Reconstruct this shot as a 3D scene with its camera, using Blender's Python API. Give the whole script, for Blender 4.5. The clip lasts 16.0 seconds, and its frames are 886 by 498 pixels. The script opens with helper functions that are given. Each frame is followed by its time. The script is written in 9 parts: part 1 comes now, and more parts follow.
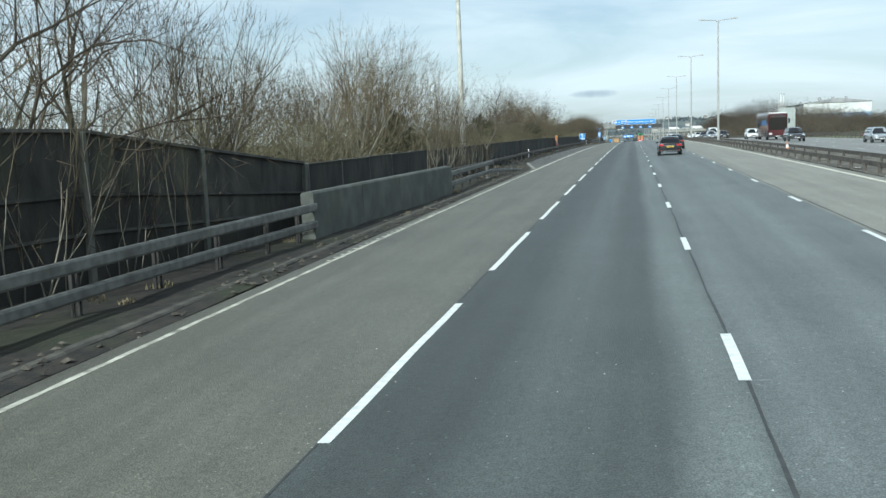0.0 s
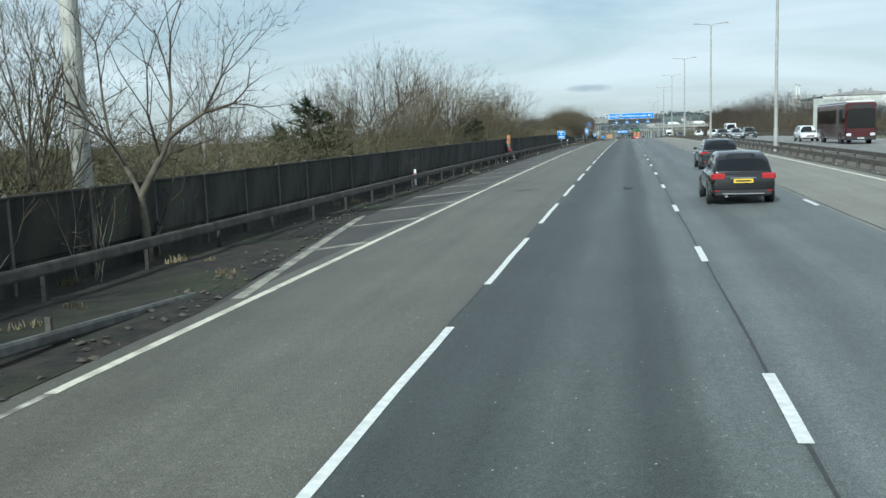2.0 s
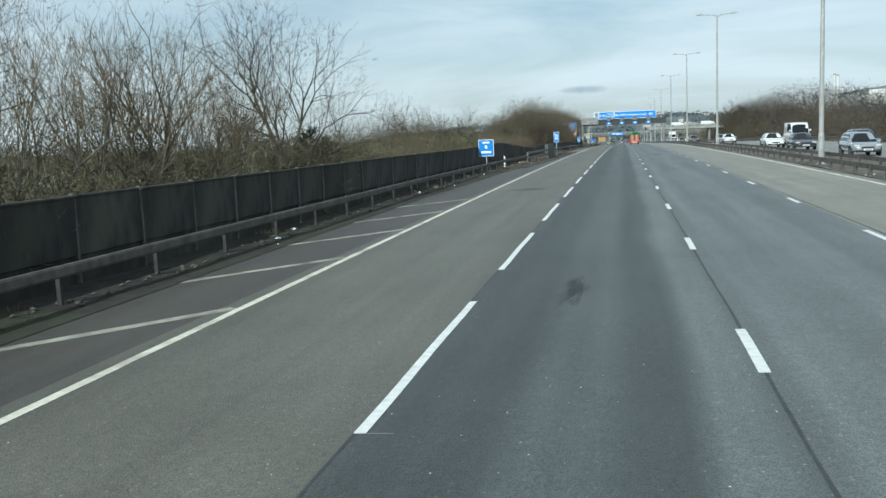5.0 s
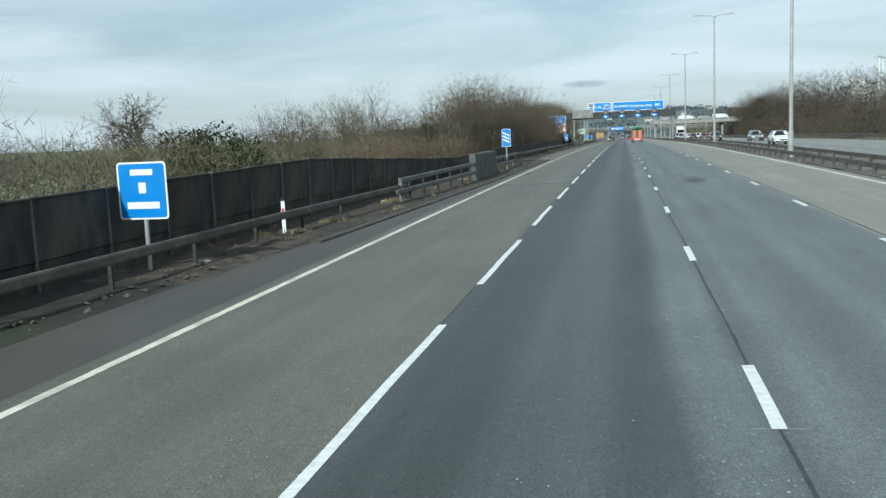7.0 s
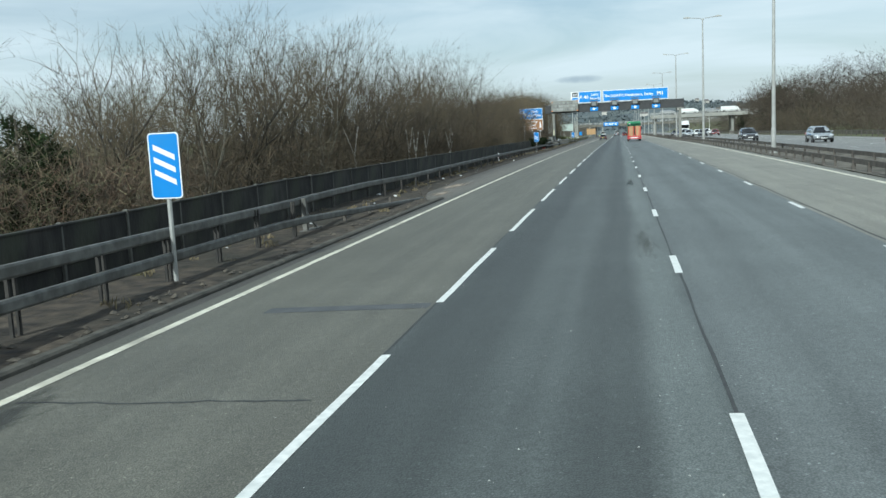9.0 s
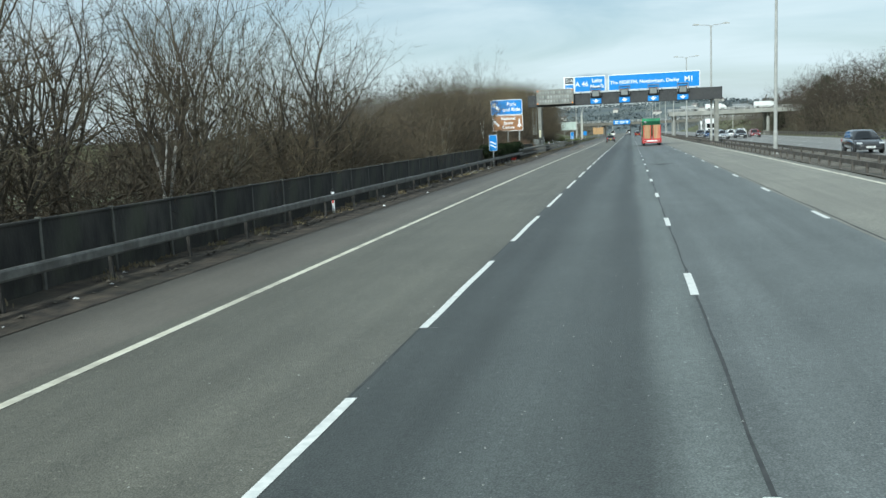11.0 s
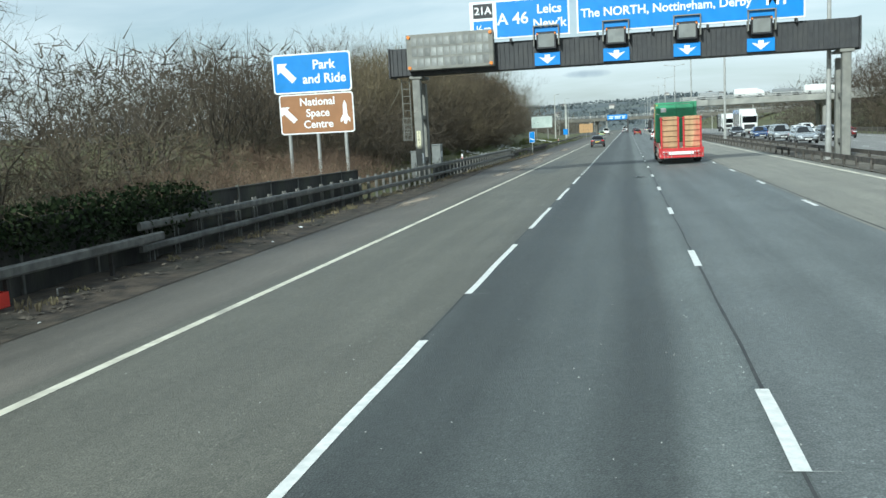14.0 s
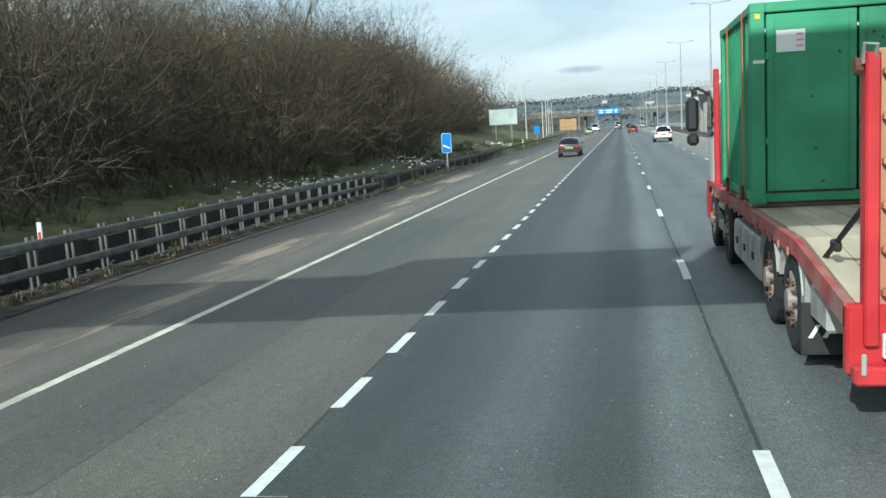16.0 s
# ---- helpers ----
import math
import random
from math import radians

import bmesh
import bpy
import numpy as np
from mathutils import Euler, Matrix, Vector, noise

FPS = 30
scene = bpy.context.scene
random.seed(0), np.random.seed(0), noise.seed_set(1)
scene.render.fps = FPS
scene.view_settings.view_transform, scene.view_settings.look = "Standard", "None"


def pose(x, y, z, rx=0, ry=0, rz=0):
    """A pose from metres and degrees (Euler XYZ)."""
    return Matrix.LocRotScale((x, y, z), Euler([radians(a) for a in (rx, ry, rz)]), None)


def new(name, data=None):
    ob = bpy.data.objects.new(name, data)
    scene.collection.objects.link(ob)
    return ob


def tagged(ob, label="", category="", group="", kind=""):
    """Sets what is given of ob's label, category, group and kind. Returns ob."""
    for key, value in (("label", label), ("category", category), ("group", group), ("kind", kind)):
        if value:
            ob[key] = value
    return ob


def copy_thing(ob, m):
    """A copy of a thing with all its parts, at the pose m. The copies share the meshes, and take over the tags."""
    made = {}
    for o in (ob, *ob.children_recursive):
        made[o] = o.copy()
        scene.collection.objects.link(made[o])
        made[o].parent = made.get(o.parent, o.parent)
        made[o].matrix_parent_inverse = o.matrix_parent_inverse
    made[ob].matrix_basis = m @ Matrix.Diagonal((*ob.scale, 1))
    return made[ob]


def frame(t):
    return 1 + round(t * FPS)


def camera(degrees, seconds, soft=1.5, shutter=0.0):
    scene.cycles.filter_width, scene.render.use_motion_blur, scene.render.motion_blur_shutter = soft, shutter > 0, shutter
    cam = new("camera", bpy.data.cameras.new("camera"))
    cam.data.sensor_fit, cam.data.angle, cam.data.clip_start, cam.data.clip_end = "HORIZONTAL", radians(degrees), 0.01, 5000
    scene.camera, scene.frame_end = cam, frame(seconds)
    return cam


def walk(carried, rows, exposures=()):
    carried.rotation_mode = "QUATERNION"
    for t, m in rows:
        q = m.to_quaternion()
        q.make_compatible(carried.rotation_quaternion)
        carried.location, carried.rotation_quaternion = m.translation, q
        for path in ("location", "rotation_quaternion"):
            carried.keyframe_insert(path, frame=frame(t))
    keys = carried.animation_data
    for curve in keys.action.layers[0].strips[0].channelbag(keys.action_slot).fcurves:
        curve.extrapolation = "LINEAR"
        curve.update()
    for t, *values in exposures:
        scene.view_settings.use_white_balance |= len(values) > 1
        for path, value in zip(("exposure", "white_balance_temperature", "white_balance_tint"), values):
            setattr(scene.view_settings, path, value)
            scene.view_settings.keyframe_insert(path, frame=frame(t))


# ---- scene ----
cam = camera(52.676, 16.0, soft=1.5, shutter=0.0)
PATH = [
    (0, pose(2.525, -6.748, 2.124, 83.282, 2.157, 11.921)),
    (0.5, pose(2.394, 4.927, 2.250, 83.372, 2.243, 11.831)),
    (1, pose(2.365, 16.606, 2.411, 83.291, 2.184, 11.943)),
    (1.5, pose(2.270, 28.306, 2.540, 83.025, 2.090, 11.726)),
    (2, pose(2.231, 39.965, 2.691, 82.875, 1.891, 11.575)),
    (2.5, pose(2.219, 51.665, 2.726, 83.355, 2.445, 11.464)),
    (3, pose(2.229, 63.330, 2.867, 83.193, 2.378, 11.671)),
    (3.5, pose(2.198, 74.984, 2.970, 83.037, 2.163, 11.765)),
    (4, pose(2.154, 86.662, 3.015, 83.170, 2.179, 11.840)),
    (4.5, pose(2.156, 98.339, 3.111, 83.115, 2.170, 11.707)),
    (5, pose(2.216, 109.992, 3.188, 83.008, 2.250, 11.285)),
    (7.5, pose(2.404, 168.369, 3.364, 82.640, 2.368, 11.330)),
    (8, pose(2.471, 180.061, 3.363, 82.562, 2.432, 11.066)),
    (8.5, pose(2.543, 191.750, 3.349, 82.356, 2.532, 10.859)),
    (9, pose(2.635, 203.369, 3.324, 82.429, 2.749, 11.017)),
    (9.5, pose(2.725, 215.020, 3.303, 82.474, 3.034, 11.259)),
    (10, pose(2.701, 226.685, 3.290, 82.320, 2.481, 11.320)),
    (12.5, pose(2.551, 284.862, 2.893, 82.321, 2.793, 12.177)),
    (13, pose(2.388, 296.546, 2.807, 82.110, 2.544, 12.031)),
    (13.5, pose(2.371, 308.190, 2.677, 82.066, 2.839, 11.715)),
    (14, pose(2.436, 319.797, 2.523, 82.155, 2.970, 11.528)),
    (14.5, pose(2.450, 331.486, 2.446, 81.760, 2.994, 11.205)),
    (15, pose(2.536, 343.092, 2.275, 81.887, 3.013, 11.255)),
    (15.5, pose(2.578, 354.728, 2.201, 81.842, 2.925, 11.178)),
    (16, pose(2.625, 366.364, 2.033, 81.916, 3.342, 11.130)),
]
EXPOSURES = [(0.0, -0.02, 5680, -3), (2.0, -0.17, 5680, -3), (7.5, -0.22, 5680, -3), (10.0, -0.18, 5720, -4), (13.0, -0.10, 5750, -6), (16.0, 0.02, 5680, -3)]
walk(cam, PATH, EXPOSURES)


# world, sun and sky
SUN_DIR = Vector((0.45, 1.54, -1.0)).normalized()
world = bpy.data.worlds.new("world")
scene.world = world
world.use_nodes = True
wn, wl = world.node_tree.nodes, world.node_tree.links
wn.clear()
w_out = wn.new("ShaderNodeOutputWorld")
w_bg = wn.new("ShaderNodeBackground")
w_sky = wn.new("ShaderNodeTexSky")
w_sky.sky_type = "NISHITA"
w_sky.sun_disc = False
w_sky.sun_elevation = math.asin(-SUN_DIR.z)
w_sky.sun_rotation = math.atan2(-SUN_DIR.x, -SUN_DIR.y)
w_sky.air_density, w_sky.dust_density, w_sky.ozone_density = 1.0, 1.6, 1.4
w_tc = wn.new("ShaderNodeTexCoord")
w_map = wn.new("ShaderNodeMapping")
w_map.inputs["Scale"].default_value = (1.6, 1.1, 9.0)
w_map.inputs["Rotation"].default_value = (0.0, 0.06, 0.4)
w_noise = wn.new("ShaderNodeTexNoise")
w_noise.inputs["Scale"].default_value = 1.7
w_noise.inputs["Detail"].default_value = 5.0
w_noise.inputs["Roughness"].default_value = 0.56
w_noise.inputs["Distortion"].default_value = 0.5
w_ramp = wn.new("ShaderNodeValToRGB")
w_ramp.color_ramp.elements[0].position = 0.36
w_ramp.color_ramp.elements[1].position = 0.68
w_ramp.color_ramp.elements[0].color = (0.36, 0.36, 0.36, 1)
w_ramp.color_ramp.elements[1].color = (0.92, 0.92, 0.92, 1)
w_mix = wn.new("ShaderNodeMix")
w_mix.data_type = "RGBA"
CLOUD = (9.3, 9.6, 9.9, 1)
w_mix.inputs["B"].default_value = CLOUD
wl.new(w_tc.outputs["Generated"], w_map.inputs["Vector"])
wl.new(w_map.outputs["Vector"], w_noise.inputs["Vector"])
wl.new(w_noise.outputs["Fac"], w_ramp.inputs["Fac"])
wl.new(w_ramp.outputs["Color"], w_mix.inputs["Factor"])
wl.new(w_sky.outputs["Color"], w_mix.inputs["A"])
# one small grey streak of cloud low over the road's end
streak_at = Vector((-0.0405, 0.998, 0.0475)).normalized()
side_v = streak_at.cross(Vector((0, 0, 1))).normalized()
up_v = side_v.cross(streak_at)
w_sum = None
for axis, reach in ((side_v, 0.026), (up_v, 0.0042)):
    dot = wn.new("ShaderNodeVectorMath")
    dot.operation = "DOT_PRODUCT"
    dot.inputs[1].default_value = axis / reach
    wl.new(w_tc.outputs["Generated"], dot.inputs[0])
    off = wn.new("ShaderNodeMath")
    off.operation = "POWER"
    off.inputs[1].default_value = 2.0
    ab = wn.new("ShaderNodeMath")
    ab.operation = "ABSOLUTE"
    wl.new(dot.outputs["Value"], ab.inputs[0])
    wl.new(ab.outputs["Value"], off.inputs[0])
    if w_sum is None:
        w_sum = off.outputs["Value"]
    else:
        add = wn.new("ShaderNodeMath")
        wl.new(w_sum, add.inputs[0])
        wl.new(off.outputs["Value"], add.inputs[1])
        w_sum = add.outputs["Value"]
w_rag = wn.new("ShaderNodeTexNoise")
w_rag.inputs["Scale"].default_value = 90.0
wl.new(w_tc.outputs["Generated"], w_rag.inputs["Vector"])
w_rs = wn.new("ShaderNodeMath")
w_rs.operation = "ADD"
wl.new(w_sum, w_rs.inputs[0])
wl.new(w_rag.outputs["Fac"], w_rs.inputs[1])
w_sep = wn.new("ShaderNodeSeparateXYZ")
wl.new(w_tc.outputs["Generated"], w_sep.inputs["Vector"])
w_fwd = wn.new("ShaderNodeMath")
w_fwd.operation = "GREATER_THAN"
wl.new(w_sep.outputs["Y"], w_fwd.inputs[0])
w_mr = wn.new("ShaderNodeMapRange")
w_mr.inputs["From Min"].default_value, w_mr.inputs["From Max"].default_value = 0.5, 1.7
w_mr.inputs["To Min"].default_value, w_mr.inputs["To Max"].default_value = 0.75, 0.0
wl.new(w_rs.outputs["Value"], w_mr.inputs["Value"])
w_on = wn.new("ShaderNodeMath")
w_on.operation = "MULTIPLY"
wl.new(w_mr.outputs["Result"], w_on.inputs[0])
wl.new(w_fwd.outputs["Value"], w_on.inputs[1])
w_streak = wn.new("ShaderNodeMix")
w_streak.data_type = "RGBA"
w_streak.inputs["B"].default_value = (4.6, 5.2, 5.9, 1)
wl.new(w_on.outputs["Value"], w_streak.inputs["Factor"])
wl.new(w_mix.outputs["Result"], w_streak.inputs["A"])
wl.new(w_streak.outputs["Result"], w_bg.inputs["Color"])
w_bg.inputs["Strength"].default_value = 0.103
wl.new(w_bg.outputs["Background"], w_out.inputs["Surface"])
sun_data = bpy.data.lights.new("sun", "SUN")
sun_data.energy = 5.0
sun_data.angle = radians(0.6)
sun_data.color = (1.0, 0.96, 0.90)
sun_ob = new("sun", sun_data)
sun_ob.matrix_world = SUN_DIR.to_track_quat("-Z", "Y").to_matrix().to_4x4()


# ---- the lie of the land ----
CROSS = 0.024          # crossfall of the carriageway


def prof(y):
    """Height of the road's line along its length: a long crest, then a shallow sag."""
    if y < -60:
        return prof(-60) + 0.01775 * (y + 60)
    if y < 330:
        d = 330 - y
        return 0.0115 * d - 0.5 * 7.5e-5 * d * d
    if y < 430:
        d = y - 330
        return -0.0115 * d + 0.5 * 1e-5 * d * d
    return prof(429.999) - 0.0105 * (y - 430)


def slope(y):
    return (prof(y + 0.5) - prof(y - 0.5))


def smooth(a, b, v):
    t = min(1.0, max(0.0, (v - a) / (b - a)))
    return t * t * (3 - 2 * t)


def cz(x):
    """Height across the section, beside the road's line."""
    if x < -6.9:
        return -0.166
    if x < 11.35:
        return CROSS * x
    if x < 14.6:
        return 0.272 - 0.14 * min(1.0, (x - 11.35) / 0.6)
    return 0.28 - 0.02 * (x - 15.0)


def rz(x, y):
    return prof(y) + cz(x)


def tilt(x, y, z, turn=0.0):
    """A pose that lies on the road at x, y, z above it."""
    return (Matrix.Translation((x, y, rz(x, y) + z)) @ Matrix.Rotation(math.atan(slope(y)), 4, "X")
            @ Matrix.Rotation(-math.atan(CROSS) if -7 < x < 12 else 0.0, 4, "Y") @ Matrix.Rotation(turn, 4, "Z"))


# ---- materials ----
def pmat(name, c1, c2, scale=8.0, rough=0.8, metal=0.0, bump=0.2, bscale=60.0, stretch=(1, 1, 1), spots=None,
         spot_scale=1.3, spot_amt=0.5, vary=0.0, gloss_var=0.1, coat=0.0, lo=0.35, hi=0.65):
    """Two colours mixed by noise, a third in larger patches, fine relief, and variation from piece to piece."""
    m = bpy.data.materials.new(name)
    m.use_nodes = True
    n, l = m.node_tree.nodes, m.node_tree.links
    b = n["Principled BSDF"]
    tc = n.new("ShaderNodeTexCoord")
    mp = n.new("ShaderNodeMapping")
    mp.inputs["Scale"].default_value = stretch
    l.new(tc.outputs["Object"], mp.inputs["Vector"])
    t1 = n.new("ShaderNodeTexNoise")
    t1.inputs["Scale"].default_value = scale
    t1.inputs["Detail"].default_value = 6.0
    l.new(mp.outputs["Vector"], t1.inputs["Vector"])
    r1 = n.new("ShaderNodeMapRange")
    r1.inputs["From Min"].default_value, r1.inputs["From Max"].default_value = lo, hi
    l.new(t1.outputs["Fac"], r1.inputs["Value"])
    mix = n.new("ShaderNodeMix")
    mix.data_type = "RGBA"
    mix.inputs["A"].default_value, mix.inputs["B"].default_value = (*c1, 1), (*c2, 1)
    l.new(r1.outputs["Result"], mix.inputs["Factor"])
    col = mix.outputs["Result"]
    if spots:
        t2 = n.new("ShaderNodeTexNoise")
        t2.inputs["Scale"].default_value = spot_scale
        t2.inputs["Detail"].default_value = 4.0
        l.new(mp.outputs["Vector"], t2.inputs["Vector"])
        r2 = n.new("ShaderNodeMapRange")
        r2.inputs["From Min"].default_value, r2.inputs["From Max"].default_value = 0.48, 0.68
        r2.inputs["To Max"].default_value = spot_amt
        l.new(t2.outputs["Fac"], r2.inputs["Value"])
        mx = n.new("ShaderNodeMix")
        mx.data_type = "RGBA"
        mx.inputs["B"].default_value = (*spots, 1)
        l.new(r2.outputs["Result"], mx.inputs["Factor"])
        l.new(col, mx.inputs["A"])
        col = mx.outputs["Result"]
    if vary:
        oi = n.new("ShaderNodeObjectInfo")
        ri = n.new("ShaderNodeMapRange")
        ri.inputs["To Min"].default_value, ri.inputs["To Max"].default_value = 1 - vary, 1 + vary
        l.new(oi.outputs["Random"], ri.inputs["Value"])
        hs = n.new("ShaderNodeHueSaturation")
        l.new(ri.outputs["Result"], hs.inputs["Value"])
        l.new(col, hs.inputs["Color"])
        col = hs.outputs["Color"]
    l.new(col, b.inputs["Base Color"])
    rr = n.new("ShaderNodeMapRange")
    rr.inputs["To Min"].default_value, rr.inputs["To Max"].default_value = max(0.02, rough - gloss_var), min(1, rough + gloss_var)
    l.new(t1.outputs["Fac"], rr.inputs["Value"])
    l.new(rr.outputs["Result"], b.inputs["Roughness"])
    b.inputs["Metallic"].default_value = metal
    b.inputs["Coat Weight"].default_value = coat
    b.inputs["Coat Roughness"].default_value = 0.08
    if bump:
        t3 = n.new("ShaderNodeTexNoise")
        t3.inputs["Scale"].default_value = bscale
        t3.inputs["Detail"].default_value = 3.0
        l.new(mp.outputs["Vector"], t3.inputs["Vector"])
        bp = n.new("ShaderNodeBump")
        bp.inputs["Strength"].default_value = bump
        bp.inputs["Distance"].default_value = 0.02
        l.new(t3.outputs["Fac"], bp.inputs["Height"])
        l.new(bp.outputs["Normal"], b.inputs["Normal"])
    return m


def asphalt(name, tone, bands, x0, x1, speck=0.5):
    """Rolled surfacing: bands worn along the lane (position, factor), streaks along it, patches and light aggregate."""
    m = bpy.data.materials.new(name)
    m.use_nodes = True
    n, l = m.node_tree.nodes, m.node_tree.links
    b = n["Principled BSDF"]
    tc = n.new("ShaderNodeTexCoord")
    sp = n.new("ShaderNodeSeparateXYZ")
    l.new(tc.outputs["Object"], sp.inputs["Vector"])
    wob = n.new("ShaderNodeTexNoise")
    wob.inputs["Scale"].default_value = 0.12
    l.new(tc.outputs["Object"], wob.inputs["Vector"])
    wm = n.new("ShaderNodeMath")
    wm.operation = "MULTIPLY_ADD"
    wm.inputs[1].default_value = 0.5
    l.new(wob.outputs["Fac"], wm.inputs[0])
    l.new(sp.outputs["X"], wm.inputs[2])
    mr = n.new("ShaderNodeMapRange")
    mr.inputs["From Min"].default_value, mr.inputs["From Max"].default_value = x0 + 0.25, x1 + 0.25
    l.new(wm.outputs["Value"], mr.inputs["Value"])
    ramp = n.new("ShaderNodeValToRGB")
    els = ramp.color_ramp.elements
    while len(els) < len(bands):
        els.new(0.5)
    for e, (p, f) in zip(els, bands):
        e.position = p
        e.color = (*[min(1, c * f) for c in tone], 1)
    l.new(mr.outputs["Result"], ramp.inputs["Fac"])
    # streaks along the lane
    mp = n.new("ShaderNodeMapping")
    mp.inputs["Scale"].default_value = (2.2, 0.07, 1)
    l.new(tc.outputs["Object"], mp.inputs["Vector"])
    st = n.new("ShaderNodeTexNoise")
    st.inputs["Scale"].default_value = 1.0
    st.inputs["Detail"].default_value = 5.0
    l.new(mp.outputs["Vector"], st.inputs["Vector"])
    sm = n.new("ShaderNodeMapRange")
    sm.inputs["From Min"].default_value, sm.inputs["From Max"].default_value = 0.3, 0.7
    sm.inputs["To Min"].default_value, sm.inputs["To Max"].default_value = 0.86, 1.14
    l.new(st.outputs["Fac"], sm.inputs["Value"])
    # blotches
    bl = n.new("ShaderNodeTexNoise")
    bl.inputs["Scale"].default_value = 0.45
    bl.inputs["Detail"].default_value = 5.0
    l.new(tc.outputs["Object"], bl.inputs["Vector"])
    bm_ = n.new("ShaderNodeMapRange")
    bm_.inputs["From Min"].default_value, bm_.inputs["From Max"].default_value = 0.3, 0.7
    bm_.inputs["To Min"].default_value, bm_.inputs["To Max"].default_value = 0.9, 1.1
    l.new(bl.outputs["Fac"], bm_.inputs["Value"])
    mu = n.new("ShaderNodeMath")
    mu.operation = "MULTIPLY"
    l.new(sm.outputs["Result"], mu.inputs[0])
    l.new(bm_.outputs["Result"], mu.inputs[1])
    # aggregate
    ag = n.new("ShaderNodeTexVoronoi")
    ag.inputs["Scale"].default_value = 55.0
    l.new(tc.outputs["Object"], ag.inputs["Vector"])
    am = n.new("ShaderNodeMapRange")
    am.inputs["To Min"].default_value, am.inputs["To Max"].default_value = 1 + speck, 1 - speck * 0.55
    am.inputs["From Max"].default_value = 0.7
    l.new(ag.outputs["Distance"], am.inputs["Value"])
    # coarse mottling of worn chippings
    ch = n.new("ShaderNodeTexNoise")
    ch.inputs["Scale"].default_value = 12.0
    ch.inputs["Detail"].default_value = 8.0
    ch.inputs["Roughness"].default_value = 0.8
    l.new(tc.outputs["Object"], ch.inputs["Vector"])
    cm = n.new("ShaderNodeMapRange")
    cm.inputs["From Min"].default_value, cm.inputs["From Max"].default_value = 0.32, 0.72
    cm.inputs["To Min"].default_value, cm.inputs["To Max"].default_value = 0.74, 1.34
    l.new(ch.outputs["Fac"], cm.inputs["Value"])
    mu1 = n.new("ShaderNodeMath")
    mu1.operation = "MULTIPLY"
    l.new(mu.outputs["Value"], mu1.inputs[0])
    l.new(cm.outputs["Result"], mu1.inputs[1])
    mu2 = n.new("ShaderNodeMath")
    mu2.operation = "MULTIPLY"
    l.new(mu1.outputs["Value"], mu2.inputs[0])
    l.new(am.outputs["Result"], mu2.inputs[1])
    # scattered pale chippings
    v2 = n.new("ShaderNodeTexVoronoi")
    v2.inputs["Scale"].default_value = 16.0
    l.new(tc.outputs["Object"], v2.inputs["Vector"])
    sc = n.new("ShaderNodeSeparateColor")
    l.new(v2.outputs["Color"], sc.inputs["Color"])
    g1 = n.new("ShaderNodeMath")
    g1.operation = "GREATER_THAN"
    g1.inputs[1].default_value = 0.86
    l.new(sc.outputs["Red"], g1.inputs[0])
    g2 = n.new("ShaderNodeMath")
    g2.operation = "LESS_THAN"
    g2.inputs[1].default_value = 0.22
    l.new(v2.outputs["Distance"], g2.inputs[0])
    g3 = n.new("ShaderNodeMath")
    g3.operation = "MULTIPLY"
    l.new(g1.outputs["Value"], g3.inputs[0])
    l.new(g2.outputs["Value"], g3.inputs[1])
    g4 = n.new("ShaderNodeMath")
    g4.operation = "MULTIPLY_ADD"
    g4.inputs[1].default_value = 1.6 * speck
    l.new(g3.outputs["Value"], g4.inputs[0])
    l.new(mu2.outputs["Value"], g4.inputs[2])
    hs = n.new("ShaderNodeHueSaturation")
    l.new(ramp.outputs["Color"], hs.inputs["Color"])
    l.new(g4.outputs["Value"], hs.inputs["Value"])
    l.new(hs.outputs["Color"], b.inputs["Base Color"])
    b.inputs["Roughness"].default_value = 0.60
    b.inputs["Specular IOR Level"].default_value = 0.5
    bp = n.new("ShaderNodeBump")
    bp.inputs["Strength"].default_value = 0.5
    bp.inputs["Distance"].default_value = 0.01
    l.new(ag.outputs["Distance"], bp.inputs["Height"])
    l.new(bp.outputs["Normal"], b.inputs["Normal"])
    return m


def plain(name, col, rough=0.5, metal=0.0, coat=0.0, emit=0.0):
    m = bpy.data.materials.new(name)
    m.use_nodes = True
    b = m.node_tree.nodes["Principled BSDF"]
    b.inputs["Base Color"].default_value = (*col, 1)
    b.inputs["Roughness"].default_value = rough
    b.inputs["Metallic"].default_value = metal
    b.inputs["Coat Weight"].default_value = coat
    if emit:
        b.inputs["Emission Color"].default_value = (*col, 1)
        b.inputs["Emission Strength"].default_value = emit
    return m


M_LANE1 = asphalt("surfacing_lane_one", (0.120, 0.116, 0.092), [(0.0, 0.86), (0.22, 1.0), (0.45, 0.95), (0.7, 1.02), (0.93, 0.98), (1.0, 0.86)], -4.1, -0.02)
M_LANE2 = asphalt("surfacing_lane_two", (0.078, 0.086, 0.081), [(0.0, 0.80), (0.08, 0.64), (0.27, 0.68), (0.42, 1.06), (0.55, 1.06), (0.66, 0.72), (0.76, 0.80), (0.84, 1.65), (0.94, 1.70), (1.0, 1.15)], -0.02, 3.58, 0.5)
M_LANE3 = asphalt("surfacing_lane_three", (0.124, 0.135, 0.130), [(0.0, 0.92), (0.08, 1.12), (0.25, 0.90), (0.5, 1.14), (0.75, 0.92), (1.0, 1.08)], 3.66, 7.2)
M_LANE4 = asphalt("surfacing_lane_four", (0.230, 0.220, 0.182), [(0.0, 0.92), (0.3, 1.0), (0.6, 0.97), (0.85, 1.02), (1.0, 0.8)], 7.2, 11.1)
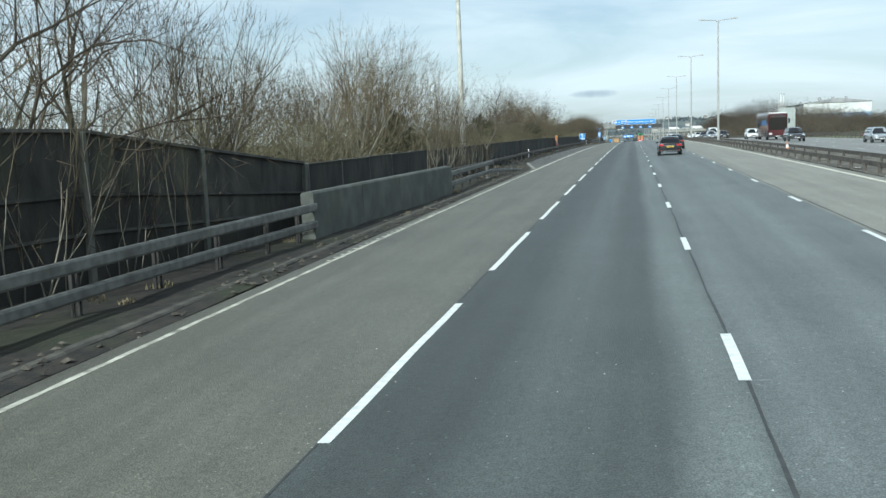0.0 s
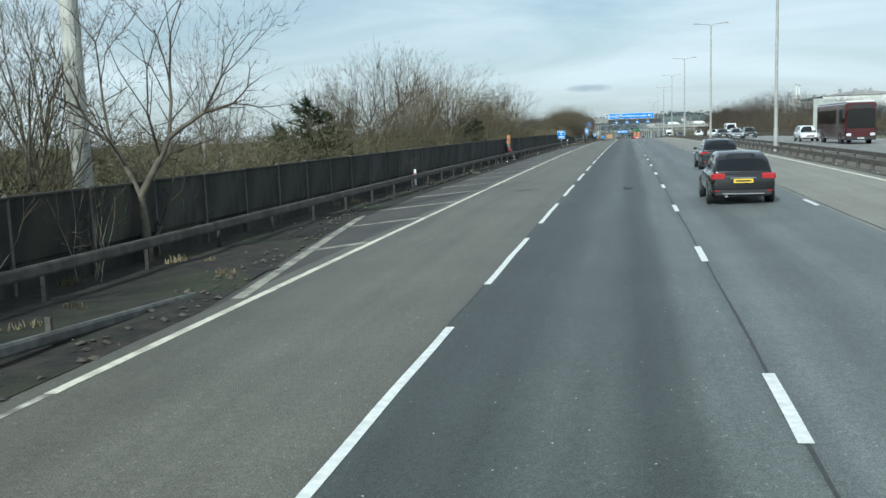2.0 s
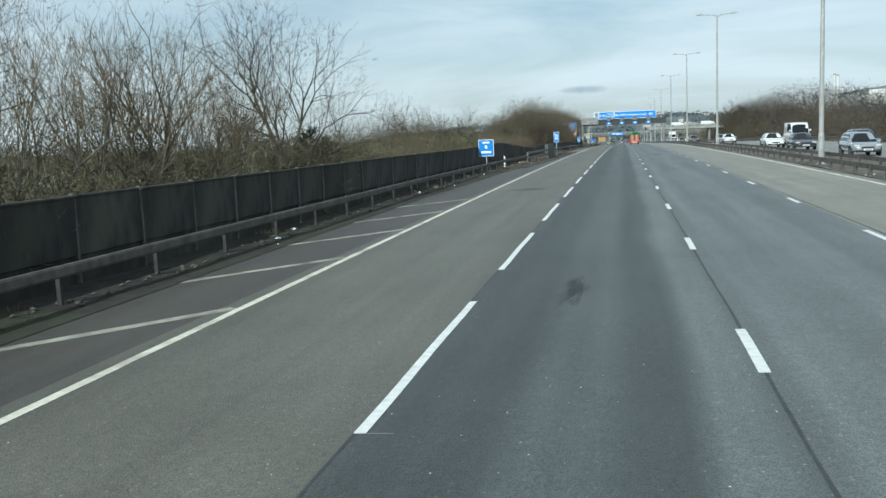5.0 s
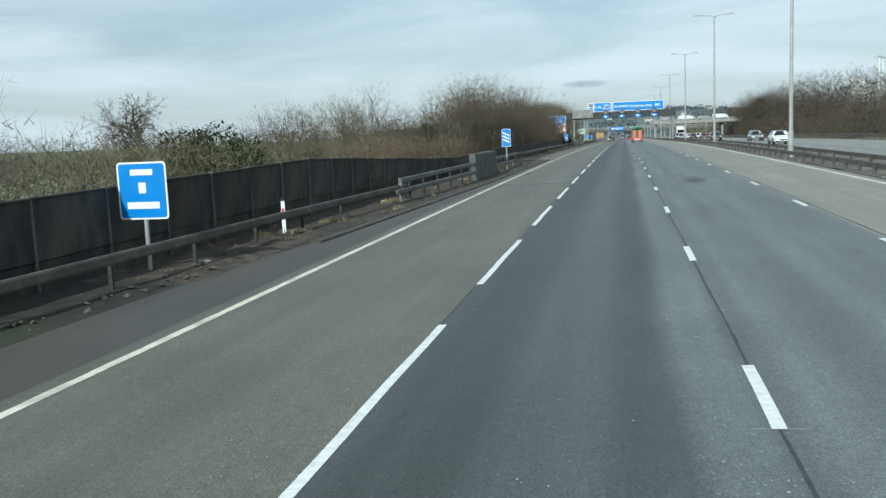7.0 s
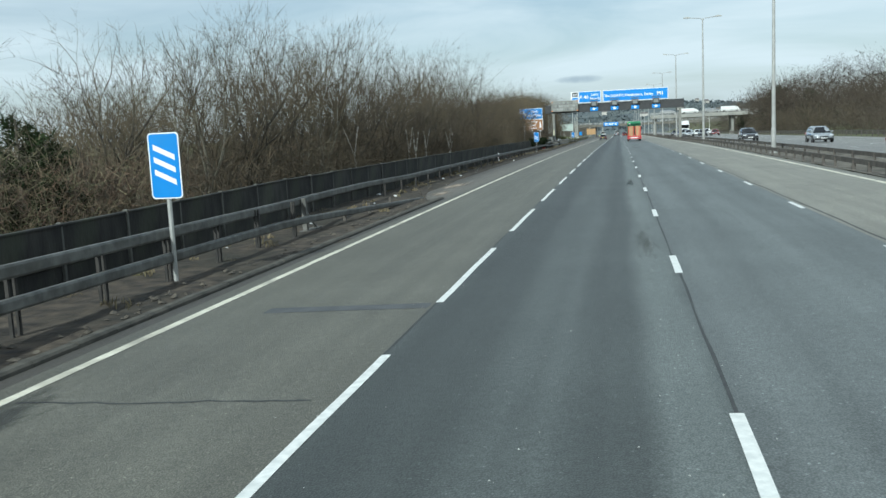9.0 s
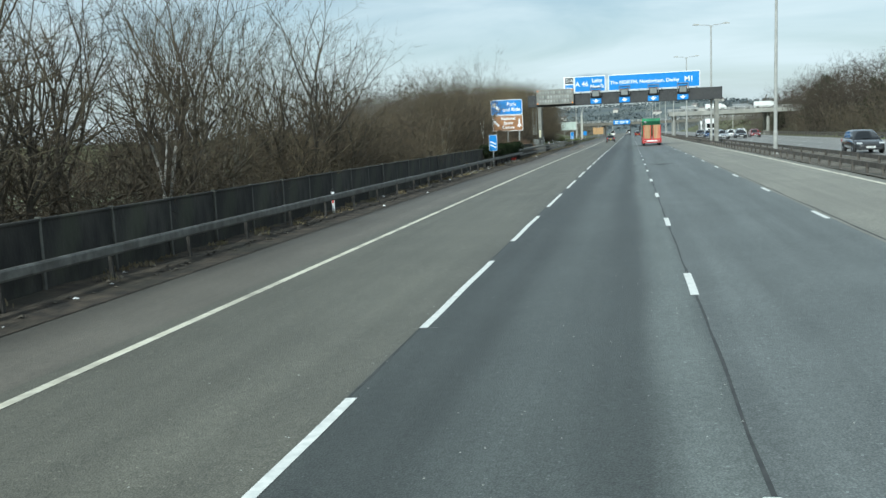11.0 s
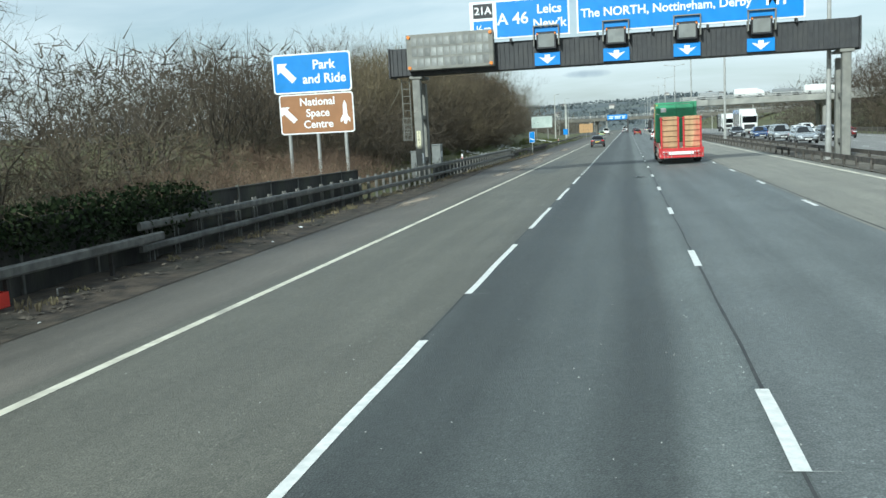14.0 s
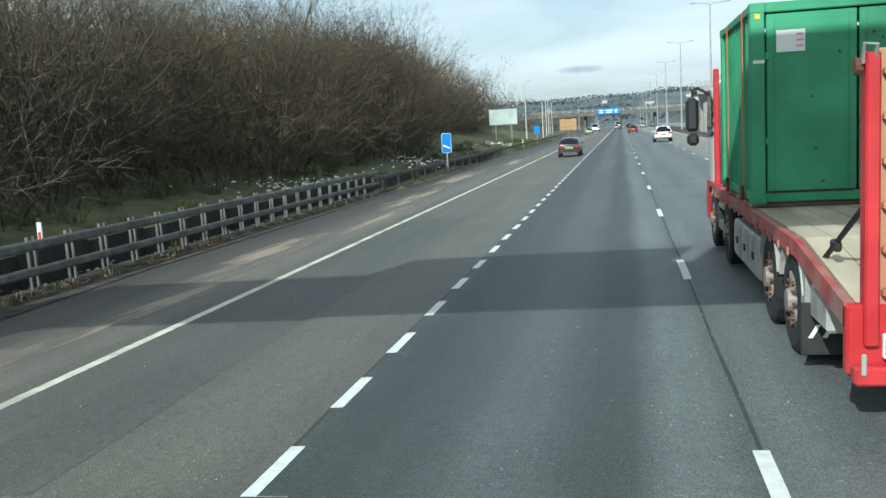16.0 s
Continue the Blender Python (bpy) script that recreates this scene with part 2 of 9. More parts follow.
M_SANDY = asphalt("surfacing_sandy_shoulder", (0.132, 0.120, 0.098), [(0.0, 0.34), (0.35, 0.50), (0.6, 0.82), (0.85, 1.05), (1.0, 0.85)], -7.6, -3.9, 0.25)
M_SHOULDER = asphalt("surfacing_shoulder", (0.060, 0.054, 0.045), [(0.0, 0.8), (0.3, 1.0), (0.7, 1.1), (1.0, 0.95)], -7.1, -3.9, 0.25)
M_OPP = asphalt("surfacing_far_carriageway", (0.225, 0.218, 0.20), [(0.0, 1.0), (0.3, 0.9), (0.5, 1.05), (0.8, 0.92), (1.0, 1.0)], 15.0, 32.0)
M_SEAM = pmat("bitumen_seam", (0.028, 0.029, 0.029), (0.066, 0.068, 0.066), 6, 0.7, bump=0.1, lo=0.3, hi=0.75)
M_PATCH = pmat("bitumen_patch", (0.062, 0.066, 0.068), (0.092, 0.096, 0.098), 3, 0.8, bump=0.3)
M_WHITE = pmat("road_paint_white", (0.60, 0.61, 0.58), (0.78, 0.78, 0.74), 9, 0.6, spots=(0.46, 0.46, 0.43), spot_scale=0.9, spot_amt=0.35, bump=0.1)
M_CREAM = pmat("road_paint_cream", (0.56, 0.53, 0.42), (0.72, 0.69, 0.57), 7, 0.65, spots=(0.30, 0.28, 0.23), spot_scale=1.1, spot_amt=0.75, bump=0.15)
M_FADED = pmat("road_paint_faded", (0.24, 0.23, 0.185), (0.40, 0.38, 0.31), 3, 0.7, spots=(0.10, 0.095, 0.08), spot_scale=1.6, spot_amt=0.85, bump=0.2)
M_CONC = pmat("parapet_concrete", (0.066, 0.070, 0.062), (0.118, 0.120, 0.104), 1.6, 0.9, spots=(0.07, 0.075, 0.06), spot_scale=0.9, spot_amt=0.7, bump=0.35, bscale=25)
M_KERB = pmat("kerb_concrete", (0.045, 0.042, 0.034), (0.10, 0.092, 0.075), 3, 0.92, spots=(0.07, 0.065, 0.055), spot_amt=0.8, bump=0.4, bscale=30)
M_SOIL = pmat("verge_soil", (0.010, 0.009, 0.007), (0.034, 0.028, 0.020), 3.4, 0.95, spots=(0.030, 0.038, 0.014), spot_scale=0.45, spot_amt=0.75, bump=1.0, bscale=14)
M_SOILB = pmat("gritty_verge_soil", (0.018, 0.014, 0.010), (0.085, 0.066, 0.046), 2.6, 0.95, spots=(0.024, 0.022, 0.014), spot_scale=0.5, spot_amt=0.8, bump=1.0, bscale=12)
M_GROUND = pmat("rough_grass", (0.052, 0.056, 0.022), (0.115, 0.110, 0.048), 0.9, 0.95, spots=(0.125, 0.15, 0.055), spot_scale=0.03, spot_amt=0.8, bump=0.8, bscale=6)
# distance haze is mixed into the hill's blue-grey colour
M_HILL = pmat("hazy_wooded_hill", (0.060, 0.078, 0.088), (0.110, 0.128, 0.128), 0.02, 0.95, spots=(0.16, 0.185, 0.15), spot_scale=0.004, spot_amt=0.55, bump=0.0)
M_STEEL = pmat("galvanised_rail", (0.105, 0.104, 0.095), (0.19, 0.187, 0.17), 5, 0.62, metal=0.35, spots=(0.06, 0.055, 0.045), spot_scale=1.6, spot_amt=0.6, bump=0.1)
M_RAILDIRT = pmat("dirty_rail", (0.070, 0.062, 0.053), (0.130, 0.116, 0.100), 4, 0.75, metal=0.15, spots=(0.05, 0.045, 0.036), spot_scale=1.2, spot_amt=0.7, bump=0.15)
M_TIMBER = pmat("noise_fence_timber", (0.013, 0.013, 0.012), (0.055, 0.052, 0.045), 2.4, 0.92, stretch=(1, 1, 0.4), spots=(0.060, 0.066, 0.042), spot_scale=1.5, spot_amt=0.55, bump=0.8, bscale=16, vary=0.3, lo=0.3, hi=0.72)
M_FPOST = pmat("fence_post_concrete", (0.085, 0.083, 0.073), (0.135, 0.131, 0.115), 4, 0.9, spots=(0.06, 0.085, 0.06), spot_amt=0.6, bump=0.2, vary=0.15)
M_POLE = pmat("lamp_column_grey", (0.33, 0.33, 0.31), (0.42, 0.42, 0.40), 2, 0.55, metal=0.3, spots=(0.25, 0.24, 0.22), spot_amt=0.4, bump=0.0)
M_MAST = pmat("concrete_mast", (0.40, 0.40, 0.36), (0.54, 0.53, 0.48), 2.5, 0.8, spots=(0.27, 0.28, 0.23), spot_amt=0.6, bump=0.15)
M_BLUE = pmat("sign_blue", (0.010, 0.185, 0.54), (0.014, 0.21, 0.60), 2, 0.4, spots=(0.018, 0.19, 0.48), spot_amt=0.5, bump=0.0)
M_BROWN = pmat("sign_brown", (0.27, 0.125, 0.05), (0.31, 0.145, 0.06), 2, 0.45, spots=(0.24, 0.12, 0.055), spot_amt=0.5, bump=0.0)
M_SIGNW = pmat("sign_white", (0.74, 0.75, 0.76), (0.82, 0.83, 0.83), 3, 0.4, spots=(0.62, 0.63, 0.62), spot_amt=0.5, bump=0.0)
M_SIGNK = plain("sign_black", (0.02, 0.02, 0.022), 0.5)
M_BACK = pmat("sign_back_aluminium", (0.34, 0.37, 0.35), (0.43, 0.46, 0.43), 1.2, 0.6, metal=0.25, spots=(0.26, 0.30, 0.26), spot_amt=0.5, bump=0.0)
M_GBEAM = pmat("gantry_cladding", (0.024, 0.025, 0.027), (0.042, 0.043, 0.045), 2.5, 0.6, spots=(0.06, 0.058, 0.052), spot_amt=0.4, bump=0.1)
M_GLEG = pmat("gantry_leg_paint", (0.16, 0.16, 0.145), (0.23, 0.226, 0.20), 2.2, 0.7, spots=(0.16, 0.155, 0.13), spot_amt=0.6, bump=0.15)
M_CAB = pmat("cabinet_grey", (0.16, 0.17, 0.165), (0.22, 0.23, 0.22), 3, 0.6, metal=0.2, spots=(0.17, 0.17, 0.15), spot_amt=0.5, bump=0.05)
M_AMBER = plain("amber_lantern", (0.75, 0.22, 0.03), 0.3)
M_ORANGE = pmat("orange_panel", (0.50, 0.19, 0.06), (0.60, 0.25, 0.09), 4, 0.5, spots=(0.6, 0.3, 0.12), spot_amt=0.5, bump=0.0)
M_RED = pmat("reflector_red", (0.55, 0.03, 0.02), (0.65, 0.05, 0.03), 4, 0.4, bump=0.0)
M_LITTER = pmat("litter", (0.45, 0.45, 0.43), (0.72, 0.72, 0.70), 5, 0.6, bump=0.1)
M_BLACK = pmat("black_rubber", (0.014, 0.014, 0.014), (0.03, 0.03, 0.029), 8, 0.75, bump=0.1)


# ---- mesh building ----
class MB:
    """Gathers vertices and faces of one mesh."""

    def __init__(self):
        self.v, self.f, self.smooth = [], [], False

    def add(self, vs, fs):
        k = len(self.v)
        self.v.extend(tuple(p) for p in vs)
        self.f.extend(tuple(i + k for i in q) for q in fs)
        return self

    def box(self, x0, x1, y0, y1, z0, z1, b=0.0, m=None):
        """A box, its edges chamfered by b."""
        if b <= 0:
            vs = [(x, y, z) for x in (x0, x1) for y in (y0, y1) for z in (z0, z1)]
            fs = [(0, 1, 3, 2), (4, 6, 7, 5), (0, 4, 5, 1), (2, 3, 7, 6), (0, 2, 6, 4), (1, 5, 7, 3)]
        else:
            b = min(b, 0.45 * (x1 - x0), 0.45 * (y1 - y0), 0.45 * (z1 - z0))
            X, Y, Z = (x0, x1), (y0, y1), (z0, z1)
            vs, ix = [], {}
            for i in (0, 1):
                for j in (0, 1):
                    for k in (0, 1):
                        sx, sy, sz = (1 - 2 * i) * b, (1 - 2 * j) * b, (1 - 2 * k) * b
                        c = (X[i], Y[j], Z[k])
                        for a, p in enumerate(((c[0], c[1] + sy, c[2] + sz), (c[0] + sx, c[1], c[2] + sz), (c[0] + sx, c[1] + sy, c[2]))):
                            ix[i, j, k, a] = len(vs)
                            vs.append(p)
            fs = []
            for i in (0, 1):
                q = [ix[i, 0, 0, 0], ix[i, 0, 1, 0], ix[i, 1, 1, 0], ix[i, 1, 0, 0]]
                fs.append(q if i == 0 else q[::-1])
                q = [ix[0, i, 0, 1], ix[1, i, 0, 1], ix[1, i, 1, 1], ix[0, i, 1, 1]]
                fs.append(q if i == 0 else q[::-1])
                q = [ix[0, 0, i, 2], ix[0, 1, i, 2], ix[1, 1, i, 2], ix[1, 0, i, 2]]
                fs.append(q if i == 0 else q[::-1])
            for i in (0, 1):
                for j in (0, 1):
                    fs.append([ix[i, j, 0, 0], ix[i, j, 1, 0], ix[i, j, 1, 1], ix[i, j, 0, 1]])
                    fs.append([ix[i, 0, j, 0], ix[i, 1, j, 0], ix[i, 1, j, 2], ix[i, 0, j, 2]])
                    fs.append([ix[0, i, j, 1], ix[1, i, j, 1], ix[1, i, j, 2], ix[0, i, j, 2]])
                    for k in (0, 1):
                        fs.append([ix[i, j, k, 0], ix[i, j, k, 1], ix[i, j, k, 2]])
        if m is not None:
            vs = [tuple(m @ Vector(p)) for p in vs]
        return self.add(vs, fs)

    def tube(self, pts, radii, n=8, caps=True, up=(0.31, 0.17, 0.93)):
        """A round tube along points."""
        pts = [Vector(p) for p in pts]
        if not isinstance(radii, (list, tuple)):
            radii = [radii] * len(pts)
        vs = []
        for i, p in enumerate(pts):
            d = (pts[min(i + 1, len(pts) - 1)] - pts[max(i - 1, 0)]).normalized()
            a = d.cross(Vector(up))
            if a.length < 1e-3:
                a = d.cross(Vector((1, 0, 0)))
            a.normalize()
            c = d.cross(a)
            for k in range(n):
                t = 2 * math.pi * k / n
                vs.append(p + radii[i] * (math.cos(t) * a + math.sin(t) * c))
        fs = [(i * n + k, i * n + (k + 1) % n, (i + 1) * n + (k + 1) % n, (i + 1) * n + k) for i in range(len(pts) - 1) for k in range(n)]
        if caps:
            fs += [tuple(range(n))[::-1], tuple((len(pts) - 1) * n + k for k in range(n))]
        return self.add(vs, fs)

    def prism(self, poly, axis, a0, a1, m=None):
        """A polygon drawn out along an axis ('x', 'y' or 'z'); the polygon gives the other two coordinates in order."""
        def put(p, a):
            return {"x": (a, p[0], p[1]), "y": (p[0], a, p[1]), "z": (p[0], p[1], a)}[axis]
        n = len(poly)
        vs = [put(p, a0) for p in poly] + [put(p, a1) for p in poly]
        fs = [tuple(range(n))[::-1], tuple(range(n, 2 * n))] + [(i, (i + 1) % n, n + (i + 1) % n, n + i) for i in range(n)]
        if m is not None:
            vs = [tuple(m @ Vector(p)) for p in vs]
        return self.add(vs, fs)

    def quad(self, a, b, c, d):
        return self.add([a, b, c, d], [(0, 1, 2, 3)])

    def move(self, d):
        self.v = [(p[0] + d[0], p[1] + d[1], p[2] + d[2]) for p in self.v]
        return self

    def data(self, name, mat):
        me = bpy.data.meshes.new(name)
        me.from_pydata(self.v, [], self.f)
        if mat is not None:
            me.materials.append(mat)
        bm = bmesh.new()
        bm.from_mesh(me)
        bmesh.ops.recalc_face_normals(bm, faces=bm.faces)
        bm.to_mesh(me)
        bm.free()
        if self.smooth:
            me.polygons.foreach_set("use_smooth", [True] * len(me.polygons))
        me.update()
        return me


def thing(name, at=(0, 0, 0), label="", category="", group="", kind=""):
    """An empty at a thing's base, to carry its parts."""
    e = new(name)
    e.empty_display_size = 0.2
    e.matrix_basis = at if isinstance(at, Matrix) else Matrix.Translation(at)
    return tagged(e, label, category, group, kind)


def part(name, mb, mat, parent, label="", m=None):
    """One mesh object under a thing or a part. mb: an MB, or mesh data to share."""
    me = mb.data(name, mat) if isinstance(mb, MB) else mb
    ob = new(name, me)
    ob.parent = parent
    if m is not None:
        ob.matrix_basis = m
    return tagged(ob, label)


def solo(name, mb, mat, label, category, kind="", group="", at=None):
    """A thing that is one mesh."""
    ob = new(name, mb.data(name, mat) if isinstance(mb, MB) else mb)
    if at is not None:
        ob.matrix_basis = at
    return tagged(ob, label, category, group, kind)


def strip(x0, x1, ys, z=0.0, nx=1, zf=None):
    """A sheet that follows the road between two lines; x0 and x1 are numbers or functions of y."""
    f0 = x0 if callable(x0) else (lambda y: x0)
    f1 = x1 if callable(x1) else (lambda y: x1)
    h = zf or rz
    mb = MB()
    vs, fs = [], []
    for y in ys:
        for i in range(nx + 1):
            x = f0(y) + (f1(y) - f0(y)) * i / nx
            vs.append((x, y, h(x, y) + z))
    for j in range(len(ys) - 1):
        for i in range(nx):
            a = j * (nx + 1) + i
            fs.append((a, a + 1, a + nx + 2, a + nx + 1))
    return mb.add(vs, fs)


def lerp_table(tab):
    def f(y):
        for (y0, v0), (y1, v1) in zip(tab, tab[1:]):
            if y <= y1:
                return v0 + (v1 - v0) * max(0.0, (y - y0)) / (y1 - y0)
        return tab[-1][1]
    return f


def frange(a, b, s):
    n = max(1, int(round((b - a) / s)))
    return [a + (b - a) * i / n for i in range(n + 1)]


# ---- ground ----
def land(x, y):
    """Height of the open ground."""
    base = prof(y)
    nz = noise.noise((x * 0.05, y * 0.05, 0.3)) * 0.5 + noise.noise((x * 0.3, y * 0.3, 2.1)) * 0.12
    if -8.4 <= x <= 34:
        h = base + (cz(x) - 0.16 if x <= 33 else -0.30)
    elif x < 0:
        d = max(0.0, -8.4 - 9.5 * smooth(430, 700, y) - x)
        low = -0.30 - 1.4 * smooth(2, 22, d) + nz * smooth(1, 8, d)
        cut = -0.10 + 0.22 * min(d, 16) * 1.0 + nz
        k = smooth(343, 372, y) * (1 - smooth(560, 680, y))
        h = base + low * (1 - k) + cut * k
    else:
        d = x - 34
        up = -0.3 + (6.5 * smooth(4, 30, d)) * (0.2 + 0.8 * smooth(150, 400, y)) + nz * smooth(1, 8, d)
        h = base + up
    far = smooth(1000, 2700, y)
    hill = 61 + 16 * noise.noise((x * 0.0022, y * 0.0012, 5.0)) + 5 * noise.noise((x * 0.011, y * 0.004, 1.0)) - 0.09 * max(0, x - 60)
    hill *= 1 - 0.8 * smooth(-300, -900, x) if x < -300 else 1.0
    h += far * max(9, hill)
    side = smooth(250, 1500, abs(x)) * smooth(-200, 400, y)
    return h + side * (5 if x < 0 else 14) + side * (6 * noise.noise((x * 0.002, y * 0.002, 9.0)))


xs = [-3500, -2200, -1400, -900, -600, -400, -260, -180, -130, -95, -70, -54, -44, -36, -30, -26, -22.5, -19.5, -17, -15, -13.2, -11.6, -10.2, -9.2, -8.4,
      -7.6, -6.6, -4, 0, 5, 10, 13, 16, 22, 28, 33, 34, 36, 38.5, 41, 44, 48, 53, 60, 68, 80, 95, 120, 160, 220, 320, 480, 700, 1000, 1600, 2400, 3500]
ys = frange(-150, 760, 5.0) + frange(790, 1300, 35) + frange(1400, 3800, 120)
mb = MB()
vs = [(x, y, land(x, y)) for y in ys for x in xs]
nx = len(xs)
fs = [(j * nx + i, j * nx + i + 1, (j + 1) * nx + i + 1, (j + 1) * nx + i) for j in range(len(ys) - 1) for i in range(nx - 1)]
mb.add(vs, fs).smooth = True
gr = solo("ground", mb, M_GROUND, "rough winter grass and bare earth beside the motorway", "ground", "structure")
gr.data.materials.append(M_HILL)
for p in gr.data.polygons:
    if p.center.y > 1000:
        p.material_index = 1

M_FIELD = pmat("pale_field", (0.15, 0.19, 0.09), (0.30, 0.34, 0.21), 0.25, 0.95, spots=(0.42, 0.44, 0.35), spot_scale=0.06, spot_amt=0.8, bump=0.3, bscale=4)
mb = strip(lambda y: -150 + 0.3 * (y - 222) + 14 * noise.noise((3.0, y * 0.04, 1.0)), lambda y: -34 - 6 * noise.noise((0, y * 0.05, 1.0)) - 40 * smooth(312, 336, y) - 30 * smooth(232, 220, y), frange(186, 334, 4), 0.15, 18, land)
solo("field", mb, M_FIELD, "pale frosted green field beyond the hedge", "field", "structure")

# ---- carriageway ----
YS = frange(-60, 900, 4.0)
for nm, a, b, mt, lab in (("road", -4.05, -0.06, M_LANE1, "pale grey-buff asphalt of the nearside lane"), ("road", -0.06, 3.55, M_LANE2, "dark blue-grey asphalt lane with worn wheel tracks"),
                          ("road", 3.55, 7.2, M_LANE3, "mid grey asphalt lane"), ("road", 7.2, 11.35, M_LANE4, "pale buff-grey asphalt of the offside lane")):
    solo(nm, strip(a, b, YS, 0.0, 2), mt, lab, "road", "structure")
sh_out = lerp_table([(-60, -4.06), (52, -4.06), (56, -4.6), (67, -6.3), (75, -6.65), (150, -6.7), (172, -6.0), (182, -5.2), (196, -4.55), (236, -4.3), (242, -6.0), (252, -6.7), (300, -6.9), (330, -6.6), (372, -7.4), (384, -8.0), (430, -8.0), (560, -11.0), (700, -17.0), (900, -17.0)])
solo("road", strip(sh_out, -4.05, frange(238, 900, 4.0), 0.0, 3), M_SANDY, "sandy grit over the dark hard shoulder", "road", "structure")
solo("road", strip(sh_out, -4.05, frange(50, 238, 2.0), 0.0, 2), M_SHOULDER, "dark grimy asphalt of the hatched hard strip", "road", "structure")
solo("road", strip(15.0, 32.6, YS, 0.0, 3), M_OPP, "grey asphalt of the opposite carriageway", "road", "structure")
# verge soil between asphalt and fence, with an uneven surface
def vz(x, y):
    inner = sh_out(y) + 0.22 + 0.25 * noise.noise((2.0, y * 0.35, 7.0)) - x
    return rz(max(x, -6.9), y) - 0.02 + smooth(0.0, 0.7, inner) * (0.075 + 0.05 * noise.noise((x * 1.7, y * 0.7, 0.0))) + 0.04 * smooth(-5.2, -6.6, x)
for a, b, mt in ((-60, 172, M_SOIL), (172, 436, M_SOILB)):
    solo("verge", strip(-8.5, lambda y: sh_out(y) + (0.5 if y > 56 else -0.02), frange(a, b, 0.8), 0.0, 10, vz), mt, "dark bare soil verge strewn with grit and moss", "verge", "structure")
def mz(x, y):
    return rz(x, y) + 0.03 + 0.04 * noise.noise((x * 1.3, y * 0.6, 4.0))
M_MEDIAN = pmat("median_grit", (0.08, 0.071, 0.056), (0.17, 0.152, 0.12), 1.5, 0.95, spots=(0.045, 0.04, 0.03), spot_scale=0.4, spot_amt=0.8, bump=0.7, bscale=16)
solo("central_reserve", strip(11.33, 15.02, frange(-60, 900, 2.0), 0.0, 4, mz), M_MEDIAN, "gritty brown central reservation between the barriers", "verge", "structure")

# drainage kerb beside the nearside edge line
def kerb(y0, y1, xf, h=0.075, w=0.16, label="worn concrete drainage kerb"):
    k = thing("kerb", (xf(y0), y0, rz(xf(y0), y0)), label, "kerb", kind="structure")
    ox, oy, oz = xf(y0), y0, rz(xf(y0), y0)
    y = y0
    n = 0
    while y < y1 - 0.5:
        yb = min(y + 0.914, y1)
        xa, xb = xf(y), xf(yb)
        j = 0.006 * math.sin(n * 2.3)
        mb = MB()
        vs = []
        for yy, xx in ((y + 0.006, xa), (yb - 0.006, xb)):
            for dx, dz in ((-w, -0.08), (-w, h + j), (-0.035, h + j), (0.0, h - 0.03 + j), (0.012, -0.08)):
                vs.append((xx + dx - ox, yy - oy, rz(xx, yy) + dz - oz))
        fs = [(i, (i + 1) % 5, 5 + (i + 1) % 5, 5 + i) for i in range(5)] + [(4, 3, 2, 1, 0), (5, 6, 7, 8, 9)]
        part("kerbstone", mb.add(vs, fs), M_KERB, k)
        y = yb
        n += 1
kerb(-40, 44, lerp_table([(-40, -4.5), (10, -4.42), (44, -4.25)]))
kerb(178, 238, lerp_table([(178, -5.15), (190, -4.75), (204, -4.4), (238, -4.2)]))

# bitumen seams and patches
def seam(x, y0, y1, w, z=0.004, wob=0.05):
    f0 = lambda y: x - w / 2 + wob * noise.noise((x, y * 0.4, 1.0))
    f1 = lambda y: x + w / 2 + wob * noise.noise((x, y * 0.4, 1.0)) + 0.02 * noise.noise((x, y * 2.0, 3.0))
    solo("road_seam", strip(f0, f1, frange(y0, y1, 0.75), z), M_SEAM, "dark bitumen seam between two asphalt lanes", "road", "structure")
seam(-0.04, -40, 500, 0.026, 0.003, 0.03)
seam(3.53, -40, 520, 0.034, 0.003, 0.025)
seam(7.3, -40, 500, 0.04)
# the faint blot at y 76 is a roadside shadow painted on the asphalt
STAINS_SHADE = {"oil_stain": ((2.25, 74.6, 0.30, 1.3), (1.45, 123.6, 0.28, 1.7), (2.95, 361.9, 0.42, 1.5), (3.05, 241.0, 0.24, 3.4), (-3.35, 210.5, 0.5, 1.6)),
          "faint_stain": ((4.6, 307.5, 1.0, 1.8), (-1.7, 76.0, 0.9, 0.8), (5.2, 196.0, 0.6, 3.5), (3.1, 222.0, 0.25, 3.0), (-2.0, 150.0, 1.4, 1.0))}
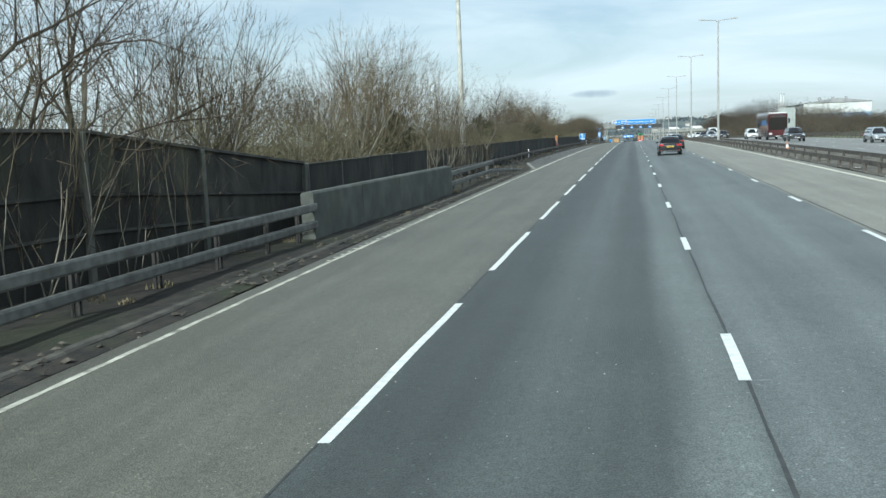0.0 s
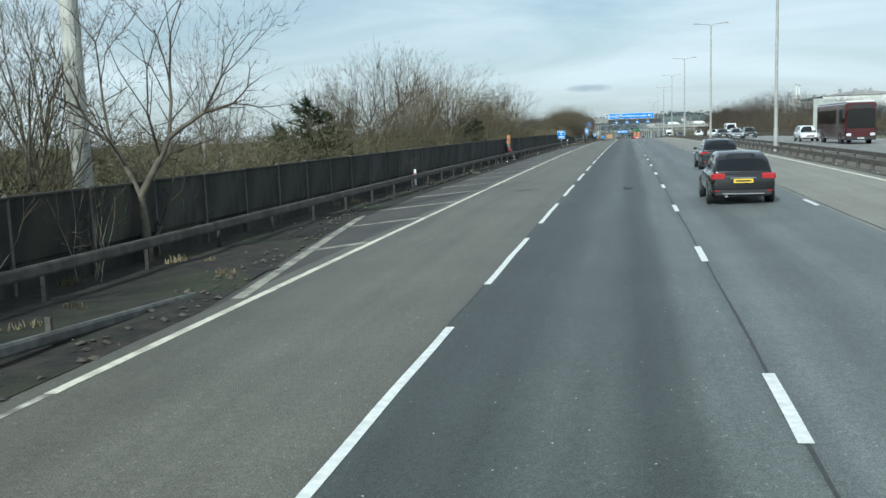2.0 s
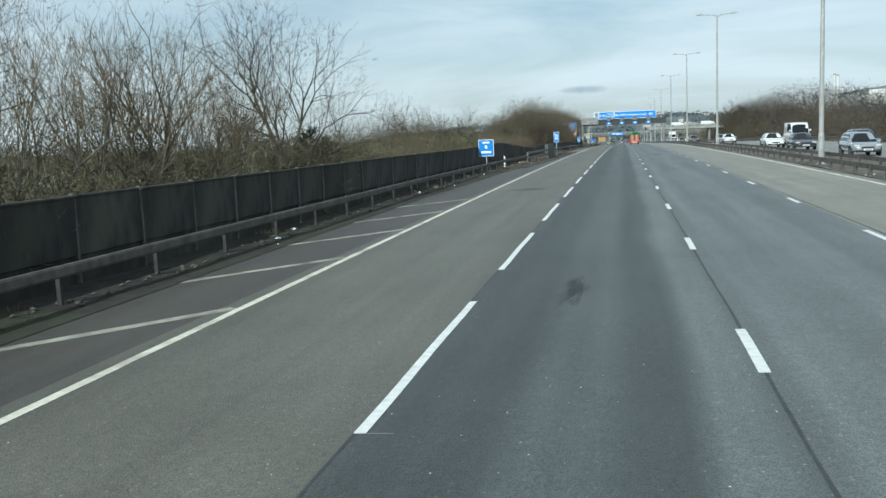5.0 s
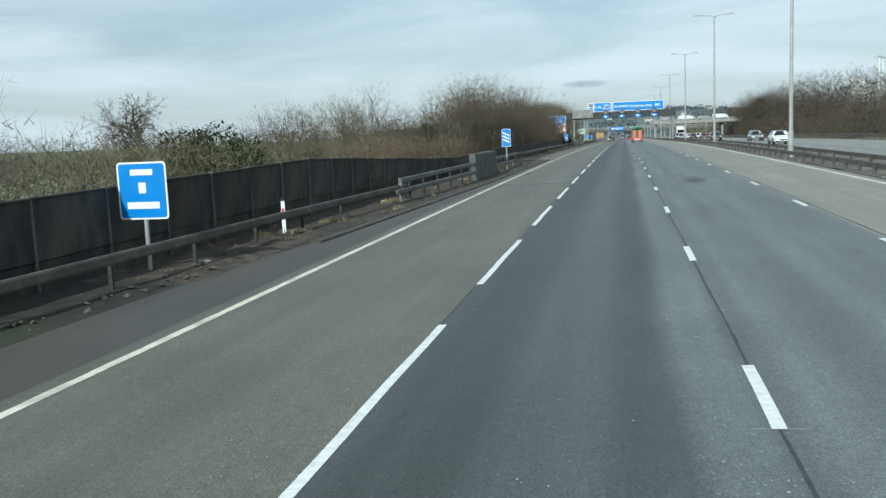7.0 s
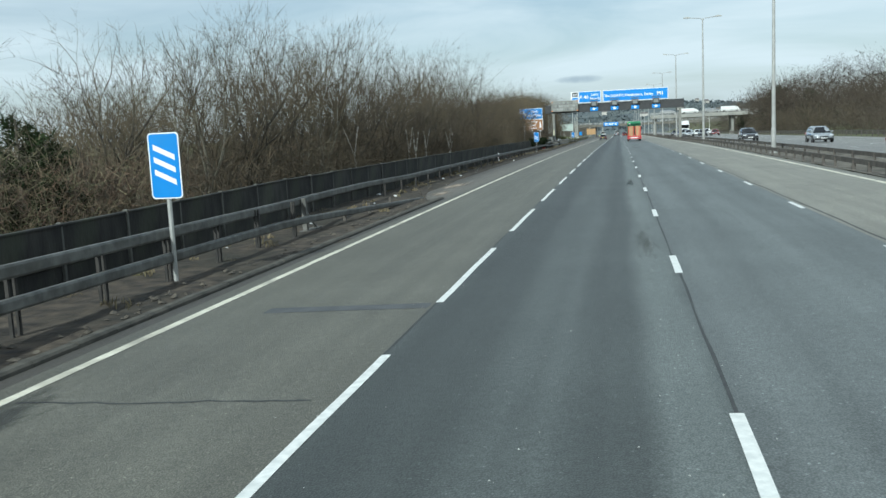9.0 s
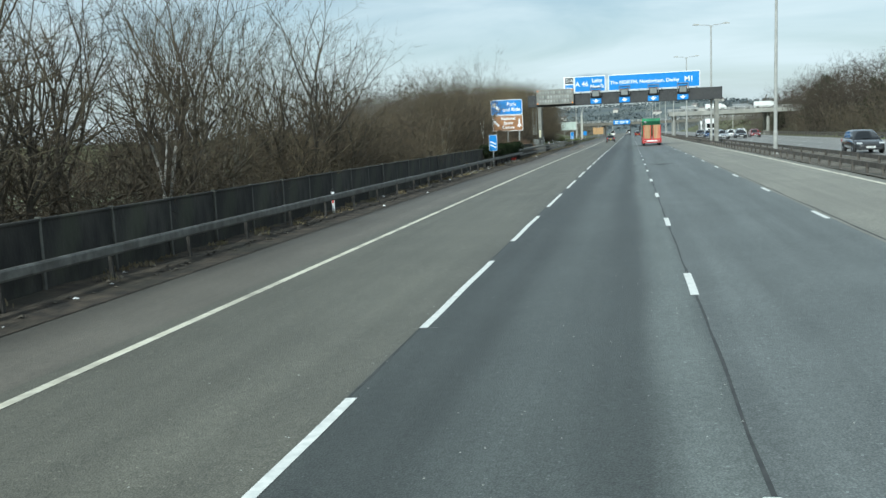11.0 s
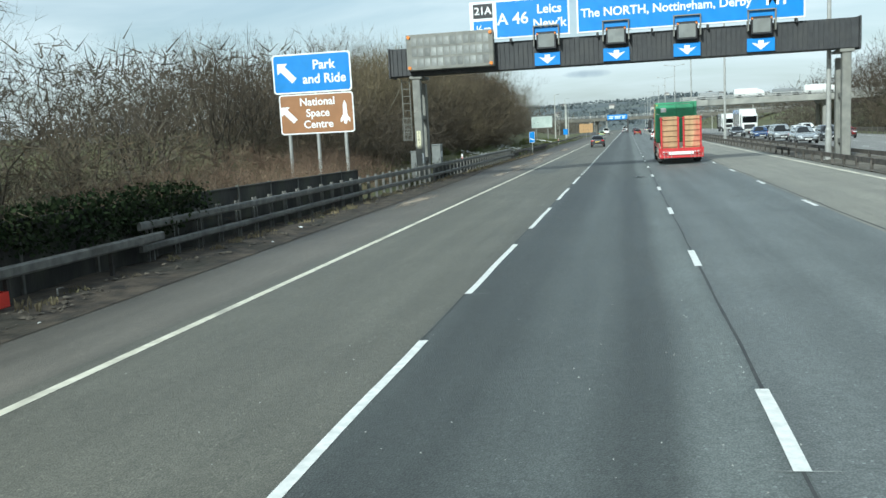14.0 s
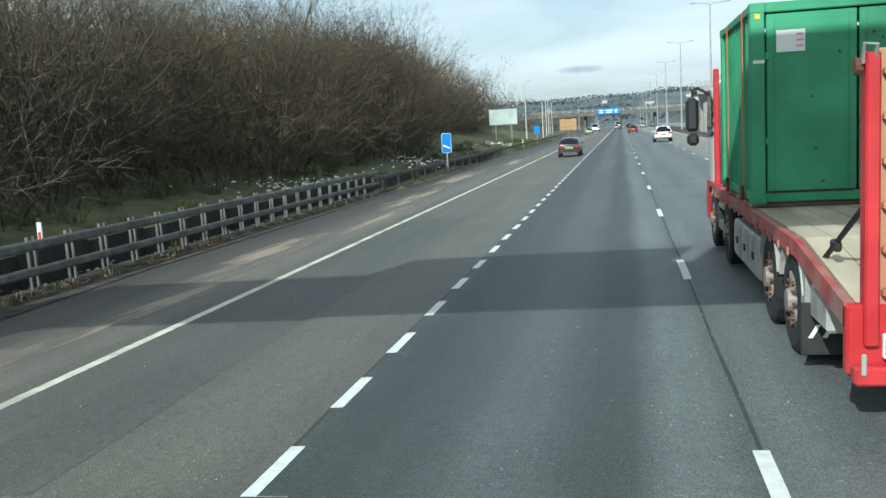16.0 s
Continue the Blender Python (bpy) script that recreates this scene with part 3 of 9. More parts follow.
def stain(name, tone, most):
    """A dark blot for oily stains and painted shade, thinning out raggedly towards its rim."""
    m = bpy.data.materials.new(name)
    m.use_nodes = True
    n, l = m.node_tree.nodes, m.node_tree.links
    b = n["Principled BSDF"]
    b.inputs["Base Color"].default_value = (*tone, 1)
    b.inputs["Roughness"].default_value = 0.7
    tc = n.new("ShaderNodeTexCoord")
    ln = n.new("ShaderNodeVectorMath")
    ln.operation = "LENGTH"
    l.new(tc.outputs["Object"], ln.inputs[0])
    nz = n.new("ShaderNodeTexNoise")
    nz.inputs["Scale"].default_value = 2.6
    nz.inputs["Detail"].default_value = 6.0
    oi = n.new("ShaderNodeObjectInfo")
    ad = n.new("ShaderNodeVectorMath")
    ad.operation = "ADD"
    l.new(tc.outputs["Object"], ad.inputs[0])
    l.new(oi.outputs["Location"], ad.inputs[1])
    l.new(ad.outputs["Vector"], nz.inputs["Vector"])
    sub = n.new("ShaderNodeMath")
    sub.operation = "MULTIPLY_ADD"
    sub.inputs[1].default_value = 1.9
    l.new(nz.outputs["Fac"], sub.inputs[0])
    inv = n.new("ShaderNodeMath")
    inv.operation = "MULTIPLY"
    inv.inputs[1].default_value = -1.0
    l.new(ln.outputs["Value"], inv.inputs[0])
    l.new(inv.outputs["Value"], sub.inputs[2])
    mr = n.new("ShaderNodeMapRange")
    mr.inputs["From Min"].default_value, mr.inputs["From Max"].default_value = 0.15, 0.75
    mr.inputs["To Max"].default_value = most
    l.new(sub.outputs["Value"], mr.inputs["Value"])
    l.new(mr.outputs["Result"], b.inputs["Alpha"])
    return m
M_STAIN = stain("oil_stain", (0.032, 0.035, 0.035), 0.5)
M_STAIN_SHADE = stain("faint_stain", (0.070, 0.068, 0.057), 0.4)
D_BLOT = MB().add([(math.cos(2 * math.pi * i / 24) * 1.1, math.sin(2 * math.pi * i / 24) * 1.1, 0) for i in range(24)], [tuple(range(24))])
for mt in (M_STAIN, M_STAIN_SHADE):
    d = D_BLOT.data("road_stain", mt)
    for x, y, w, l in STAINS_SHADE[mt.name]:
        solo("road_stain", d, None, "dark ragged blot on the asphalt, oily stain and painted shade", "road", "structure", at=tilt(x, y, 0.0035) @ Matrix.Diagonal((w, l, 1, 1)))
M_SAND = stain("sand_drift", (0.33, 0.27, 0.205), 0.85)
d = D_BLOT.data("sand_drift", M_SAND)
for x, y, w, l in ((-5.3, 374.6, 0.6, 3.2), (-4.9, 380.5, 0.5, 4.0), (-5.6, 386.0, 0.8, 5.0), (-4.8, 393.0, 0.5, 6.0), (-5.6, 402.0, 0.9, 8.0), (-6.2, 416.0, 1.1, 10.0), (-5.4, 247.0, 0.7, 3.2), (-5.0, 241.5, 0.5, 2.2), (-6.0, 355.0, 0.6, 4.5), (-5.3, 434.0, 0.9, 11.0)):
    solo("sand_drift", d, None, "pale pinkish sand drifted over the hard shoulder", "road", "structure", at=tilt(x, y, 0.0042) @ Matrix.Diagonal((w, l, 1, 1)))
def crack(x0, x1, y, seed):
    vs = []
    for i in range(25):
        x = x0 + (x1 - x0) * i / 24
        c = y + 0.22 * noise.noise((x * 0.5, seed, 0)) + 0.05 * noise.noise((x * 4.0, seed, 1.0))
        w = 0.022 + 0.014 * noise.noise((x * 3.0, seed, 2.0))
        vs += [(x, c - w, rz(x, c) + 0.0032), (x, c + w, rz(x, c) + 0.0032)]
    solo("road_crack", MB().add(vs, [(2 * i, 2 * i + 2, 2 * i + 3, 2 * i + 1) for i in range(24)]), M_SEAM, "thin dark crack across the lane", "road", "structure")
crack(-3.6, -0.3, 24.8, 1.0)
crack(-3.5, -0.3, 211.2, 2.0)
crack(-3.4, -1.2, 31.5, 3.0)
solo("road_patch", strip(-3.9, -0.1, [198.72, 199.0, 199.15], 0.003), M_PATCH, "dark straight trench patch across the lane", "road", "structure")
solo("road_patch", strip(-2.6, -0.1, [215.6, 215.8, 215.98], 0.003), M_PATCH, "dark straight trench patch across the lane", "road", "structure")

# darker resurfaced strip in the nearside half of the lane
M_STRIP = asphalt("resurfaced_strip", (0.090, 0.091, 0.078), [(0.0, 0.95), (0.3, 1.0), (0.7, 0.94), (1.0, 1.0)], -3.9, -1.74)
solo("road_patch", strip(-3.72, lambda y: -1.74 + 0.05 * noise.noise((5.0, y * 0.5, 2.0)), frange(371.9, 391.6, 0.6), 0.0025), M_STRIP, "darker resurfaced strip along the nearside lane", "road", "structure")
# pale stone chips lying on the lanes
rc = random.Random(77)
V, F = [], []
for i in range(5200):
    x = rc.choice((rc.uniform(-3.6, 7.0), rc.gauss(-0.35, 0.4), rc.gauss(1.75, 0.45), rc.gauss(3.2, 0.3)))
    y, q, a = rc.uniform(-6, 420), rc.uniform(0.005, 0.013), rc.uniform(0, 6.28)
    c = len(V)
    V += [(x + q * math.cos(a + j * 2.1), y + q * 1.2 * math.sin(a + j * 2.1), rz(x, y) + 0.003) for j in range(3)] + [(x, y, rz(x, y) + 0.003 + q * 0.8)]
    F += [(c, c + 1, c + 3), (c + 1, c + 2, c + 3), (c + 2, c, c + 3)]
solo("stone_chips", MB().add(V, F), pmat("stone_chip", (0.26, 0.26, 0.24), (0.46, 0.46, 0.43), 4, 0.8, bump=0.0), "small pale stone chips scattered on the asphalt", "stone chips", "stuff")

# ---- lane marks ----
def mark_data(name, w, l, mat, z=0.005):
    mb = MB()
    n = max(2, int(l / 0.5))
    for i in range(n):
        y0, y1 = l * i / n, l * (i + 1) / n
        a0, a1 = 0.006 * math.sin(7.1 * i), 0.006 * math.sin(7.1 * (i + 1))
        mb.add([(-w / 2 + a0, y0, z), (w / 2 + a0, y0, z), (w / 2 + a1, y1, z), (-w / 2 + a1, y1, z)], [(0, 1, 2, 3)])
    return mb.data(name, mat)
D_LONG = mark_data("mark", 0.112, 5.92, M_WHITE)
D_SHORT = mark_data("mark", 0.118, 1.92, M_WHITE)
D_METRE = mark_data("mark", 0.122, 1.0, M_WHITE)
def lane_line(x, label, rows):
    k = thing("lane_line", (x, 0, rz(x, 0)), label, "road marking", kind="structure")
    inv = k.matrix_basis.inverted()
    for d, y in rows:
        part("mark", d, None, k, m=inv @ tilt(x, y, 0.0))
lane_line(0.0, "long white warning dashes, then short exit dashes", [(D_LONG, 9 * i) for i in range(-5, 41)] + [(D_METRE, 367.89 + 2 * i) for i in range(62)])
M_CHALK = pmat("chalk_line", (0.20, 0.21, 0.20), (0.36, 0.37, 0.35), 14, 0.9, bump=0.0)
ticks = MB()
for x, ys in ((0.0, [9 * i for i in range(-1, 41)] + [367.89 + 2 * i for i in range(16)]), (3.52, [1.8 + 9 * i for i in range(0, 46)])):
    for i, y in enumerate(ys):
        w0, w1 = (-0.22, 0.24) if x else (0.03, 0.20 + 0.05 * (i % 3))
        if i % 4 != 1:
            ticks.add([(x + a, y + b, rz(x + a, y + b) + 0.0045) for a, b in ((w0, 0.0), (w1, -0.004), (w1, 0.010), (w0, 0.013))], [(0, 1, 2, 3)])
solo("setting_out_mark", ticks, M_CHALK, "thin chalky setting-out ticks across the lane lines", "road marking", "stuff")
lane_line(3.52, "short white lane dashes with long gaps", [(D_SHORT, 1.8 + 9 * i) for i in range(-5, 95)])
lane_line(7.11, "short white lane dashes with long gaps", [(D_SHORT, 1.93 + 9 * i) for i in range(-5, 95)])
solo("lane_line", strip(-0.07, 0.07, frange(492, 700, 4), 0.005), M_WHITE, "solid white line before the exit nose", "road marking", "structure")
for x in (18.8, 22.4, 26.0):
    lane_line(x, "white lane dashes of the opposite carriageway", [(D_SHORT, 9 * i) for i in range(2, 60)])
def worn(side, base, amt):
    return lambda y: base + side * amt * max(0.0, noise.noise((side, y * 1.7, 3.0)) + 0.6 * noise.noise((side, y * 5.0, 5.0)))
M_WORN = pmat("road_paint_worn", (0.42, 0.40, 0.33), (0.62, 0.60, 0.50), 5, 0.65, spots=(0.16, 0.15, 0.125), spot_scale=2.4, spot_amt=0.95, bump=0.15)
solo("edge_line", strip(worn(1, -3.745, 0.05), worn(-1, -3.635, 0.05), frange(-60, 48, 0.3), 0.005), M_WORN, "thin ragged worn cream edge line", "road marking", "structure")
solo("edge_line", strip(worn(1, -3.755, 0.03), worn(-1, -3.60, 0.03), frange(48, 240, 0.4), 0.005), M_CREAM, "worn cream nearside edge line", "road marking", "structure")
solo("edge_line", strip(-3.755, -3.60, frange(240, 700, 1.5), 0.005), M_CREAM, "worn cream nearside edge line", "road marking", "structure")
solo("edge_line", strip(10.72, 10.90, frange(-60, 800, 3), 0.005), M_CREAM, "cream offside edge line", "road marking", "structure")
solo("edge_line", strip(15.5, 15.68, frange(-60, 700, 4), 0.005), M_WHITE, "white edge line of the opposite carriageway", "road marking", "structure")
solo("edge_line", strip(29.4, 29.58, frange(-60, 700, 4), 0.005), M_WHITE, "white edge line of the opposite carriageway", "road marking", "structure")
# ribs of the raised edge line where it is worn through
D_RIB = mark_data("rib", 0.07, 0.13, M_CREAM, 0.007)
k = thing("raised_rib", (-3.7, 0, rz(-3.7, 0)), "worn raised ribs of the edge line", "road marking", kind="structure")
inv = k.matrix_basis.inverted()
for i in range(24):
    for y0 in (11.0, 193.0):
        part("rib", D_RIB, None, k, m=inv @ tilt(-3.745, y0 + i * 0.47, 0.0, radians(50)))
# hatching on the hard strip
hatch = thing("hatching", (-5.2, 54, rz(-5.2, 54)), "faded cream diagonal hatching bars", "road marking", kind="structure")
hx, hy, hz_ = -5.2, 54, rz(-5.2, 54)
def bar(xa, ya, xb, yb, w, z=0.004):
    d = Vector((xb - xa, yb - ya, 0)).normalized()
    nrm = Vector((-d.y, d.x, 0)) * w / 2
    mb = MB()
    n = 6
    for i in range(n):
        q = []
        for t, s in ((i / n, -1), ((i + 1) / n, -1), ((i + 1) / n, 1), (i / n, 1)):
            x, y = xa + (xb - xa) * t + nrm.x * s, ya + (yb - ya) * t + nrm.y * s
            q.append((x - hx, y - hy, rz(x, y) + z - hz_))
        mb.quad(*q)
    part("bar", mb, M_FADED, hatch)
bar(-3.95, 53.2, -6.05, 67.2, 0.22, 0.006)
for i in range(16):
    y = 60.2 + 5.7 * i
    far_x = -6.55 if y > 69 else -3.7 - (y - 53.2) * 0.15
    bar(far_x, y - 3.2 * (-3.8 - far_x) / 2.75, -3.8, y, 0.27)

# ---- safety barriers ----
def post_pair_data(h, gap=0.17):
    """Two slim steel posts side by side, with a small cap block."""
    mb = MB()
    for dy in (-gap / 2, gap / 2):
        mb.prism([(-0.028, dy - 0.02), (-0.028, dy + 0.02), (-0.022, dy + 0.02), (-0.022, dy - 0.014), (0.022, dy - 0.014), (0.022, dy + 0.02), (0.028, dy + 0.02), (0.028, dy - 0.02)], "z", -0.35, h)
    return mb
def post_single_data(h):
    return MB().prism([(-0.04, -0.03), (-0.04, 0.03), (-0.032, 0.03), (-0.032, -0.022), (0.032, -0.022), (0.032, 0.03), (0.04, 0.03), (0.04, -0.03)], "z", -0.35, h)
M_POSTDARK = pmat("dark_post_steel", (0.022, 0.020, 0.018), (0.048, 0.044, 0.038), 5, 0.8, bump=0.1)
D_PAIR = post_pair_data(0.92).data("post", M_POSTDARK)
D_PAIR_UP = post_pair_data(0.98).data("post", M_POSTDARK)
D_POST = post_single_data(0.70).data("post", M_POSTDARK)
D_PAIR_TALL = post_pair_data(1.06, 0.2).data("post", M_STEEL)
D_POST_LOW = post_single_data(0.42).data("post", M_RAILDIRT)
def rail(xf, zt, zb, y0, y1, depth=0.10, step=2.0, org=(0, 0, 0)):
    """An open box rail with folded lips, along the road. zt and zb: heights of its top and bottom over the road's line."""
    zt = zt if callable(zt) else (lambda y, v=zt: v)
    zb = zb if callable(zb) else (lambda y, v=zb: v)
    mb = MB()
    vs, fs = [], []
    ys = frange(y0, y1, step)
    for y in ys:
        x, t, b, p = xf(y), zt(y), zb(y), prof(y)
        for dx, z in ((0, b + 0.035), (0, t - 0.035), (-0.02, t), (-depth, t), (-depth, b), (-0.02, b)):
            vs.append((x + dx - org[0], y - org[1], p + z - org[2]))
    for j in range(len(ys) - 1):
        for i in range(6):
            fs.append((j * 6 + i, j * 6 + (i + 1) % 6, (j + 1) * 6 + (i + 1) % 6, (j + 1) * 6 + i))
    n = len(ys) - 1
    fs += [tuple(range(6))[::-1], tuple(n * 6 + i for i in range(6))]
    return mb.add(vs, fs)
def barrier(label, y0, xf, rails, posts, mat=M_STEEL, group="nearside safety barriers"):
    o = (xf(y0) if callable(xf) else xf, y0, prof(y0) - 0.15)
    k = thing("safety_barrier", o, label, "barrier", group)
    for xr, zt, zb, a, b in rails:
        part("rail", rail(xr, zt, zb, a, b, org=o), mat, k)
    for d, ys, xp in posts:
        for y in ys:
            part("post", d, None, k, m=Matrix.Translation((xp(y) - o[0], y - o[1], prof(y) - 0.13 - o[2])))
    return k
xa = lerp_table([(-40, -5.66), (8, -5.62), (14.9, -5.40)])
barrier("double-rail grey steel barrier on paired posts before the parapet", -30, xa, [(xa, 0.84, 0.63, -30, 14.95), (xa, 0.39, 0.20, -30, 14.95)], [(D_PAIR, [5.2 - 2.4 * i for i in range(15)] + [7.6, 9.9, 12.2, 14.0], lambda y: xa(y) - 0.16)])
xb = lerp_table([(30, -5.0), (36, -5.15), (43, -5.25), (54, -4.75)])
kb = barrier("double-rail steel barrier with a ramped-down end beyond the parapet", 30.3, xb, [(xb, 0.86, 0.66, 30.3, 43.6), (xb, lerp_table([(30.3, 0.42), (44, 0.38), (53.5, -0.04)]), lerp_table([(30.3, 0.22), (44, 0.19), (53.5, -0.18)]), 30.3, 53.5)],
             [(D_PAIR, [31.6, 34.0, 36.4, 38.8, 41.2], lambda y: xb(y) - 0.16), (D_POST_LOW, [45.6, 47.8, 50.0], lambda y: xb(y) - 0.14)])
def brace(k, x, y, up=0.75, run=0.9):
    o = k.matrix_basis.translation
    z = prof(y) - 0.15
    part("brace", MB().tube([(x - o.x, y + run - o.y, z - o.z), (x - o.x, y - o.y, z + up - o.z)], 0.035, 6), M_STEEL, k)
    part("end_post", MB().box(-0.07, 0.07, -0.06, 0.06, -0.3, 1.0, 0.01).move((x - o.x, y - o.y, z - o.z)), M_STEEL, k)
    part("foot_plate", MB().box(-0.12, 0.12, -0.2, 1.1, 0.04, 0.10, 0.01).move((x - o.x, y - o.y, z - o.z)), M_STEEL, k)
brace(kb, -5.42, 42.4)
xc = lerp_table([(38, -7.1), (60, -6.95), (150, -6.9), (180, -6.55), (191, -6.15)])
barrier("long single steel rail on low posts before the dark fence", 38, xc, [(xc, 0.58, 0.38, 38, 191.5)], [(D_POST, [40 + 3.2 * i for i in range(46)], lambda y: xc(y) - 0.14)], M_RAILDIRT)
xd = lerp_table([(189, -6.1), (198, -5.7), (204.2, -5.42)])
kd = barrier("double-rail steel barrier leading up to the short parapet", 191, xd, [(xd, lerp_table([(190, 0.86), (204, 0.94)]), lerp_table([(190, 0.67), (204, 0.75)]), 190.2, 204.25), (xd, lerp_table([(190, 0.44), (204, 0.50)]), lerp_table([(190, 0.26), (204, 0.31)]), 189.6, 204.25)],
             [(D_PAIR_UP, [191.8, 194.0, 196.4, 198.9, 201.4, 203.3], lambda y: xd(y) - 0.16)])
brace(kd, -6.2, 190.6, 0.7, 1.2)
xe = lerp_table([(212, -5.44), (224, -5.75), (238.5, -5.1)])
xf_ = lerp_table([(212, -5.46), (226, -6.0), (236, -6.9), (250, -7.15), (300, -7.3), (338, -7.75)])
ke = barrier("steel barrier running from the parapet into a long single rail", 212.6, xe, [(xf_, lerp_table([(212, 0.98), (228, 0.86), (245, 0.62), (400, 0.6)]), lerp_table([(212, 0.78), (228, 0.66), (245, 0.42), (400, 0.4)]), 212.6, 338),
              (xe, lerp_table([(212, 0.52), (226, 0.42), (238.4, -0.04)]), lerp_table([(212, 0.33), (226, 0.23), (238.4, -0.18)]), 212.6, 238.4)],
             [(D_PAIR_UP, [214.2, 216.5, 218.8, 221.1, 223.4, 225.7], lambda y: xe(y) - 0.17), (D_POST_LOW, [229.5, 231.9, 234.3], lambda y: xe(y) - 0.14), (D_POST, [240 + 3.2 * i for i in range(31)], lambda y: xf_(y) - 0.14)], M_STEEL)
brace(ke, -6.0, 227.0, 0.7, 1.0)
xg = lerp_table([(337, -7.95), (352, -8.1), (380, -8.15), (420, -8.35), (600, -9.0)])
barrier("double-rail steel barrier on close-set paired posts past the gantry", 337.4, xg, [(xg, 0.86, 0.68, 337.4, 406), (xg, 0.36, 0.20, 337.4, 406)], [(D_PAIR_TALL, [338.0 + 1.2 * i for i in range(56)], lambda y: xg(y) - 0.16)])
barrier("single steel rail running on along the cutting", 405, xg, [(xg, 0.60, 0.40, 405, 560)], [(D_POST, [407 + 3.2 * i for i in range(47)], lambda y: xg(y) - 0.14)], M_RAILDIRT)
# central reserve: two rows of rail on posts, and the far verge
for xm, side in ((12.15, 1), (14.3, -1)):
    f = (lambda y, v=xm: v)
    barrier("double-sided steel barrier along the central reserve", -40, f, [(f, 0.66, 0.45, -40, 700)], [], M_RAILDIRT, "central reserve barriers")
D_MPOST = MB().prism([(-0.07, -0.05), (-0.07, 0.05), (-0.055, 0.05), (-0.055, -0.035), (0.055, -0.035), (0.055, 0.05), (0.07, 0.05), (0.07, -0.05)], "z", -0.3, 0.44).data("post", M_RAILDIRT)
km = thing("barrier_posts", (12.05, -40, rz(12, -40)), "row of short steel posts under the central barrier rail", "barrier", "central reserve barriers")
o = km.matrix_basis.translation.copy()
for i in range(118):
    y = -38 + 2.4 * i
    part("post", D_MPOST, None, km, m=Matrix.Translation((12.06 - o.x, y - o.y, rz(12, y) - o.z)))
mb = MB()
for i in range(180):
    y = 246 + 2.4 * i
    mb.box(12.0, 12.12, y - 0.04, y + 0.04, rz(12, y) - 0.2, rz(12, y) + 0.46)
for i in range(170):
    y = 20 + 4 * i
    mb.box(14.15, 14.27, y - 0.04, y + 0.04, rz(14, y) - 0.2, rz(14, y) + 0.46)
tagged(solo("barrier_posts", mb, M_RAILDIRT, "many short steel posts under the central barrier rails", "barrier"), kind="stuff")
fr = lambda y: 33.6
barrier("steel barrier along the far verge", 40, fr, [(fr, 0.72, 0.52, 40, 560), (fr, 0.40, 0.22, 40, 560)], [], M_RAILDIRT, "far verge barriers")
mb = MB()
for i in range(200):
    y = 40 + 2.6 * i
    mb.box(33.42, 33.52, y - 0.05, y + 0.05, rz(33, y) - 0.3, rz(33, y) + 0.78)
tagged(solo("barrier_posts", mb, M_RAILDIRT, "many short steel posts of the far verge barrier", "barrier"), kind="stuff")

# ---- parapets ----
def parapet(label, pts, top0, top1, joints, th=0.34):
    """A cast wall in panels between two plan points, heights over the road's line."""
    (xA, yA), (xB, yB) = pts
    k = thing("parapet", (xA, yA, prof(yA) - 0.2), label, "concrete wall")
    o = k.matrix_basis.translation.copy()
    for i in range(joints):
        t0, t1 = i / joints, (i + 1) / joints
        a = Vector((xA + (xB - xA) * t0, yA + (yB - yA) * t0 + 0.012, 0))
        b = Vector((xA + (xB - xA) * t1, yA + (yB - yA) * t1 - 0.012, 0))
        za, zb_ = prof(a.y) + top0 + (top1 - top0) * t0, prof(b.y) + top0 + (top1 - top0) * t1
        vs = []
        for p, zt in ((a, za), (b, zb_)):
            base = prof(p.y) - 0.45
            for dx, z in ((0.03, base), (0.0, zt - 0.05), (-0.04, zt), (-th + 0.04, zt), (-th, zt - 0.05), (-th, base)):
                vs.append((p.x + dx - o.x, p.y - o.y, z - o.z))
        fs = [(i_, (i_ + 1) % 6, 6 + (i_ + 1) % 6, 6 + i_) for i_ in range(6)] + [(5, 4, 3, 2, 1, 0), (6, 7, 8, 9, 10, 11)]
        part("panel", MB().add(vs, fs), M_CONC, k)
    return k
parapet("dark weathered concrete parapet wall in four panels", ((-5.45, 14.8), (-4.95, 30.2)), 1.12, 1.11, 4)
parapet("short weathered concrete parapet with panel joints", ((-5.46, 204.3), (-5.48, 212.5)), 1.38, 1.36, 5)
# paved apron at the foot of the parapets
solo("apron", strip(-5.4, -4.6, frange(14.5, 31, 1), 0.02, 2), M_KERB, "grimy concrete apron along the wall foot", "pavement", "structure")
solo("apron", strip(-5.5, -4.62, frange(203.5, 214, 1), 0.02, 2), M_KERB, "pale concrete apron along the wall foot", "pavement", "structure")

# ---- dark timber noise fence ----
def fence_panel_data(w, h):
    """Two dark sheets one above the other under a capping rail, standing 0 to h."""
    up = MB().box(-0.05, 0.022, 0.004, w - 0.004, h * 0.40 + 0.01, h - 0.05, 0.006).data("upper_panel", M_TIMBER)
    low = MB().box(-0.05, -0.022, 0.004, w - 0.004, 0.0, h * 0.40, 0.008).data("lower_panel", M_TIMBER)
    cap = MB().box(-0.08, 0.05, 0.0, w, h - 0.055, h, 0.012).data("capping_rail", M_TIMBER)
    return up, low, cap
def fence_post_data(h):
    return MB().box(-0.06, 0.045, -0.036, 0.036, -0.4, h, 0.012).data("post", M_FPOST)
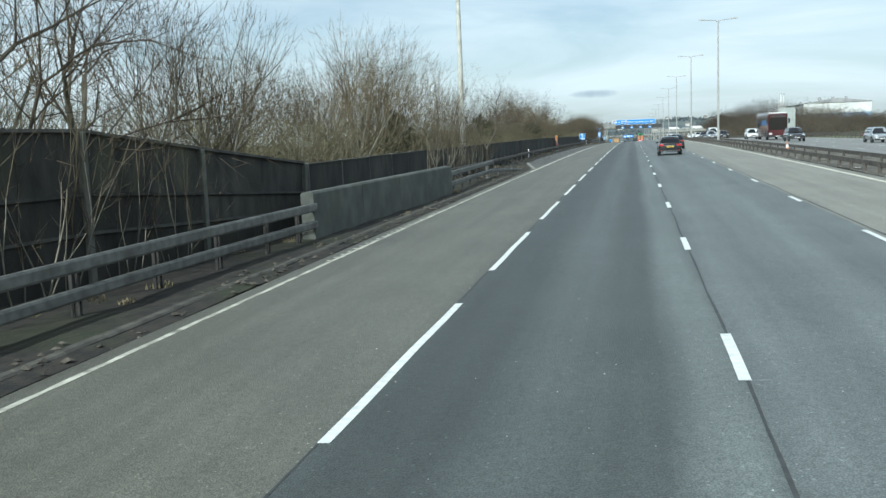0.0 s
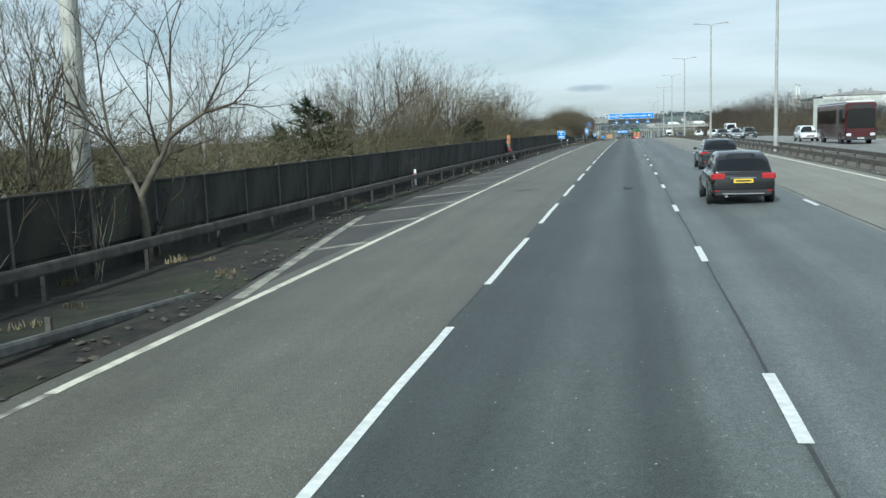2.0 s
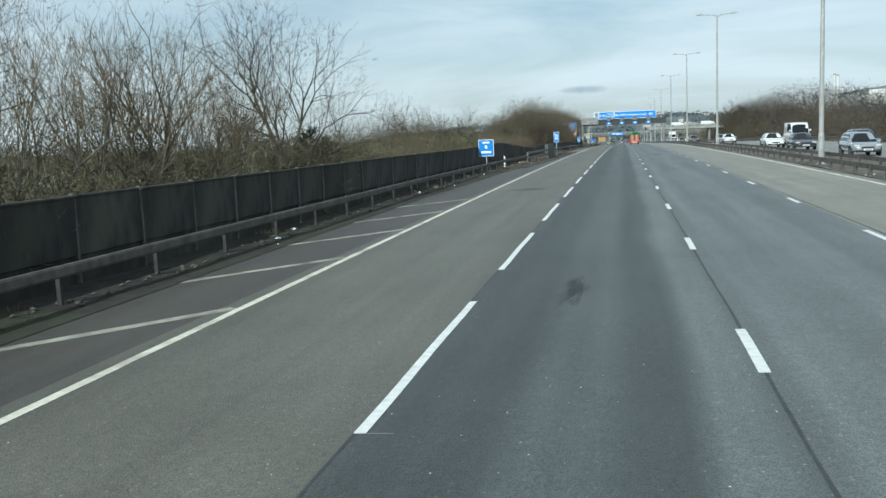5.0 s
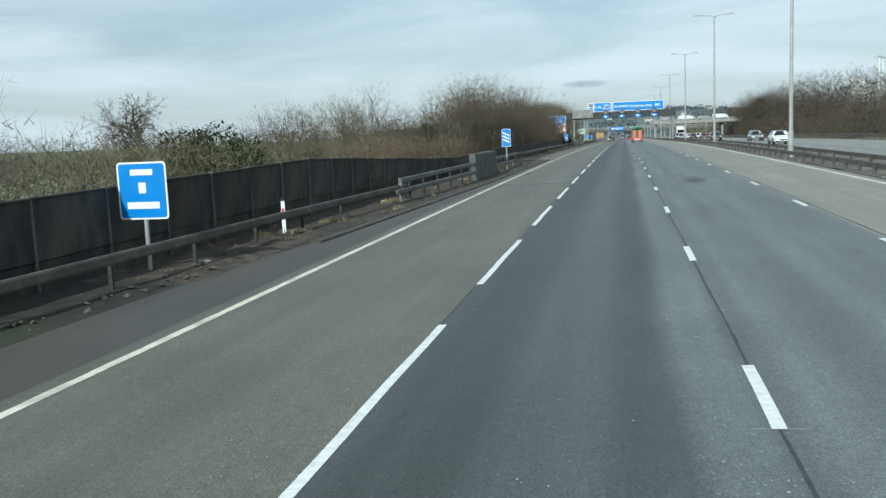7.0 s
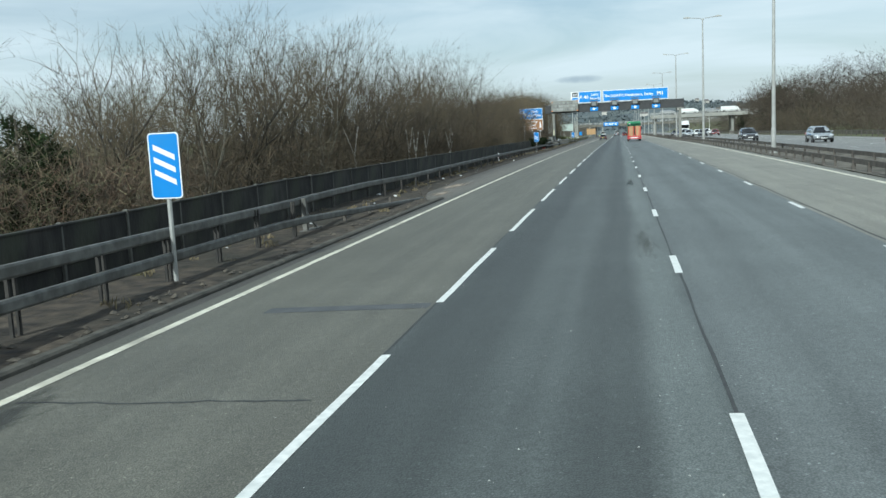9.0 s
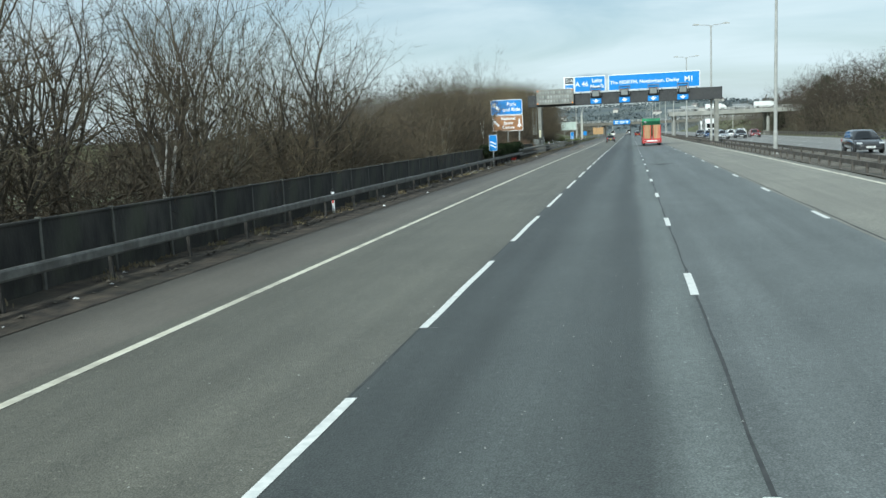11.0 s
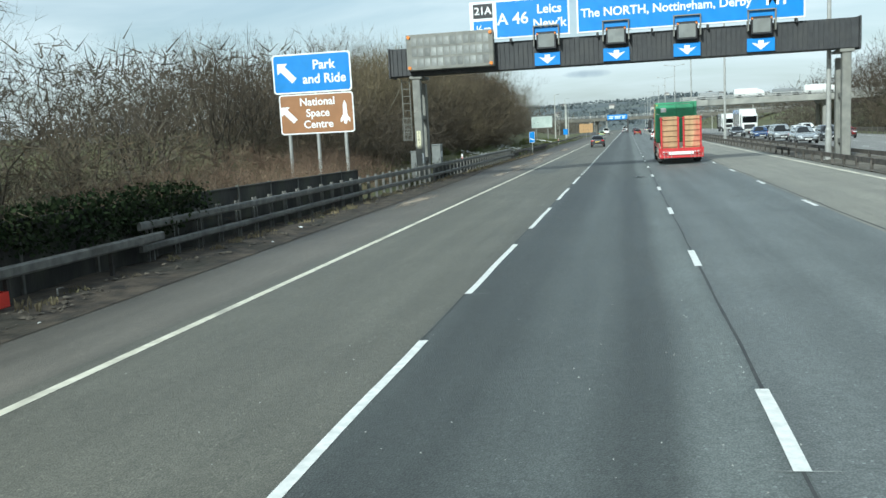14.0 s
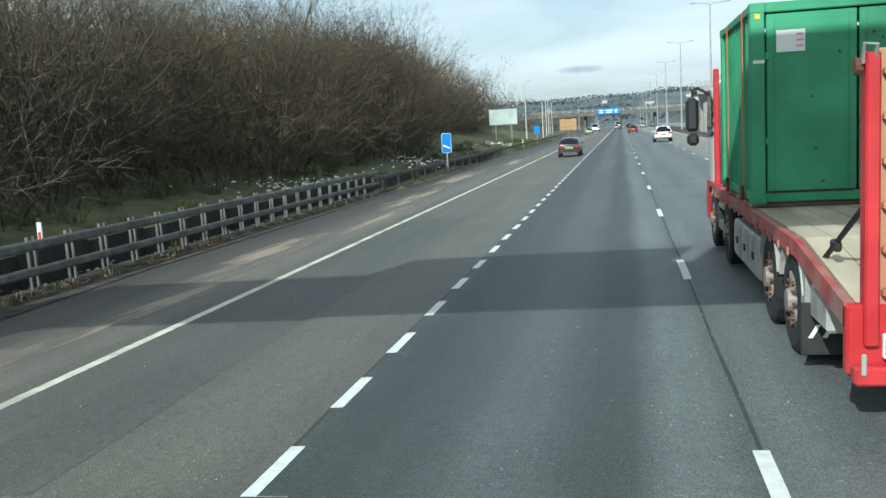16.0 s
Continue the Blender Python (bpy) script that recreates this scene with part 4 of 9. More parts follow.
def fence_run(label, y0, n, w, xf, top, bottom=-0.3):
    k = thing("noise_fence", (xf(y0), y0, prof(y0) - 0.2), label, "fence", "noise fence runs")
    o = k.matrix_basis.translation.copy()
    data = {}
    for i in range(n):
        y = y0 + i * w
        x, x2 = xf(y), xf(y + w)
        h = round(top(y) - bottom, 2)
        if h not in data:
            data[h] = (fence_panel_data(w, h), fence_post_data(h + 0.03))
        turn = -math.atan2(x2 - x, w)
        rise = slope(y) + (top(y + w) - top(y)) / w
        m = Matrix.Translation((x - o.x, y - o.y, prof(y) + bottom - o.z)) @ Matrix.Rotation(math.atan(rise), 4, "X") @ Matrix.Rotation(turn, 4, "Z")
        lean = m @ Matrix.Rotation(0.018 * math.sin(i * 2.7), 4, "Y")
        for d, nm in zip(data[h][0], ("upper_panel", "lower_panel", "capping_rail")):
            part(nm, d, None, k, m=lean if nm != "lower_panel" else m)
        part("post", data[h][1], None, k, m=m)
    return k
fence_top = lerp_table([(30, 1.62), (170, 1.64), (180, 1.76), (185, 1.85), (190, 1.72), (195, 1.52), (200, 1.38), (205, 1.20), (212, 1.04), (220, 1.08), (230, 1.22), (300, 1.30), (312, 1.34), (346, 1.26), (357, 1.18)])
fence_run("tall dark timber noise fence with pale posts", 31.6, 67, 2.4, lambda y: -8.0, fence_top)
fence_run("low dark timber noise fence with pale posts", 192.4, 68, 2.4, lerp_table([(190, -8.0), (260, -7.95), (360, -8.6)]), fence_top)
fence_run("dark timber noise fence behind the parapet wall", 17.2, 5, 3.0, lambda y: -6.45, lambda y: 1.78)
# the first stretch slants away, rising towards its far end
kf = thing("noise_fence", (-6.5, 17.0, prof(17) - 0.2), "tall dark timber fence with a sloping top and heavy posts", "fence", "noise fence runs")
o = kf.matrix_basis.translation.copy()
FP = [(-6.5, 17.0, 1.80), (-7.05, 12.0, 2.34), (-7.5, 8.2, 2.78), (-8.1, 3.2, 2.84), (-8.6, -1.8, 2.84), (-9.0, -6.8, 2.84), (-9.4, -14, 2.84)]
for (ax, ay, at_), (bx_, by, bt) in zip(FP, FP[1:]):
    L = math.hypot(bx_ - ax, by - ay)
    for nm, f0, f1, dx in (("lower_panel", 0.0, 0.385, 0.012), ("middle_panel", 0.39, 0.62, 0.0), ("upper_panel", 0.625, 1.0, -0.01)):
        q = []
        for x, y, z in ((ax, ay, at_), (bx_, by, bt)):
            for e in (dx, dx - 0.035):
                for f in (f0, f1):
                    q.append((x + e - o.x, y - o.y, prof(y) - 0.4 + (z + 0.4) * f - o.z))
        part(nm, MB().add(q, [(0, 1, 5, 4), (2, 6, 7, 3), (1, 3, 7, 5), (0, 4, 6, 2), (0, 2, 3, 1), (4, 5, 7, 6)]), M_TIMBER, kf)
    for nm, f in (("rail", 0.40), ("rail", 0.63), ("capping_rail", 1.0)):
        a = Vector((ax + 0.03 - o.x, ay - o.y, prof(ay) + (at_ + 0.4) * f - 0.4 - o.z))
        b = Vector((bx_ + 0.03 - o.x, by - o.y, prof(by) + (bt + 0.4) * f - 0.4 - o.z))
        part(nm, MB().tube([a, b], 0.05, 4), M_TIMBER, kf)
    part("post", MB().box(-0.07, 0.09, -0.09, 0.09, -0.4, at_ + 0.2, 0.015).move((ax - o.x, ay - o.y, prof(ay) - 0.2 - o.z)), M_FPOST, kf)

# ---- marker posts ----
def marker_post():
    k = thing("marker_post", (0, 0, 0), "white plastic marker post with a red reflector", "marker post", "marker posts")
    part("stake", MB().prism([(-0.05, -0.02), (0.05, -0.02), (0.05, 0.02), (0.0, 0.045), (-0.05, 0.02)], "z", -0.3, 0.82), M_SIGNW, k)
    part("reflector", MB().box(-0.032, 0.032, -0.028, -0.0205, 0.42, 0.62, 0.003), M_RED, k)
    part("cap", MB().prism([(-0.055, -0.025), (0.055, -0.025), (0.055, 0.025), (0.0, 0.05), (-0.055, 0.025)], "z", 0.82, 0.9), M_BLACK, k)
    return k
MK = marker_post()
for i, (x, y, z) in enumerate(((-7.4, 80.3, 0.02), (-6.9, 180.0, 0.1), (-7.5, 279.6, -0.05), (-9.1, 382.6, 0.36), (-9.4, 478, 0.2))):
    m = Matrix.Translation((x, y, prof(y) - 0.1 + z))
    if i == 0:
        MK.matrix_basis = m
    else:
        copy_thing(MK, m)

# ---- writing ----
def text_part(name, s, size, mat, parent, m, align="CENTER", bold=0.0):
    cu = bpy.data.curves.new(name, "FONT")
    cu.body, cu.size, cu.align_x, cu.align_y = s, size, align, "CENTER"
    cu.extrude, cu.offset = 0.003, bold
    cu.resolution_u = 3
    tmp = bpy.data.objects.new(name, cu)
    scene.collection.objects.link(tmp)
    bpy.context.view_layer.update()
    me = bpy.data.meshes.new_from_object(tmp)
    bpy.data.objects.remove(tmp)
    me.materials.clear()
    me.materials.append(mat)
    ob = new(name, me)
    ob.parent = parent
    ob.matrix_basis = m
    return ob
FACE = Matrix.Rotation(radians(90), 4, "X")      # text that faces back along the road

def rounded(w, h, r, n=5):
    pts = []
    for cx, cy, a0 in ((w / 2 - r, h / 2 - r, 0), (-w / 2 + r, h / 2 - r, 90), (-w / 2 + r, -h / 2 + r, 180), (w / 2 - r, -h / 2 + r, 270)):
        for i in range(n + 1):
            a = radians(a0 + 90 * i / n)
            pts.append((cx + r * math.cos(a), cy + r * math.sin(a)))
    return pts
def plate(parent, name, cx, cz_, w, h, mat, y0=0.0, th=0.02, r=0.06, border=None, bw=0.04, backmat=None):
    """A sign plate facing -y with a rim of another colour; returns the plate."""
    p = part(name, MB().prism([(cx + a, cz_ + b) for a, b in rounded(w, h, r)], "y", y0, y0 + th), border or mat, parent)
    if border:
        part("face", MB().prism([(cx + a, cz_ + b) for a, b in rounded(w - 2 * bw, h - 2 * bw, max(0.01, r - bw / 2))], "y", y0 - 0.004, y0), mat, p)
    return p
def arrow_shape(s):
    """A broad sign arrow that points up-left."""
    base = [(-0.5, 0.5), (0.06, 0.5), (-0.1, 0.34), (0.5, -0.26), (0.26, -0.5), (-0.34, 0.1), (-0.5, -0.06)]
    return [(a * s, b * s) for a, b in base]

def countdown_marker(bars, x, y, z0, zc, w=0.62, h=1.22):
    """A blue countdown marker on one post. zc: height of the plate's middle."""
    k = thing("countdown_sign", (x, y, z0), "blue countdown marker with %s white slanting bar%s on a grey post" % ({1: "one", 2: "two", 3: "three"}[bars], "" if bars == 1 else "s"), "road sign", "countdown signs")
    part("post", MB().tube([(0, 0.05, -0.4), (0, 0.05, zc + h * 0.4)], 0.045, 8), M_POLE, k)
    p = plate(k, "plate", 0, zc, w, h, M_BLUE, 0.0, 0.012, 0.07, M_SIGNW, 0.022)
    for i in range(bars):
        c = zc + (0.20 if bars == 3 else (0.02 if bars == 2 else -0.22)) - i * (0.23 if bars == 3 else 0.25) + (0.0 if bars != 3 else 0.06)
        part("bar", MB().prism([(-0.21, c + 0.14), (0.21, c - 0.06), (0.21, c - 0.16), (-0.21, c + 0.04)], "y", -0.007, -0.004), M_SIGNW, p)
countdown_marker(3, -5.62, 218.7, prof(218.7) - 0.1, 2.2)
countdown_marker(2, -7.72, 318.7, prof(318.7) - 0.1, 1.84)
countdown_marker(1, -8.2, 422.1, prof(422.1) - 0.1, 1.82)

# small blue information sign before the first parapet
k = thing("information_sign", (-7.35, 173.5, prof(173.5) - 0.15), "blue square sign with white lines on one post", "road sign")
part("post", MB().tube([(0, 0.05, -0.4), (0, 0.05, 2.1)], 0.045, 8), M_POLE, k)
p = plate(k, "plate", 0, 1.72, 1.10, 1.18, M_BLUE, 0.0, 0.012, 0.08, M_SIGNW, 0.035)
for cx, c, w, h in ((0, 2.1, 0.5, 0.12), (0, 1.78, 0.16, 0.22), (0, 1.42, 0.72, 0.14)):
    part("line", MB().box(cx - w / 2, cx + w / 2, -0.007, -0.004, c - h / 2, c + h / 2), M_SIGNW, p)

M_SCREEN = pmat("screen_grey", (0.07, 0.075, 0.075), (0.12, 0.125, 0.12), 3, 0.6, spots=(0.05, 0.05, 0.045), spot_amt=0.5, bump=0.05)
# roadside telephone with its orange cabinet and wing screens
k = thing("roadside_telephone", (-7.62, 115.7, prof(115.7) - 0.15), "orange and grey roadside telephone between slanting grey screens", "telephone")
part("pillar", MB().box(-0.12, 0.12, -0.08, 0.12, 0.3, 1.35, 0.02), M_CAB, k)
part("collar", MB().box(-0.125, 0.125, -0.085, 0.125, 1.12, 1.34, 0.02), M_CAB, k)
part("foot", MB().box(-0.07, 0.07, -0.05, 0.08, -0.3, 0.32, 0.01), M_GBEAM, k)
part("cabinet", MB().box(-0.135, 0.135, -0.12, 0.12, 1.34, 2.06, 0.02), M_ORANGE, k)
part("symbol", MB().prism([(a, 1.68 + b) for a, b in ((-0.07, 0.1), (0.03, 0.14), (0.05, 0.07), (-0.01, 0.03), (0.0, -0.06), (0.06, -0.09), (0.02, -0.15), (-0.06, -0.1))], "y", -0.126, -0.120), M_SIGNK, k)
part("band", MB().box(0.03, 0.123, -0.086, -0.08, 0.45, 1.1), M_RED, k)
part("screen", MB().prism([(-0.05, 0.15), (-0.1, 1.75), (-0.42, 1.25), (-0.4, 1.0)], "y", 0.14, 0.18), M_SCREEN, k)
part("screen", MB().prism([(0.14, 1.2), (0.5, 0.25), (0.3, -0.3), (-0.05, 0.15)], "y", 0.14, 0.18), M_SCREEN, k)
part("screen_edge", MB().tube([(-0.42, 0.12, 1.25), (-0.03, 0.12, 0.12)], 0.025, 5), M_GBEAM, k)
part("screen_edge", MB().tube([(0.14, 0.12, 1.2), (0.5, 0.12, 0.25)], 0.025, 5), M_GBEAM, k)

# ---- lamp columns ----
def lamp_column(h=14.9):
    k = thing("street_lamp", (0, 0, 0), "tall grey steel lamp column with twin arms", "street lamp", "central reserve lamps")
    part("column", MB().tube([(0, 0, -0.3), (0, 0, 1.6), (0, 0, 1.7), (0, 0, h)], [0.17, 0.165, 0.135, 0.075], 10), M_POLE, k)
    part("base_plate", MB().box(-0.25, 0.25, -0.25, 0.25, -0.02, 0.05, 0.01), M_POLE, k)
    for s in (-1, 1):
        a = part("arm", MB().tube([(0, 0, h - 0.25), (s * 0.3, 0, h + 0.02), (s * 1.2, 0, h + 0.1), (s * 1.6, 0, h + 0.12)], 0.04, 6), M_POLE, k)
        mb = MB()
        mb.prism([(s * 1.45, h + 0.08), (s * 2.25, h + 0.10), (s * 2.25, h + 0.19), (s * 2.0, h + 0.27), (s * 1.45, h + 0.22)], "y", -0.13, 0.13)
        part("lantern", mb, M_POLE, a)
    return k
LAMP = lamp_column()
for i, y in enumerate((109.3, 162.2, 217.5, 267.0, 318.0, 370.5, 422.0, 474.0, 526.0, 578.0, 630.0, 684.0, 740.0, 800.0, 860.0)):
    m = Matrix.Translation((12.8 + (0.9 if i == 0 else 0) * 0, y, rz(12.8, y)))
    if i == 0:
        LAMP.matrix_basis = m
    else:
        copy_thing(LAMP, m)
# thick pale mast behind the fence
k = thing("mast", (-9.65, 57.9, land(-9.65, 57.9)), "thick pale concrete mast behind the fence", "mast")
part("shaft", MB().tube([(0, 0, -0.5), (0, 0, 4), (0, 0, 9), (0, 0, 17)], [0.23, 0.21, 0.18, 0.11], 14), M_MAST, k)
part("collar", MB().tube([(0, 0, 16.6), (0, 0, 17.1)], 0.17, 12), M_POLE, k)

# ---- direction signs before the gantry ----
k = thing("direction_sign", (-12.35, 361.4, prof(361.4)), "blue and brown direction signs on three grey posts", "road sign")
for x in (-1.35, 0.1, 1.5):
    part("post", MB().tube([(x, 0.09, -1.2), (x, 0.09, 6.4)], 0.085, 10), M_POLE, k)
pb = plate(k, "blue_plate", 0.0, 5.72, 3.95, 1.88, M_BLUE, 0.0, 0.03, 0.16, M_SIGNW, 0.07)
text_part("text", "Park", 0.62, M_SIGNW, pb, Matrix.Translation((0.62, -0.006, 6.08)) @ FACE, bold=0.012)
text_part("text", "and Ride", 0.62, M_SIGNW, pb, Matrix.Translation((0.62, -0.006, 5.42)) @ FACE, bold=0.012)
part("arrow", MB().prism([(-1.25 + a, 5.75 + b) for a, b in arrow_shape(0.95)], "y", -0.008, -0.004), M_SIGNW, pb)
pn = plate(k, "brown_plate", 0.12, 3.78, 3.75, 1.92, M_BROWN, 0.0, 0.03, 0.14, M_SIGNW, 0.06)
for s, z in (("National", 4.34), ("Space", 3.80), ("Centre", 3.26)):
    text_part("text", s, 0.52, M_SIGNW, pn, Matrix.Translation((0.18, -0.006, z)) @ FACE, bold=0.010)
part("arrow", MB().prism([(-1.28 + a, 3.75 + b) for a, b in arrow_shape(0.80)], "y", -0.008, -0.004), M_SIGNW, pn)
part("rocket_symbol", MB().prism([(1.55 + a, 3.78 + b) for a, b in ((0, 0.58), (0.09, 0.36), (0.11, -0.1), (0.24, -0.32), (0.24, -0.48), (0.1, -0.38), (0.05, -0.56), (-0.05, -0.56), (-0.1, -0.38), (-0.24, -0.48), (-0.24, -0.32), (-0.11, -0.1), (-0.09, 0.36))], "y", -0.008, -0.004), M_SIGNW, pn)

# ---- overhead gantry ----
GY = 369.0
gz = prof(GY)
G = thing("gantry", (0, GY, gz), "dark clad overhead sign gantry on grey steel legs", "gantry")
part("beam", MB().box(-10.4, 13.9, -0.05, 1.25, 5.78, 7.28, 0.03), M_GBEAM, G)
D_RIB2 = MB().box(-0.03, 0.03, -0.095, -0.05, 5.80, 7.26, 0.008).data("rib", M_GBEAM)
for i in range(96):
    part("rib", D_RIB2, None, G, m=Matrix.Translation((-10.25 + i * 0.25, 0, 0)))
for s in (0, 1):
    part("end_cap", MB().box(-10.5 if s == 0 else 13.9, -10.4 if s == 0 else 14.0, -0.12, 1.3, 5.7, 7.34, 0.02), M_GBEAM, G)
for x in (-9.0, 13.35):
    leg = part("leg", MB().box(x - 0.22, x + 0.22, -0.02, 0.40, -0.5, 5.76, 0.03), M_GLEG, G)
    part("rear_leg", MB().box(x - 0.20, x + 0.20, 1.5, 1.86, -0.5, 5.4, 0.03), M_GLEG, leg)
    part("head_plate", MB().box(x - 0.35, x + 0.35, -0.1, 1.9, 5.60, 5.76, 0.02), M_GLEG, leg)
    for z in (1.0, 3.35):
        part("cross_tie", MB().box(x - 0.1, x + 0.1, 0.40, 1.5, z, z + 0.25, 0.02), M_GLEG, leg)
    part("footing", MB().box(x - 0.7, x + 0.7, -0.5, 2.3, -0.9, -0.12, 0.04), M_KERB, leg)
# number board and small plate on the nearside leg
nb = part("number_board", MB().box(-9.11, -8.89, -0.045, -0.025, 1.75, 2.75, 0.01), plain("board_cream", (0.62, 0.58, 0.40), 0.6), G)
for i, c in enumerate("3587A"):
    text_part("text", c, 0.19, M_SIGNK, nb, Matrix.Translation((-9.0, -0.048, 2.63 - i * 0.19)) @ FACE)
part("white_plate", MB().box(-8.86, -8.77, -0.04, -0.022, 0.9, 1.5, 0.01), M_SIGNW, G)
# caged ladder on the back of the leg
lad = part("ladder", MB().tube([(-9.95, 0.5, 2.2), (-9.95, 0.5, 5.7)], 0.03, 6).tube([(-9.5, 0.5, 2.2), (-9.5, 0.5, 5.7)], 0.03, 6), M_GLEG, G)
for i in range(9):
    part("rung", MB().tube([(-9.97, 0.5, 2.3 + 0.4 * i), (-9.48, 0.5, 2.3 + 0.4 * i)], 0.02, 5), M_GLEG, lad)
mesh_cage = MB()
for i in range(8):
    mesh_cage.tube([(-10.0 + 0.075 * i, 0.42, 2.2), (-10.0 + 0.075 * i, 0.42, 3.5)], 0.012, 4)
for i in range(5):
    mesh_cage.tube([(-10.02, 0.42, 2.25 + 0.3 * i), (-9.45, 0.42, 2.25 + 0.3 * i)], 0.012, 4)
part("cage", mesh_cage, M_GLEG, lad)
# variable message sign
ms = part("message_sign", MB().box(-9.3, -4.5, -0.62, -0.09, 6.02, 7.95, 0.04), M_GLEG, G, "grey message sign with blank character cells")
M_CELL = pmat("message_cell", (0.17, 0.175, 0.165), (0.27, 0.275, 0.26), 3, 0.5, bump=0.0, vary=0.35)
D_CELL = MB().box(-0.15, 0.15, -0.635, -0.622, -0.22, 0.22, 0.006).data("cell", M_CELL)
for r in range(3):
    for c in range(12):
        part("cell", D_CELL, None, ms, m=Matrix.Translation((-8.86 + c * 0.36, 0, 6.42 + r * 0.56)))
for x in (-9.15, -4.65):
    for z in (6.17, 7.80):
        part("lantern", MB().tube([(x, -0.70, z), (x, -0.62, z)], 0.09, 10), M_AMBER, ms)
# lane signals with hoods, and blue arrow plates below
for i, x in enumerate((-1.68, 1.95, 5.55, 9.2)):
    sg = part("lane_signal", MB().box(x - 0.52, x + 0.52, -0.5, -0.1, 6.72, 7.62, 0.03), M_SIGNK, G)
    part("screen", MB().box(x - 0.42, x + 0.42, -0.515, -0.502, 6.82, 7.5, 0.005), M_CAB, sg)
    fr_ = MB()
    for a in (-0.66, 0.66):
        fr_.box(x + a - 0.03, x + a + 0.03, -0.6, -0.1, 6.9, 7.95, 0.005)
    fr_.box(x - 0.7, x + 0.7, -0.6, -0.1, 7.9, 7.96, 0.005)
    part("hood_frame", fr_, M_GLEG, sg)
    for a in (-0.47, 0.47):
        part("amber_lamp", MB().tube([(x + a, -0.53, 7.52), (x + a, -0.5, 7.52)], 0.05, 8), M_AMBER, sg)
    ap = part("arrow_plate", MB().box(x - 0.68, x + 0.68, -0.17, -0.12, 5.88, 6.56, 0.01), M_BLUE, G)
    part("arrow", MB().prism([(x + a, 6.22 + b) for a, b in ((-0.14, 0.22), (0.14, 0.22), (0.14, 0.05), (0.46, 0.12), (0.0, -0.25), (-0.46, 0.12), (-0.14, 0.05))], "y", -0.182, -0.172), M_SIGNW, ap)
# direction panels on top
jp = part("junction_panel", MB().box(-5.75, -4.40, -0.42, -0.36, 7.42, 9.42, 0.01), M_SIGNW, G, "white panel with the junction number and distance")
part("number_plate", MB().box(-5.55, -4.5, -0.432, -0.422, 8.55, 9.3), M_SIGNK, jp)
part("distance_plate", MB().box(-5.55, -4.5, -0.432, -0.422, 7.55, 8.4), M_BLUE, jp)
text_part("text", "21A", 0.55, M_SIGNW, jp, Matrix.Translation((-5.02, -0.436, 8.92)) @ FACE, bold=0.008)
text_part("text", "½m", 0.52, M_SIGNW, jp, Matrix.Translation((-5.02, -0.436, 7.97)) @ FACE, bold=0.008)
def overhead(name, x0, x1):
    p = part(name, MB().box(x0, x1, -0.42, -0.36, 7.40, 9.42, 0.02), M_SIGNW, G)
    part("face", MB().box(x0 + 0.09, x1 - 0.09, -0.430, -0.421, 7.49, 9.33, 0.004), M_BLUE, p)
    return p
p1 = overhead("exit_panel", -4.38, -0.42)
text_part("text", "A 46", 0.86, M_SIGNW, p1, Matrix.Translation((-3.42, -0.435, 8.40)) @ FACE, bold=0.012)
text_part("text", "Leics", 0.66, M_SIGNW, p1, Matrix.Translation((-1.48, -0.435, 8.80)) @ FACE, bold=0.012)
text_part("text", "New’k", 0.66, M_SIGNW, p1, Matrix.Translation((-1.48, -0.435, 8.06)) @ FACE, bold=0.012)
p2 = overhead("ahead_panel", -0.05, 11.30)
text_part("text", "The NORTH, Nottingham, Derby", 0.62, M_SIGNW, p2, Matrix.Translation((4.45, -0.435, 8.40)) @ FACE, bold=0.012)
text_part("text", "M1", 0.90, M_SIGNW, p2, Matrix.Translation((9.95, -0.435, 8.42)) @ FACE, bold=0.02)
for x in (-5.0, -3.6, -1.2, 1.0, 3.8, 6.6, 9.4, 10.9):
    part("sign_bracket", MB().box(x - 0.05, x + 0.05, -0.36, 0.1, 7.2, 9.1, 0.01), M_GBEAM, G)
# roadside cabinets beyond the leg
def cabinet(x, y, w, d, h, label):
    c = thing("roadside_cabinet", (x, y, prof(y) - 0.12), label, "cabinet", "roadside cabinets")
    part("plinth", MB().box(-w / 2 - 0.04, w / 2 + 0.04, -d / 2 - 0.04, d / 2 + 0.04, -0.3, 0.12, 0.02), M_KERB, c)
    part("body", MB().box(-w / 2, w / 2, -d / 2, d / 2, 0.12, h, 0.02), M_CAB, c)
    part("lid", MB().box(-w / 2 - 0.03, w / 2 + 0.03, -d / 2 - 0.03, d / 2 + 0.03, h, h + 0.07, 0.02), M_CAB, c)
    dr = part("door", MB().box(-w / 2 + 0.04, w / 2 - 0.04, -d / 2 - 0.012, -d / 2 - 0.001, 0.2, h - 0.06, 0.008), M_CAB, c)
    part("handle", MB().box(w / 2 - 0.14, w / 2 - 0.10, -d / 2 - 0.04, -d / 2 - 0.013, h * 0.5, h * 0.5 + 0.16, 0.008), M_BLACK, dr)
    part("notice", MB().box(w / 2 + 0.001, w / 2 + 0.006, -d * 0.25, d * 0.2, h * 0.62, h * 0.82), M_SIGNW, c)
cabinet(-9.45, 375.8, 0.58, 0.6, 1.95, "tall grey steel roadside cabinet with white notices")
cabinet(-9.75, 373.8, 0.36, 0.4, 1.6, "narrow grey steel roadside cabinet")
cabinet(-10.0, 371.9, 0.4, 0.4, 1.65, "narrow grey steel roadside cabinet behind the gantry leg")

